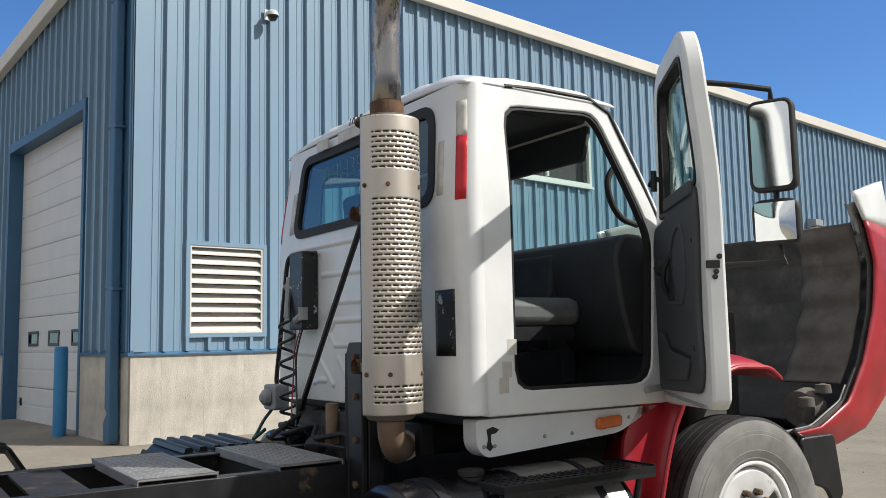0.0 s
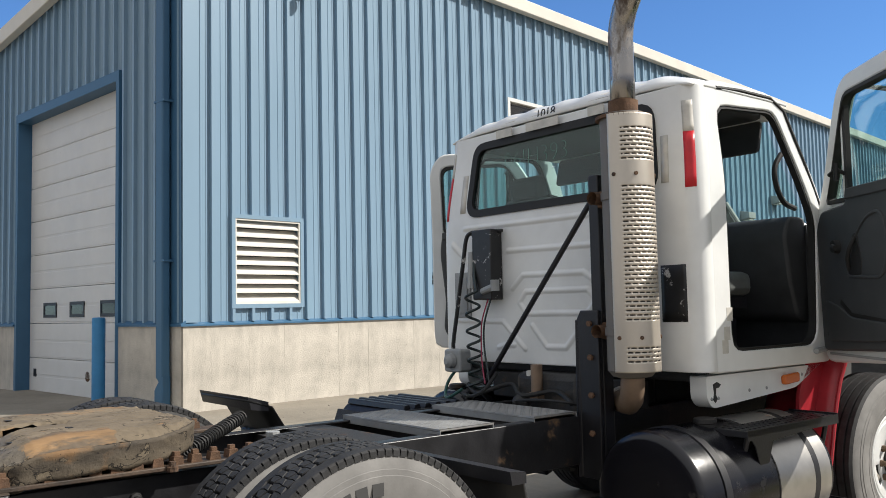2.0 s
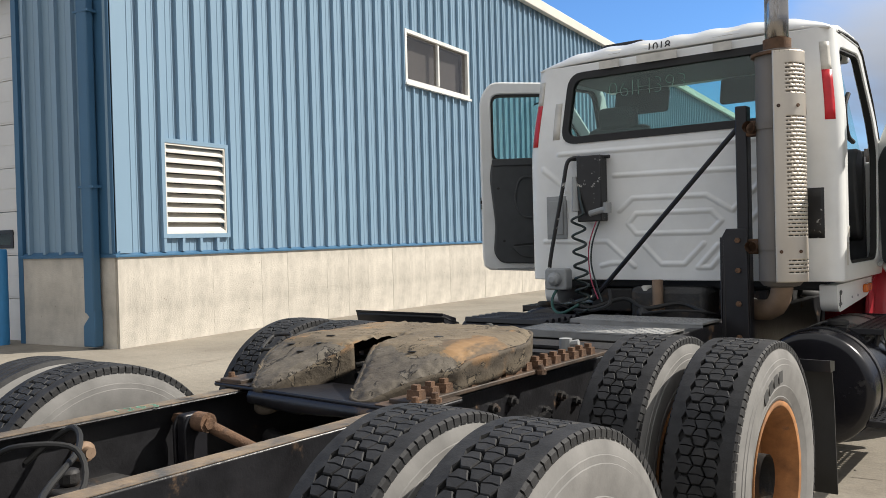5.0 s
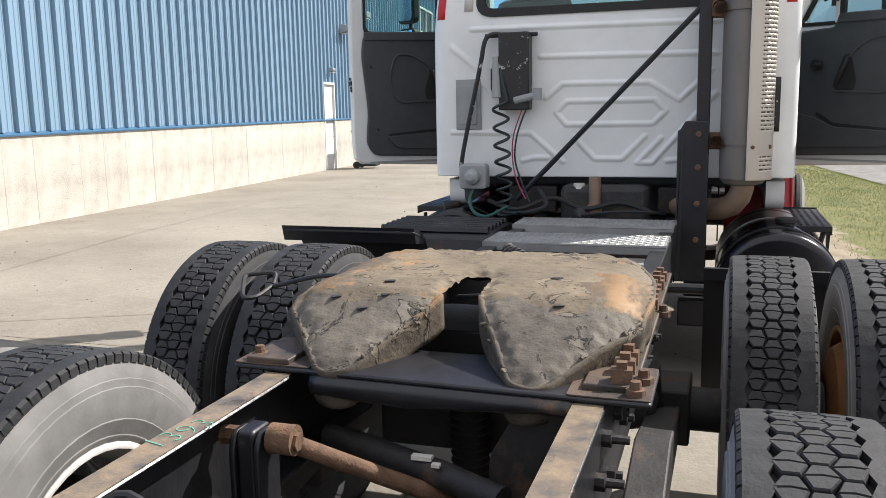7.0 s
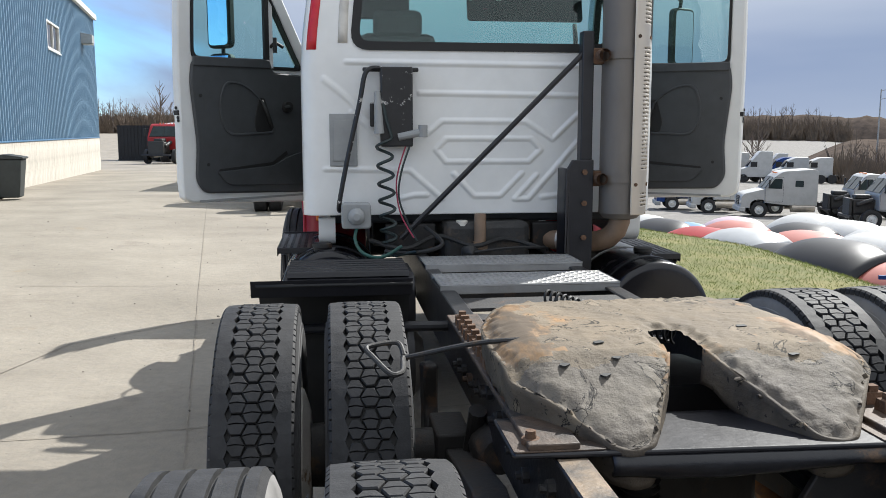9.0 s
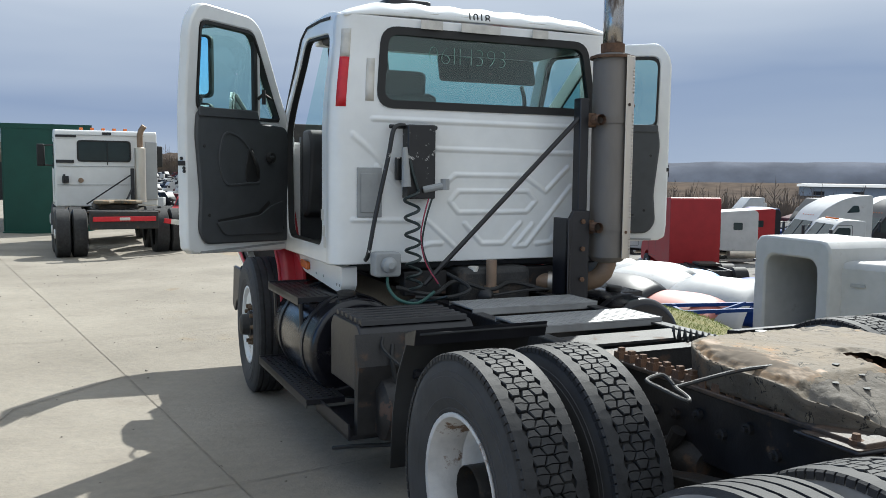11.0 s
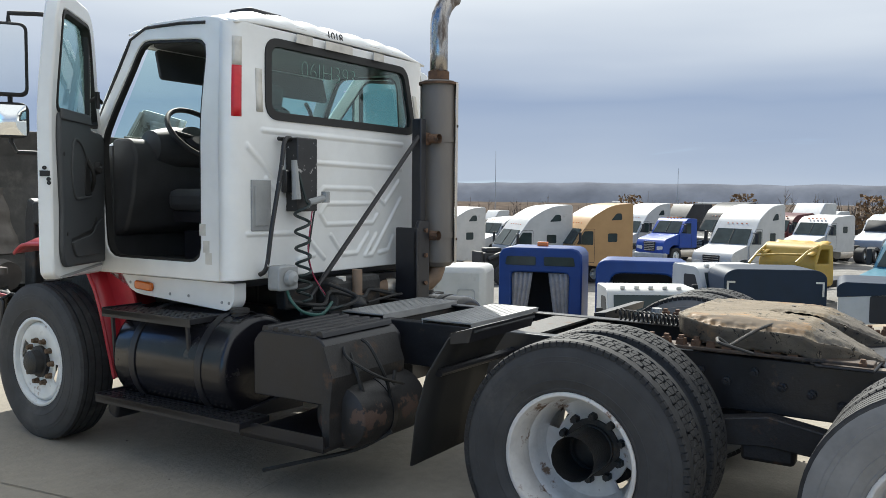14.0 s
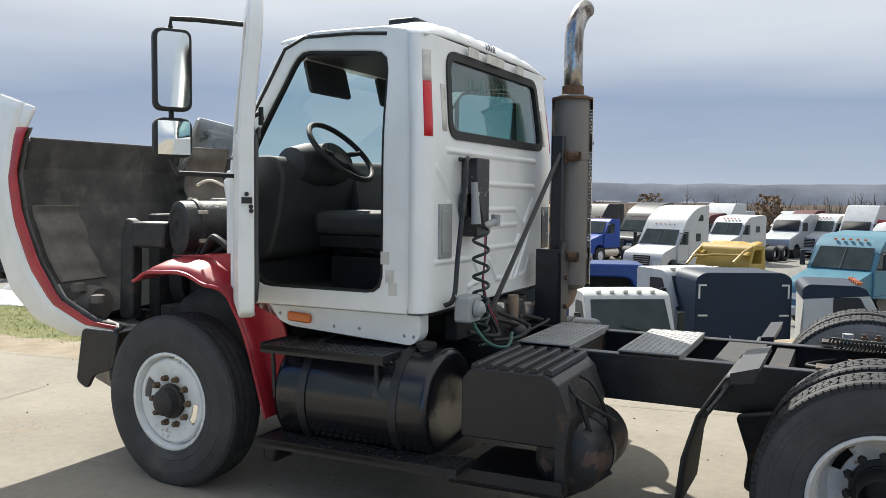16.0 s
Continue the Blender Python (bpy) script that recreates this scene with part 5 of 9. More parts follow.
    part("kick_strip", Mesh().box(.10, 1.0, s * .028, s * .038, 1.178, 1.192), GREY, door, angle=0)
    return door


build_door(1, (-1.03, 1.27), (-.757, -.653), "open white driver door with dark inner panel")
build_door(-1, (1.03, 1.27), (.785, -.62), "open white passenger door with dark inner panel")


def build_mirror(c, w, right, tip, foot):
    """A tall mirror head with a small convex one under it. w: half width; right: along the glass; tip: arm's end on the door."""
    r = Vector((*right, 0)).normalized()
    n = Vector((r.y, -r.x, 0))
    if n.y > 0:
        n = -n
    m = Matrix.Translation(c) @ Matrix(((r.x, -n.x, 0, 0), (r.y, -n.y, 0, 0), (0, 0, 1, 0), (0, 0, 0, 1)))
    if m.to_3x3().determinant() < 0:
        m = m @ Matrix.Diagonal((-1, 1, 1, 1))
    head = part("mirror", Mesh().prism(rounded([(-w, -.215), (w, -.215), (w, .215), (-w, .215)], .05), 0.0, .06, "y"), RUBBER, TR, "tall black door mirror with a convex mirror below", bevel=.012, m=m)
    part("mirror_glass", Mesh().prism(rounded([(-w + .018, -.195), (w - .018, -.195), (w - .018, .195), (-w + .018, .195)], .035), -.005, .0, "y"), MIRROR, head, angle=0)
    low = part("convex_mirror", Mesh().prism(rounded([(-w, -.46), (w, -.46), (w, -.25), (-w, -.25)], .055), 0.0, .07, "y"), RUBBER, head, bevel=.014)
    k = Mesh()
    k.grid(lambda a, b: (a * (w - .016), -.006 - .012 * (1 - a * a) * (1 - b * b), -.355 + b * .088), lin(-1, 1, 9), lin(-1, 1, 9))
    part("convex_glass", k, MIRROR, head, angle=80)
    inv = m.inverted()
    part("mirror_arm", Mesh().tube([inv @ Vector(tip), inv @ (Vector(tip) * .35 + Vector((c[0], c[1], c[2] + .27)) * .65), Vector((0, .04, .27)), Vector((0, .05, .22)), Vector((0, .05, -.48)), Vector((.03, .05, -.54)), inv @ Vector(foot)], .014, 8), RUBBER, head)
    return head


build_mirror((-1.685, 1.175, 2.425), .100, (.159, -.099), (-1.36, .97, 2.70), (-1.22, 1.10, 1.88))
build_mirror((1.735, 1.235, 2.335), .105, (.15, .06), (1.42, .95, 2.68), (1.25, 1.08, 1.80))


# frame and deck
def build_frame():
    fr = Mesh()
    for s in (-1, 1):
        prof = [(s * .355, .645), (s * .43, .645), (s * .43, .905), (s * .355, .905), (s * .355, .893), (s * .418, .893), (s * .418, .657), (s * .355, .657)]
        fr.prism(prof, -4.75, 2.75, "y")
    frame_part = part("frame", fr, RAIL, TR, "black steel frame rails", bevel=.011)
    for y in (-4.62, -1.72, -.55, .25, 2.55):
        part("crossmember", Mesh().box(-.42, .42, y - .06, y - .05, .67, .88).box(-.42, .42, y - .06, y + .04, .875, .885).box(-.42, .42, y - .06, y + .04, .665, .675), BLACK_RUST, frame_part, angle=0)
    part("crossmember_plate", Mesh().box(-.42, .42, -1.62, -1.40, .885, .898), BLACK_RUST, frame_part, angle=0)
    for s in (-1, 1):
        for y in lin(-3.3, -1.9, 12):
            part("frame_bolt", Mesh().at(pose(s * .43, y, .70 + .14 * random.random())).lathe([(0, .022), (s * .018, .022), (s * .020, .012), (s * .034, .011), (s * .035, .001)], 8, "x"), BLACK_RUST, frame_part)
    for s in (-1, 1):
        part("worn_flange", Mesh().box(s * .4265, s * .357, -4.74, -3.31, .9052, .9072), WORN, frame_part, "flange top worn to bare dusty metal", angle=0)
    for y, z in ((-3.40, .855), (-3.50, .80), (-3.58, .76)):
        part("frame_bolt", Mesh().at(pose(.43, y, z)).lathe([(0, .020), (.020, .020), (.022, .011), (.058, .010), (.059, .001)], 8, "x"), BLACK_RUST, frame_part)
    letters("rail_writing", "1393", 0.085, CHALK, frame_part, pose(-.386, -3.735, .9085, 0, 0, 75), "green marker digits on the rail", .0005, .003)
    for k, (y0, y1) in enumerate(((-.62, -.30), (-1.24, -.90))):
        t = Mesh().prism([(y0, .918), (y1, .918), (y1, .928), (y0, .928)], -.43, .43, "x")
        t.prism([(y0, .885), (y0 + .006, .885), (y0 + .006, .928), (y0, .928)], -.43, .43, "x")
        t.prism([(y1 - .006, .885), (y1, .885), (y1, .928), (y1 - .006, .928)], -.43, .43, "x")
        deck = part("deck_plate", t, ALU, TR, "aluminium tread plate step across the frame", bevel=.003)
        lugs = Mesh()
        for i in range(26):
            for j in range(9):
                x, y = -.405 + i * .0324, y0 + .03 + j * (y1 - y0 - .06) / 8
                a = 45 if (i + j) % 2 else -45
                lugs.at(pose(x, y, .928, 0, 0, a)).add([(-.014, -.004, 0), (.014, -.004, 0), (.014, .004, 0), (-.014, .004, 0), (-.009, 0, .003), (.009, 0, .003)], [(0, 1, 5, 4), (1, 2, 5), (2, 3, 4, 5), (3, 0, 4)])
        tagged(part("tread_pattern", lugs, ALU, deck, angle=0), kind="stuff")
    return frame_part


FRAME = build_frame()


# wheels
def tyre_profile(r, w, side):
    """(along, radius) of half a tyre from the bead to the tread's middle, mirrored by the caller."""
    h = w / 2
    return [(-h * .66, .282), (-h * .86, .300), (-h * .90, .315), (-h * .89, .318), (-h * .985, .355), (-h * .97, .358), (-h * 1.03, .41), (-h * 1.02, .435), (-h * 1.0, .437), (-h * .99, .455), (-h * .97, .457), (-h * .93, .485), (-h * .86, r - .018), (-h * .78, r - .006)]


TREADS = {}


def make_tyre(name, drive):
    w, r = (.265, .525) if drive else (.275, .525)
    half = tyre_profile(r, w, 0)
    body = Mesh()
    if drive:
        prof = half[:-1] + [(-w / 2 * .84, r - .018)]
        full = prof + [(-a, b) for a, b in reversed(prof)]
        body.lathe(full, 56, "x")
    else:
        top = []
        for g in (-.075, -.025, .025, .075):
            top += [(g - .006, r), (g - .005, r - .012), (g + .005, r - .012), (g + .006, r)]
        full = half + [(-.105, r - .001)] + top + [(.105, r - .001)] + [(-a, b) for a, b in reversed(half)]
        body.lathe(full, 64, "x")
    me = bpy.data.meshes.new(name)
    me.from_pydata(body.v, [], body.f)
    n_side = len(body.f)
    if drive:
        # hexagonal tread blocks in rows and notched shoulder blocks
        blk = Mesh()
        n = 52
        for row, x0 in enumerate((-.0440, 0.0, .0440)):
            for k in range(n):
                a0 = 360 * (k + .5 * (row % 2)) / n + random.uniform(-.4, .4)
                blk.at(pose(0, 0, 0, a0, 0, 0))
                R, hh = .0268, .0285
                jit = lambda: random.uniform(-.0028, .0028)
                base = [(-R + jit(), jit()), (-R * .48 + jit(), -hh), (R * .48 + jit(), -hh), (R + jit(), jit()), (R * .48 + jit(), hh), (-R * .48 + jit(), hh)]
                lo, hi = ((0, 1, 2, 3), (3, 4, 5, 0))
                for half_ids, g in ((lo, -.0011), (hi, .0011)):
                    ring = [(base[i][0], base[i][1] + (g if i in (0, 3) else 0)) for i in half_ids]
                    mid = (base[0][0] * .5 + base[3][0] * .5, base[0][1] * .5 + base[3][1] * .5 + g + .004)
                    ring = ring + [mid]
                    cx, cy = sum(q[0] for q in ring) / 5, sum(q[1] for q in ring) / 5
                    m5 = len(ring)
                    low = [(x0 + x, y, r - .017) for x, y in ring]
                    sh = [(x0 + x, y, r - .0035 - .5 * y * y / r) for x, y in ring]
                    top = [(x0 + cx + (x - cx) * .88, cy + (y - cy) * .88, r - .5 * y * y / r) for x, y in ring]
                    blk.add(low + sh + top, [tuple(range(2 * m5, 3 * m5))] + [(i, (i + 1) % m5, m5 + (i + 1) % m5, m5 + i) for i in range(m5)] + [(m5 + i, m5 + (i + 1) % m5, 2 * m5 + (i + 1) % m5, 2 * m5 + i) for i in range(m5)])
        for sgn in (-1, 1):
            for k in range(n):
                # a solid shoulder rib with a zigzag inner edge and small notches outside
                for h in (0, 1):
                    blk.at(pose(0, 0, 0, 360 * (k + .5 * h + .25) / n, 0, 0))
                    y, g = .0159, .0125
                    p, q = (.0765, .0640) if h == 0 else (.0640, .0765)
                    top = [(sgn * p, -y, r - .001), (sgn * .114, -y, r - .004), (sgn * .114, y, r - .004), (sgn * q, y, r - .001)]
                    low = [(x, yy, r - .018) for x, yy, z in top]
                    lug = [(sgn * .114, -g, r - .004), (sgn * .1215, -g, r - .010), (sgn * .1215, g, r - .010), (sgn * .114, g, r - .004), (sgn * .123, -g, r - .030), (sgn * .123, g, r - .030)]
                    blk.add(top + low, [(0, 1, 2, 3), (0, 3, 7, 4), (1, 2, 6, 5)])
                    blk.add(lug, [(0, 1, 2, 3), (1, 4, 5, 2), (0, 4, 1), (3, 2, 5)])
        tm = bpy.data.meshes.new("tread")
        tm.from_pydata(blk.v, [], blk.f)
        tm.materials.append(TYRE)
        TREADS[name] = tm
    bm = bmesh.new()
    bm.from_mesh(me)
    bmesh.ops.recalc_face_normals(bm, faces=bm.faces)
    bm.to_mesh(me)
    bm.free()
    me.shade_smooth()
    me.set_sharp_from_angle(angle=radians(40))
    return me, n_side, full


def tyre_mesh(name, drive, side_mat):
    me, n_side, full = make_tyre(name, drive)
    me.materials.append(TYRE)
    me.materials.append(side_mat)
    me.materials.append(RUBBER)
    for p in me.polygons:
        c = p.center
        rad = math.hypot(c.y, c.z)
        # drive tyres: groove floors get blacker rubber, which paints in the grooves' shade
        p.material_index = 1 if rad < .497 and p.index < n_side else (2 if drive else 0)
    return me


TYRE_DRIVE = tyre_mesh("drive_tyre", True, TYRE_SIDE)
TYRE_DUSTY = tyre_mesh("dusty_drive_tyre", True, TYRE_GREY)
TYRE_WORN = tyre_mesh("worn_ribbed_tyre", False, TYRE_GREY)
TYRE_STEER = tyre_mesh("steer_tyre", False, TYRE_SIDE)
TYRE_STEER_DUSTY = tyre_mesh("dusty_steer_tyre", False, TYRE_GREY)


def add_tyre(me, parent, m):
    ob = new("tyre", me)
    ob.parent, ob.matrix_basis = parent, m
    if me.name in TREADS:
        tr = new("tread", TREADS[me.name])
        tr.parent, tr.matrix_basis = parent, m
        tagged(tr, "worn hexagonal tread blocks", kind="stuff")
    return ob


def rim_part(parent, s, disc, material, m, holes=2, rear=False):
    """A steel rim; disc is where the disc stands along the axle, s which way is outwards."""
    barrel = Mesh().lathe([(-.118, .300), (-.115, .285), (-.09, .275), (-.05, .262), (.05, .262), (.09, .275), (.115, .285), (.118, .300)], 48, "x")
    rim = part("rim", barrel, material, parent, solid=.008, m=m)
    seg = 60
    hole = lambda i, k: i == 2 and (k % (seg // holes)) < (6 if not rear else 5)
    if rear:
        prof = [(-s * .02, .262), (-s * .085, .252), (-s * .130, .222), (-s * .146, .175), (-s * .152, .150), (-s * .152, .10)]
    else:
        prof = [(disc * 1.0, .262), (disc * 1.0 + s * .012, .245), (disc + s * .012, .222), (disc + s * .006, .172), (disc + s * .0, .150), (disc - s * .0, .10)]
    part("disc", Mesh().lathe(prof, seg, "x", hole), material, parent, solid=.01, m=m)
    if rear:
        part("hub_flange", Mesh().lathe([(disc + s * .004, .132), (disc + s * .010, .130), (disc + s * .012, .10), (disc + s * .0, .09)], 30, "x"), HUB, parent, m=m)
    hub = part("hub", Mesh().lathe([(disc - s * .05, .11), (disc + s * .03, .105), (disc + s * .035, .085), (disc + s * (.045 if rear else .085), .078), (disc + s * (.055 if rear else .10), .055), (disc + s * (.055 if rear else .10), .001)], 24, "x"), HUB, parent, m=m)
    for k in range(10):
        a = 2 * math.pi * k / 10
        part("wheel_nut", Mesh().at(pose(disc, .143 * math.cos(a), .143 * math.sin(a))).lathe([(0, .021), (s * .018, .021), (s * .020, .018), (s * .042, .016), (s * .045, .001)], 6, "x"), HUB if rear else NUT, parent, m=m)
    return rim


def front_wheel(s):
    w = part("wheel", Mesh().lathe([(-.04, .06), (.04, .06)], 12, "x"), HUB, TR, "front wheel with a white steel rim", m=pose(s * (1.14 if s < 0 else 1.10), 1.63 if s < 0 else 1.67, .515, 0, 0, -3))
    add_tyre(TYRE_STEER if s < 0 else TYRE_STEER_DUSTY, w, Matrix())
    rim_part(w, s, s * .085, RIM, Matrix())


def rear_wheel(s, y, mat, tyre_out, tyre_in, size=1.0):
    w = part("wheel", Mesh().lathe([(-.25, .10), (.25, .10)], 16, "x"), HUB, TR, "dual rear wheel", m=pose(s * .985, y, .525 * size) @ Matrix.Diagonal((1, size, size, 1)))
    add_tyre(tyre_out, w, pose(s * .172, 0, 0, 17, 0, 0))
    add_tyre(tyre_in, w, pose(-s * .172, 0, 0, 41, 0, 0))
    rim_part(w, s, -s * .150, mat, pose(s * .172, 0, 0, 20, 0, 0), rear=True)
    part("rim", Mesh().lathe([(-.118, .300), (-.115, .285), (-.05, .262), (.05, .262), (.115, .285), (.118, .300)], 40, "x"), mat, w, solid=.008, m=pose(-s * .172, 0, 0))
    part("drum", Mesh().lathe([(-.30, .001), (-.30, .20), (-.10, .205), (-.10, .001)], 28, "x"), BLACK_RUST, w, m=Matrix.Diagonal((s, 1, 1, 1)))
    return w


front_wheel(-1), front_wheel(1)
AXLES = (-2.22, -3.65)
rear_wheel(-1, AXLES[0], RIM_OLD, TYRE_DRIVE, TYRE_DRIVE)
rear_wheel(-1, AXLES[1] + .01, RIM_OLD, TYRE_WORN, TYRE_DUSTY, .97)
rr = rear_wheel(1, AXLES[0] + .05, RUST_RIM, TYRE_DUSTY, TYRE_DUSTY)
rear_wheel(1, AXLES[1] - .03, RUST_RIM, TYRE_DUSTY, TYRE_DUSTY, .97)
# raised sidewall lettering stands as plain bars
for k in range(4):
    a = radians(118 - k * 9)
    part("sidewall_mark", Mesh().at(pose(.172 + .1335, 0, 0)).prism([(.372 * math.cos(a - .058), .372 * math.sin(a - .058)), (.372 * math.cos(a + .058), .372 * math.sin(a + .058)), (.415 * math.cos(a + .055), .415 * math.sin(a + .055)), (.415 * math.cos(a - .055), .415 * math.sin(a - .055))], 0, .004, "x"), TYRE_TEXT, rr, angle=0)


def build_suspension():
    for y in AXLES:
        ax = part("axle", Mesh().tube([(-.80, y, .525), (.80, y, .525)], .075, 14).at(pose(0, y, .53)).lathe([(-.20, .001), (-.20, .10), (-.10, .20), (.10, .20), (.20, .10), (.20, .001)], 20, "y"), BLACK_RUST, TR, "greasy black drive axle")
        for s in (-1, 1):
            part("spring_seat", Mesh().box(s * .52 - .06, s * .52 + .06, y - .12, y + .12, .43, .62), BLACK_RUST, ax, bevel=.01)
            part("brake_chamber", Mesh().at(pose(s * .40, y - .22, .62)).lathe([(-.12, .001), (-.12, .06), (-.06, .085), (.06, .085), (.12, .06), (.12, .001)], 16, "y"), BLACK_RUST, ax)
            part("shock_absorber", Mesh().tube([(s * .47, y - .10, .48), (s * .46, y - .24, .74)], .030, 10), BLACK_RUST, ax)
    for s in (-1, 1):
        part("leaf_spring", Mesh().prism([(-3.85, .44), (-2.88, .52), (-1.92, .44), (-1.92, .50), (-2.88, .66), (-3.85, .50)], s * .50 - .05, s * .50 + .05, "x"), BLACK_RUST, TR, bevel=.006)
        part("spring_hanger", Mesh().box(s * .45, s * .54, -3.00, -2.76, .44, .60), BLACK_RUST, TR, bevel=.02)
    part("torque_rod", Mesh().tube([(-.245, -3.57, .845), (-.06, -3.44, .725), (.14, -3.30, .60)], .021, 14), RUST, TR, "rusty torque rod")
    part("rod_eye", Mesh().at(pose(-.24, -3.572, .848)).lathe([(-.03, .014), (-.03, .034), (.03, .034), (.03, .014)], 16, "x", closed=True), RUST, TR)
    plate = rounded([(-3.615, .56), (-3.53, .56), (-3.525, .83), (-3.54, .868), (-3.60, .868), (-3.62, .83)], .02)
    part("rod_bracket", Mesh().prism(plate, -.352, -.338, "x"), BLACK, TR, "black rod bracket plate", bevel=.004)
    part("rod_bracket", Mesh().prism(plate, -.292, -.278, "x"), BLACK, TR, bevel=.004)
    part("bracket_top", Mesh().prism(rounded([(-3.61, .60), (-3.53, .60), (-3.53, .872), (-3.61, .872)], .015), -.336, -.294, "x"), BLACK, TR, bevel=.006)
    part("pin_bolt", Mesh().at(pose(-.392, -3.572, .845)).lathe([(0, .001), (0, .022), (.038, .022), (.038, .012), (.17, .012), (.17, .021), (.19, .021), (.19, .001)], 6, "x"), RUST, TR)
    part("cross_rod", Mesh().tube([(-.30, -3.22, .72), (.05, -3.36, .71), (.22, -3.44, .70)], .034, 12), BLACK_RUST, TR)
    part("paint_chip", Mesh().box(-.02, .03, -3.37, -3.35, .742, .752).box(.04, .06, -3.40, -3.385, .742, .75), REFL_WHITE, TR, angle=0)
    part("driveshaft", Mesh().tube([(0, 1.0, .75), (0, -.7, .66), (0, -2.0, .58)], .055, 12), BLACK_RUST, TR)
    boot = [(z, .052 + .009 * (i % 2)) for i, z in enumerate(lin(.40, .80, 34))]
    part("bellows", Mesh().at(pose(-.04, -2.80, 0)).lathe(boot, 18, "z"), RUBBER, TR, "black ribbed rubber bellows")
    part("air_line", Mesh().hose([(-.40, -4.3, .70), (-.30, -4.25, .86), (-.22, -4.2, .90), (-.12, -4.1, .88), (-.02, -4.15, .78), (.1, -4.4, .72)], .009, 8), RUBBER, TR)
    part("air_line", Mesh().hose([(-.42, -4.1, .80), (-.33, -4.0, .90), (-.20, -4.05, .86), (.05, -4.3, .80), (.3, -4.25, .82)], .010, 8), RUBBER, TR)
    part("air_line", Mesh().hose([(-.35, -1.9, .80), (-.1, -2.1, .86), (.2, -1.85, .82), (.36, -2.0, .84)], .011, 8), RUBBER, TR)
    part("air_tank", Mesh().at(pose(0, -4.35, .60)).lathe([(-.36, .001), (-.36, .06), (-.32, .11), (.32, .11), (.36, .06), (.36, .001)], 20, "x"), BLACK_RUST, TR)
    part("bogie_crossmember", Mesh().box(-.36, .36, -2.74, -2.50, .50, .70), BLACK_RUST, TR, "greasy bogie crossmember", bevel=.02)
    part("lower_rod", Mesh().hose([(.10, -3.62, .66), (.42, -3.95, .72), (.40, -4.4, .74)], .035, 10), BLACK_RUST, TR)
    part("hose_loop", Mesh().hose([(.02, -3.6, .70), (.2, -3.72, .80), (.34, -3.9, .80), (.36, -4.2, .74)], .022, 10), RUBBER, TR)
    # added dark sheet that hides the sunlit ground behind the bogie
    part("bogie_plate", Mesh().prism(rounded([(.15, .46), (.40, .46), (.40, .86), (.22, .86), (.15, .74)], .03), -3.30, -3.28, "y"), BLACK_RUST, TR, "greasy black bogie plate", bevel=.004)
    part("air_valve", Mesh().box(-.26, -.14, -4.14, -4.02, .64, .76).tube([(-.20, -4.08, .76), (-.20, -4.08, .81)], .03, 10), BLACK_RUST, TR, bevel=.012)
    part("rail_knob", Mesh().at(pose(-.415, -3.92, .80)).lathe([(0, .034), (.03, .034), (.035, .02), (.06, .018), (.06, .001)], 12, "x"), PIPE, TR)


build_suspension()


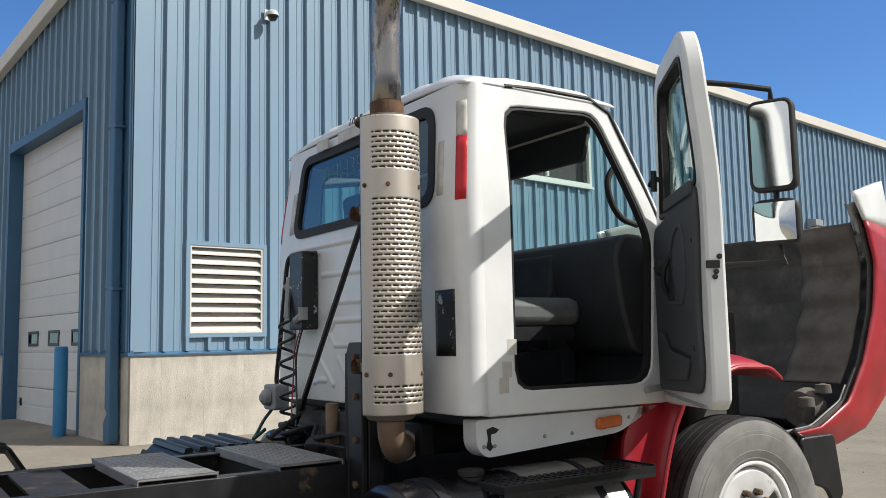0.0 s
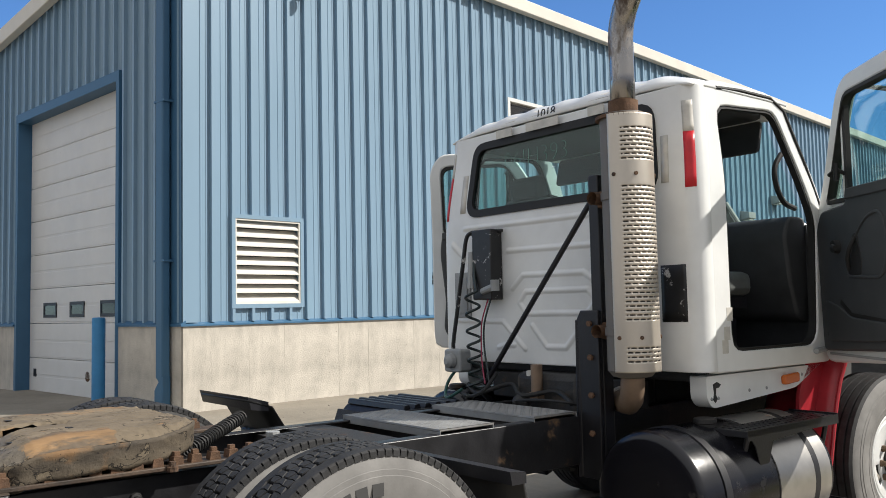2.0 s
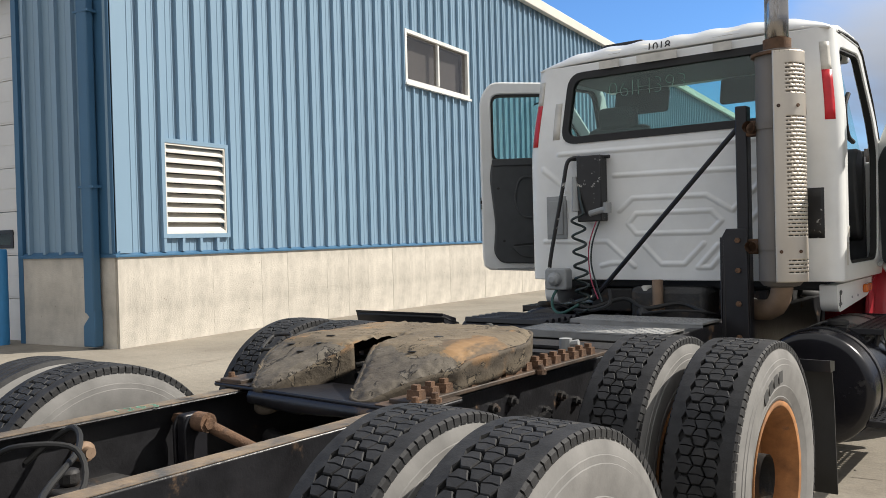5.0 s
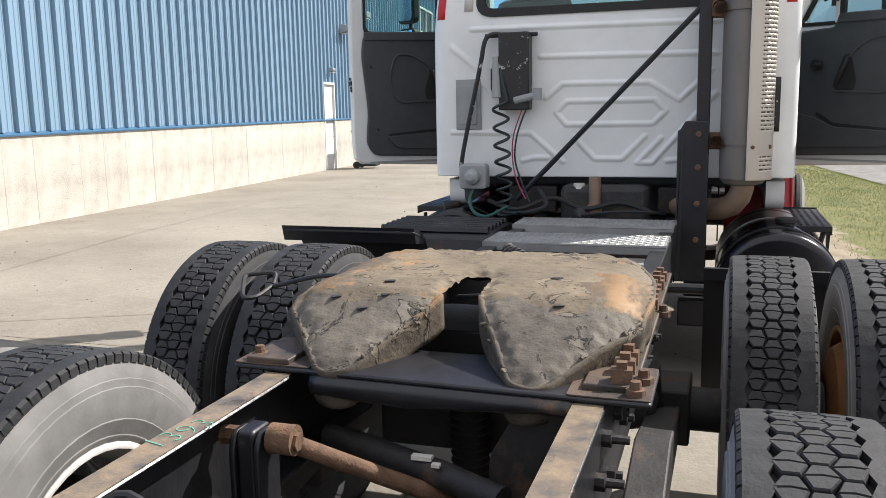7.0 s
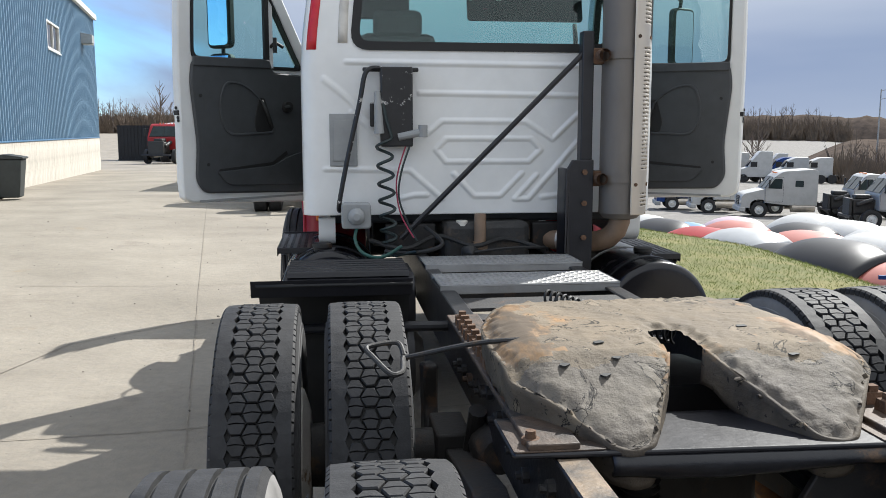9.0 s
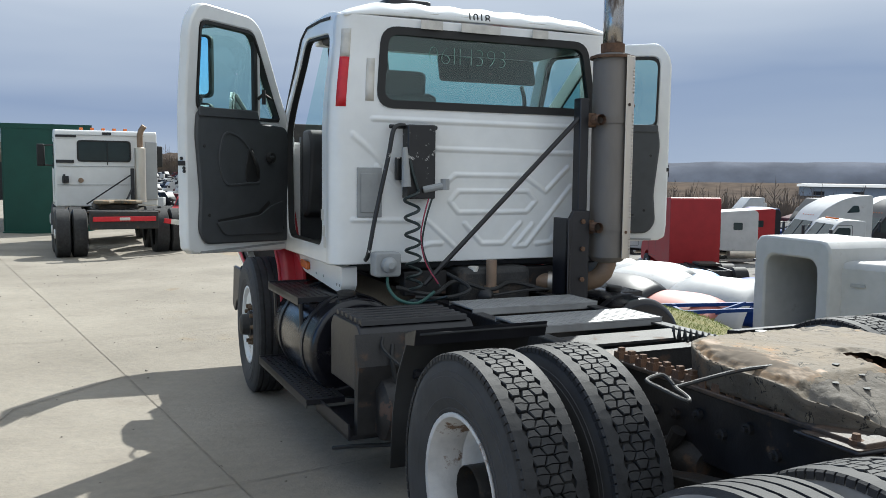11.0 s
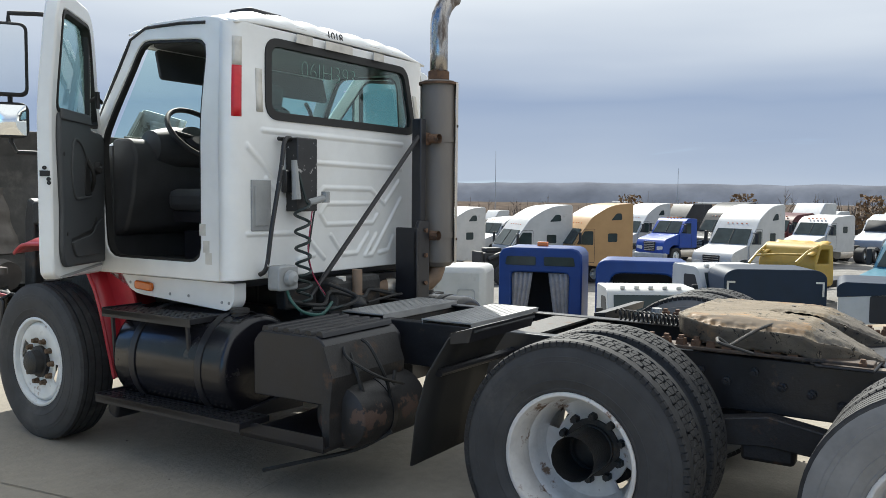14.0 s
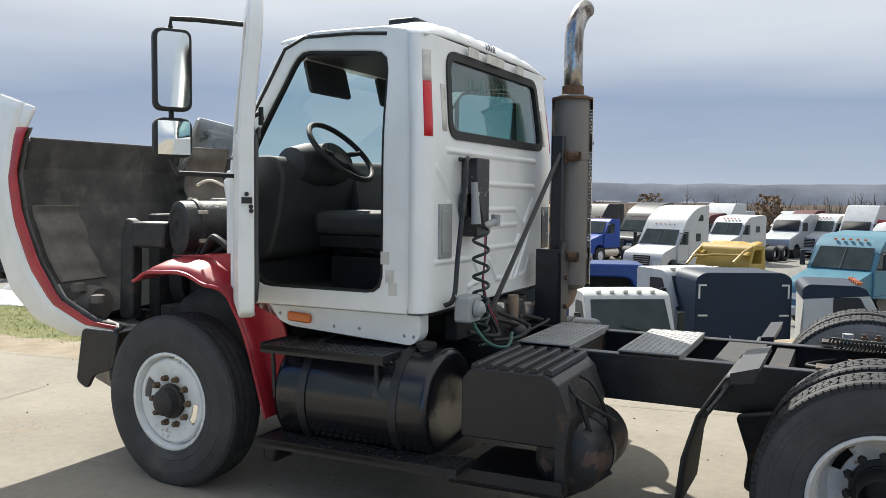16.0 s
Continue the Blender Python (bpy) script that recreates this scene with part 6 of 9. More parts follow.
def build_fifth_wheel():
    m = pose(0.0, -2.86, 1.085, 0.0, 0, 0) @ Matrix.Diagonal((1.045, 1.0, 1.0, 1.0))
    half = [(0, .475), (.29, .475), (.39, .41), (.455, .25), (.47, .0), (.458, -.20), (.278, -.448), (.245, -.460), (.195, -.446), (.066, -.185), (.047, -.13), (.043, .02), (.030, .052), (0, .062)]
    pts = [(x, y) for x, y in half] + [(-x, y) for x, y in reversed(half[1:-1])]
    pts = rounded(pts, [.0005 if abs(p[0]) < .001 else (.02 if p[1] < -.1 else .04) for p in pts], 3)
    segs = [(pts[i], pts[(i + 1) % len(pts)]) for i in range(len(pts))]

    def inside(x, y):
        hit = False
        for (ax, ay), (bx, by) in segs:
            if (ay > y) != (by > y) and x < (bx - ax) * (y - ay) / (by - ay) + ax:
                hit = not hit
        return hit

    def nearest(x, y):
        best = (9, 0, 0)
        for (ax, ay), (bx, by) in segs:
            dx, dy = bx - ax, by - ay
            q = dx * dx + dy * dy
            if q < 1e-10:
                continue
            w = max(0, min(1, ((x - ax) * dx + (y - ay) * dy) / q))
            px, py = ax + w * dx, ay + w * dy
            d = math.hypot(x - px, y - py)
            if d < best[0]:
                best = (d, px, py)
        return best

    def fall(x, y):
        """The lobes bend down behind a crease."""
        return -.10 * max(0.0, -.05 - y) - .35 * max(0.0, -.15 - y) - .03 * smooth(.36, .48, abs(x))

    def worn(x, y, d):
        n1 = noise.noise(Vector((x * 6, y * 6, 1)))
        n2 = noise.noise(Vector((x * 22, y * 22, 5)))
        rag = noise.noise(Vector((x * 38, y * 38, 9)))
        n3 = noise.noise(Vector((x * 13, y * 9, 21)))
        flake = .0016 * smooth(.14, .17, n1) + .0012 * smooth(.16, .20, n2) + .0016 * smooth(.22, .25, n3)
        return fall(x, y) - .012 * (1 - smooth(.0, .035 + .02 * n2, d)) + .009 * rag * (1 - smooth(.02, .06, d)) - flake

    xs, ys = lin(-.49, .49, 140), lin(-.485, .48, 140)
    ins = {(i, j): inside(x, y) for i, x in enumerate(xs) for j, y in enumerate(ys)}
    top, ids = Mesh(), {}
    for i in range(len(xs) - 1):
        for j in range(len(ys) - 1):
            c = ((i, j), (i + 1, j), (i + 1, j + 1), (i, j + 1))
            if not any(ins[q] for q in c):
                continue
            for q in c:
                if q not in ids:
                    x, y = xs[q[0]], ys[q[1]]
                    d, px, py = nearest(x, y)
                    if not ins[q]:
                        x, y, d = px, py, 0
                    ids[q] = len(top.v)
                    top.v.append((x, y, worn(x, y, d)))
            top.f.append(tuple(ids[q] for q in c))
    fw = part("fifth_wheel", top, GREASE_TOP, TR, "worn greasy fifth wheel plate with rust patches", m=m, angle=50)
    fw.data.materials.append(GREASE_RAMP)
    fw.data.materials.append(GREASE_WORN)
    for p in fw.data.polygons:
        x, y, z = p.center
        wob = .05 * noise.noise(Vector((x * 9, y * 9, 4))) + .025 * noise.noise(Vector((x * 30, y * 30, 7)))
        if y < -.17 - .07 * abs(x) + wob:
            p.material_index = 1
        elif abs(x) > .32 + wob * 2.0 and -.16 < y + wob < (.38 if x < 0 else .12):
            p.material_index = 2
    # the thick, caked rim below the edge
    rim_pts = []
    for (ax, ay), (bx, by) in segs:
        l = math.hypot(bx - ax, by - ay)
        k = max(1, round(l / .014))
        rim_pts += [(ax + (bx - ax) * i / k, ay + (by - ay) * i / k) for i in range(k)]
    body, n = Mesh(), len(rim_pts)
    v = []
    for lev in range(7):
        w = lev / 6
        for x, y in rim_pts:
            lump = noise.noise(Vector((x * 20, y * 20, w * 3))) + .5 * noise.noise(Vector((x * 55, y * 55, w * 9)))
            k = 1 - .015 * w + .007 * lump * (w > 0)
            deep = .095 + .012 * noise.noise(Vector((x * 14, y * 14, 3)))
            v.append((x * k, y * k if y < .10 or abs(x) > .1 else y, fall(x, y) - .012 - deep * w))
    slot = [abs(x) < .052 and -.14 < y < .10 for x, y in rim_pts]
    body.add(v, [(l * n + i, l * n + (i + 1) % n, (l + 1) * n + (i + 1) % n, (l + 1) * n + i) for l in range(6) for i in range(n) if not slot[i]])
    for s in (-1, 1):
        ridge = [(x, y) for x, y in rim_pts if y < -.16 and s * x > .06 and random.random() < .55]
        for x, y in ridge:
            r = .004 + .009 * random.random() ** 2
            part("grease_lump", Mesh().at(pose(x * .985, y * .99, fall(x, y) - .016 - .03 * random.random() ** 2, random.uniform(0, 90), random.uniform(0, 90), random.uniform(0, 90)) @ Matrix.Diagonal((1.8, .9, .6, 1))).lathe([(-r, .001), (-r * .6, r * .8), (0, r), (r * .7, r * .7), (r, .001)], 6, "x"), GREASE_SKIRT, fw, angle=80)
    part("skirt", body, GREASE_SKIRT, fw, "grease-caked rim", solid=.014, angle=60)
    # flat black patches paint the shade of the plate's holes; nothing is cut
    for x, y in ((-.215, -.095), (-.195, -.18), (-.33, -.20), (.26, -.19), (-.24, -.24), (.22, .02)):
        part("grease_hole", Mesh().at(pose(x, y, fall(x, y) + .001, 0, 0, random.uniform(0, 90))).prism(rounded([(-.019, -.009), (.012, -.012), (.017, .008), (-.010, .011)], .006), -.001, .0012, "z"), RUBBER, fw, angle=0)
    for s in (-1, 1):
        part("pivot_bracket", Mesh().prism([(-.16, -.10), (.16, -.10), (.10, .02), (-.10, .02)], s * .33 - .04, s * .33 + .04, "x"), BLACK_RUST, fw, bevel=.01, m=pose(0, 0, -.06, -8))
    part("release_handle", Mesh().hose([(-.36, -.02, -.01), (-.50, .04, -.03), (-.675, .115, -.083), (-.692, .115, -.086), (-.698, .05, -.10), (-.71, .022, -.104), (-.735, .014, -.100), (-.775, .09, -.073), (-.79, .125, -.062), (-.780, .145, -.056), (-.72, .165, -.052), (-.698, .158, -.058), (-.690, .125, -.082)], .0075, 8), HUB, fw, "bent steel release handle")
    # slide rails with teeth
    for s in (-1, 1):
        rail = part("slide_rail", Mesh().box(s * .43 - .060, s * .43 + .060, -3.30, -1.92, .923, .940), PLATE_RUST, TR, "rusty slide rail with teeth", bevel=.004)
        me = None
        for k in range(14 if s < 0 else 17):
            y = -3.26 + (k + 3 * (s < 0)) * .074
            if me is None:
                t = part("tooth", Mesh().prism([(-.022, 0), (.022, 0), (.017, .030), (-.017, .030)], -.024, .024, "x").box(-.012, .012, -.011, .011, .030, .046), RUST, rail, angle=0)
                me = t.data
            else:
                t = new("tooth", me)
                t.parent = rail
            t.matrix_basis = pose(s * .455 + random.uniform(-.004, .004), y, .940, 0, 0, random.uniform(-5, 5))
    part("base_plate", Mesh().prism(rounded([(-.525, -3.305), (.528, -3.352), (.528, -3.10), (-.525, -3.06)], .012), .908, .922, "z"), BLACK, TR, "greasy black cross plate", bevel=.005)
    for x0, x1 in ((-.523, -.31), (.34, .526)):
        yf = -3.33 - .0446 * (x0 + x1) / 2
        part("end_pad", Mesh().prism(rounded([(x0, yf + .008), (x1, yf + .004), (x1, -3.10), (x0, -3.09)], .01), .9222, .9260, "z"), PLATE_RUST, TR, "rusty end of the cross plate", bevel=.001)
    def lip(x, k):
        sag = .010 * math.sin((x + .30) * 7) + .006 * noise.noise(Vector((x * 9, 0, 2)))
        py, pz = ((0, .908), (-.014, .905), (-.022, .892), (-.020, .874 - sag), (-.008, .866 - sag))[int(k)]
        return (x, -3.318 - .045 * x + py, pz)
    part("cross_channel", Mesh().grid(lip, lin(-.30, .36, 34), range(5)), RAIL, TR, "bent black lip of the cross plate", solid=.008, angle=60)
    part("jaw_housing", Mesh().prism(rounded([(-.26, -2.80), (.26, -2.80), (.30, -2.70), (.22, -2.45), (-.22, -2.45), (-.30, -2.70)], .03), .80, .905, "z").box(-.36, .36, -3.09, -3.00, .885, .900), BLACK, TR, "black greasy jaw housing under the plate", bevel=.006)
    for x, y in ((-.475, -3.255), (.49, -3.31), (.50, -3.22), (.5, -2.55), (.45, -2.9), (-.46, -2.6)):
        part("mount_bolt", Mesh().at(pose(x, y, .922)).lathe([(0, .022), (.018, .022), (.019, .014), (.036, .012), (.037, .001)], 8, "z"), RUST, TR)
        k = [(-.12 + .35 * w + .021 * math.cos(w * 130), -1.99 - .39 * w + .019 * math.cos(w * 130), 1.0 - .065 * w + .028 * math.sin(w * 130) + .012) for w in lin(0, 1, 240)]
    part("coiled_cable", Mesh().tube(k, .0055, 5), RUBBER, TR, "black coiled cable across the frame")
    part("glad_hand", Mesh().tube([(.34, -2.06, .93), (.34, -2.06, 1.0)], .03, 10).tube([(.34, -2.06, .97), (.40, -2.05, .98)], .018, 8), GREY, TR)


build_fifth_wheel()


def build_exhaust():
    x, y = .765, -.235
    mf = part("muffler", Mesh().at(pose(x, y, 0)).lathe([(1.12, .06), (1.13, .10), (1.16, .125), (2.46, .125), (2.49, .115), (2.50, .07)], 36, "z"), MUFFLER, TR, "tall vertical muffler, brown with heat")
    n, rows = 54, 176
    z0, z1 = 1.155, 2.475
    dz = (z1 - z0) / rows
    bands = ((6, 19), (34, 128), (143, 166))

    def slot(i, k):
        row = i
        for a, b in bands:
            if a <= row < b and (row - a) % 3 == 1:
                return 8 <= k < 46 and (k + (2 if ((row - a) // 3) % 2 else 0)) % 4 in (0, 1, 2) and (k + (2 if ((row - a) // 3) % 2 else 0)) % 4 != 3
        return False
    # rows are counted from the foot
    part("heat_shield", Mesh().at(pose(x, y, 0)).lathe([(z0 + dz * i, .146) for i in range(rows + 1)], n, "z", slot, span=(-86.0, 100.0)), STEEL, mf, "perforated steel heat shield", solid=.002, angle=60)
    for a in (-74, -30, 40, 85):
        for z in (1.33, 2.16):
            part("shield_bolt", Mesh().at(pose(x, y, z, 0, 0, a)).lathe([(.146, .011), (.153, .010), (.154, .001)], 8, "x"), RUST, mf)
    part("muffler_ring", Mesh().at(pose(x, y, 0)).lathe([(2.462, .118), (2.462, .147), (2.478, .147), (2.478, .118)], 36, "z", closed=True), RUST, mf)
    part("clamp", Mesh().at(pose(x, y, 0)).lathe([(2.50, .066), (2.50, .078), (2.56, .078), (2.56, .066)], 24, "z", closed=True), RUST, mf)
    pth = [(x, y, 2.48), (x, y, 2.70), (x, y, 2.90), (x + .012, y - .004, 2.97), (x + .045, y - .014, 3.04), (x + .095, y - .030, 3.10), (x + .135, y - .045, 3.125)]
    part("stack_pipe", Mesh().tube(pth, .064, 24, caps=False), CHROME, TR, "worn chrome exhaust stack with a curved tip", solid=.004)
    # black disc that closes the pipe inside its curved tip
    part("stack_sooty_inside", Mesh().at(pose(*pth[-3], 0, 62, -18)).lathe([(0, .055), (0, .001)], 20, "z"), RUBBER, TR)
    el = [(x, y, 1.16), (x, y, 1.11), (x - .015, y + .012, 1.055), (x - .05, y + .045, 1.005), (x - .105, y + .09, .978), (x - .18, y + .15, .97), (x - .36, y + .30, .97)]
    part("exhaust_elbow", Mesh().tube(el, .062, 20), PIPE, TR, "rust brown exhaust elbow")
    part("pipe_clamp", Mesh().tube([(.52, -.02, .972), (.47, .02, .972)], .071, 18), STEEL, TR)
    post = part("stack_post", Mesh().box(.515, .585, -.25, -.17, .62, 2.20), BLACK, TR, "black steel muffler post", bevel=.008)
    part("post_channel", Mesh().prism([(.42, 1.40), (.46, 1.47), (.585, 1.47), (.585, .58), (.42, .58)], -.285, -.255, "y").box(.42, .45, -.285, -.10, .58, 1.42), BLACK, post, bevel=.006)
    for z in (.82, 1.02, 1.22, 1.40):
        part("post_bolt", Mesh().at(pose(.53, -.285, z)).lathe([(0, .017), (-.014, .017), (-.016, .001)], 6, "y"), RUST, post)
    for z in (2.06, 1.36):
        part("muffler_strap", Mesh().at(pose(x, y, 0)).lathe([(z - .02, .127), (z - .02, .132), (z + .02, .132), (z + .02, .127)], 30, "z", closed=True), MUFFLER, mf)
        part("strap_bracket", Mesh().box(.575, .66, -.25, -.17, z - .045, z + .045).at(pose(.62, -.34, z)).lathe([(0, .035), (.08, .035)], 10, "y"), RUST, mf, bevel=.008)


build_exhaust()


def perforated(name, x0, x1, y0, y1, z, label, nx=6, ny=20):
    """A black step tread with real holes and turned-down edges."""
    t = Mesh()
    xs, ys = lin(min(x0, x1) + .012, max(x0, x1) - .012, nx * 2 + 2), lin(y0 + .012, y1 - .012, ny * 2 + 2)
    ix = {round((xs[i] + xs[i + 1]) / 2, 5): i for i in range(len(xs) - 1)}
    iy = {round((ys[i] + ys[i + 1]) / 2, 5): i for i in range(len(ys) - 1)}
    t.grid(lambda a, b: (a, b, z), xs, ys, lambda a, b: not (ix[round(a, 5)] % 2 == 1 and iy[round(b, 5)] % 2 == 1))
    tread = part(name, t, BLACK, TR, label, solid=.004, angle=0)
    part("step_lip", Mesh().box(min(x0, x1), max(x0, x1), y1 - .010, y1, z, z + .012).box(x1 - .005 if x1 > x0 else x1, x1 if x1 > x0 else x1 + .005, y0, y1, z - .045, z + .004), BLACK, tread, angle=0)
    part("step_frame", Mesh().ring([(min(x0, x1), y0), (max(x0, x1), y0), (max(x0, x1), y1), (min(x0, x1), y1)], [(min(x0, x1) + .013, y0 + .013), (max(x0, x1) - .013, y0 + .013), (max(x0, x1) - .013, y1 - .013), (min(x0, x1) + .013, y1 - .013)], z - .030, z + .004, "z"), BLACK, tread, angle=0, bevel=.003)
    return tread


def build_sides():
    for s, y0, y1, xc, r in ((-1, -.10, .88, .93, .315), (1, -.40, .80, .96, .32)):
        zc = .63 if s < 0 else .565
        tank = part("fuel_tank", Mesh().at(pose(s * xc, 0, zc)).lathe([(y0 + .01, .001), (y0 + .006, r * .5), (y0, r * .86), (y0 + .004, r * .93), (y0 + .018, r * .98), (y0 + .04, r), (y1 - .04, r), (y1 - .018, r * .98), (y1, r * .88), (y1, .001)], 56, "y"), TANK, TR, "black cylindrical fuel tank, scuffed" if s < 0 else "black fuel tank with a scuffed dusty end", angle=50)
        for y in (y0 + .20, y1 - .20):
            part("tank_strap", Mesh().at(pose(s * xc, 0, zc)).lathe([(y - .025, r), (y - .025, r + .007), (y + .025, r + .007), (y + .025, r)], 40, "y", closed=True), BLACK, tank)
            part("tank_bracket", Mesh().box(s * .44, s * (xc - .05), y - .04, y + .04, zc - .25, zc - .10), BLACK, tank, bevel=.01)
        part("filler_cap", Mesh().at(pose(s * (xc + .05), y0 + .13 if s < 0 else .02, zc + r - .035)).lathe([(0, .05), (.035, .05), (.04, .058), (.06, .058), (.065, .05), (.065, .001)], 20, "z"), HUB, tank)
        ys = (.15, .95) if s < 0 else (.01, .90)
        up = perforated("upper_step", s * (.96 if s < 0 else .97), s * 1.255, ys[0], ys[1], .925 if s < 0 else .866, "black perforated cab step above the tank")
        for y in (ys[0] + .06, ys[1] - .06):
            part("step_leg", Mesh().tube([(s * 1.22, y, .88 if s < 0 else .85), (s * (1.21 if s < 0 else 1.17), y - .01, .62)], .014, 6), BLACK, up)
        if s > 0:
            part("step_skirt", Mesh().prism(rounded([(.012, .862), (.898, .862), (.898, .835), (.24, .80), (.18, .66), (.13, .66), (.08, .79)], .012), 1.246, 1.252, "x"), BLACK, up, angle=0)
        lo = perforated("lower_step", s * 1.10, s * 1.33, -.32 if s < 0 else -.35, .92, .405, "black perforated lower cab step", 5, 26)
        for y in (-.1, .75):
            part("step_bracket", Mesh().prism([(s * .60, .45), (s * 1.12, .40), (s * 1.12, .355), (s * .60, .33)], y - .03, y + .03, "y"), BLACK, lo, bevel=.005)
        part("end_bracket", Mesh().prism([(.86, .40), (.98, .36), (.98, .25), (.90, .22)], s * 1.0, s * 1.2, "x"), BLACK, lo, bevel=.02)
    part("tank_wrap", Mesh().at(pose(.96, 0, .565)).lathe([(.24, .321), (.24, .326), (.74, .326), (.74, .321)], 48, "y", closed=True), TANK_ALU, TR, "bare aluminium front half of the tank with rust")
    # battery box with ribbed lid
    bb = part("battery_box", Mesh().prism(rounded([(-.80, .54), (-.27, .54), (-.27, .84), (-.32, .90), (-.74, .90), (-.80, .84)], [.01, .01, .02, .03, .03, .02]), -1.17, -.50, "x"), BLACK, TR, "black battery box with a ribbed lid", bevel=.012)
    for k in range(6):
        y = -.755 + k * .078
        part("lid_rib", Mesh().prism(rounded([(y, .896), (y + .052, .896), (y + .043, .926), (y + .009, .926)], [.001, .001, .008, .008]), -1.15, -.53, "x"), BLACK, bb, angle=0, bevel=.004)
    part("box_step", Mesh().box(-1.25, -.60, -.84, -.24, .315, .335).box(-1.25, -1.24, -.84, -.24, .315, .40), BLACK, bb, angle=0)
    part("box_side", Mesh().prism([(-.84, .32), (-.84, .52), (-.86, .70), (-.80, .86), (-.79, .86), (-.79, .32)], -1.20, -.55, "x"), BLACK_RUST, bb, angle=0)
    part("air_tank", Mesh().at(pose(0, -.81, .46)).lathe([(-1.10, .001), (-1.10, .12), (-1.07, .165), (-1.02, .18), (-.52, .18), (-.47, .12), (-.46, .001)], 30, "x"), FLAKED, TR, "black air tank with flaking brown rust patches")
    part("tank_band", Mesh().at(pose(0, -.81, .46)).lathe([(-.84, .18), (-.84, .186), (-.80, .186), (-.80, .18)], 30, "x", closed=True), BLACK, TR)
    part("loose_cable", Mesh().hose([(-1.0, -.82, .80), (-1.02, -.88, .70), (-.98, -.92, .55), (-.85, -.95, .48), (-.7, -.9, .66)], .012, 6), RUBBER, TR, "loose black cable")
    part("loose_cable", Mesh().hose([(-.9, -.82, .86), (-.92, -.90, .82), (-.86, -.97, .62), (-.78, -.94, .42)], .010, 6), RUBBER, TR, "loose black cable")
    part("loose_cable", Mesh().hose([(-1.05, -.81, .84), (-1.06, -.86, .78), (-.95, -.98, .68), (-.7, -.96, .60)], .009, 6), RUBBER, TR, "loose black cable")
    part("loose_cable", Mesh().hose([(-.84, -.98, .36), (-.95, -.82, .26), (-1.12, -.60, .20), (-1.18, -.35, .12)], .012, 6), RUBBER, TR, "loose black cable")
    # mud guards in front of the rear wheels
    for s in (-1, 1):
        pth = [(-1.72, 1.03), (-1.58, .985), (-1.46, .80), (-1.40, .60), (-1.37, .34)] if s < 0 else [(-1.62, .895), (-1.57, .885), (-1.535, .72), (-1.52, .52), (-1.50, .32)]
        g = Mesh()
        g.grid(lambda a, k: (s * a, *pth[int(k)]), lin(.60, 1.22 if s < 0 else 1.33, 4), range(len(pth)))
        gd = part("mud_guard", g, RUBBER, TR, "black rubber mud guard ahead of the drive wheels", solid=.012)
        part("guard_bar", Mesh().tube([(s * .43, -1.50 - .03 * (s > 0), .80), (s * 1.15, -1.48 - .03 * (s > 0), .80)], .022, 10).prism([(-1.70, .98), (-1.60, .965), (-1.60, 1.015), (-1.72, 1.05)] if s < 0 else [(-1.63, .86), (-1.56, .86), (-1.56, .90), (-1.64, .91)], s * .60, s * (1.24 if s < 0 else 1.34), "x"), BLACK, gd)
    part("hanger_bracket", Mesh().prism(rounded([(-1.75, .70), (-1.55, .66), (-1.62, .45), (-1.60, .28), (-1.72, .24), (-1.82, .30), (-1.78, .42), (-1.72, .52)], .03), -.56, -.50, "x"), BLACK_RUST, TR, bevel=.01)


build_sides()


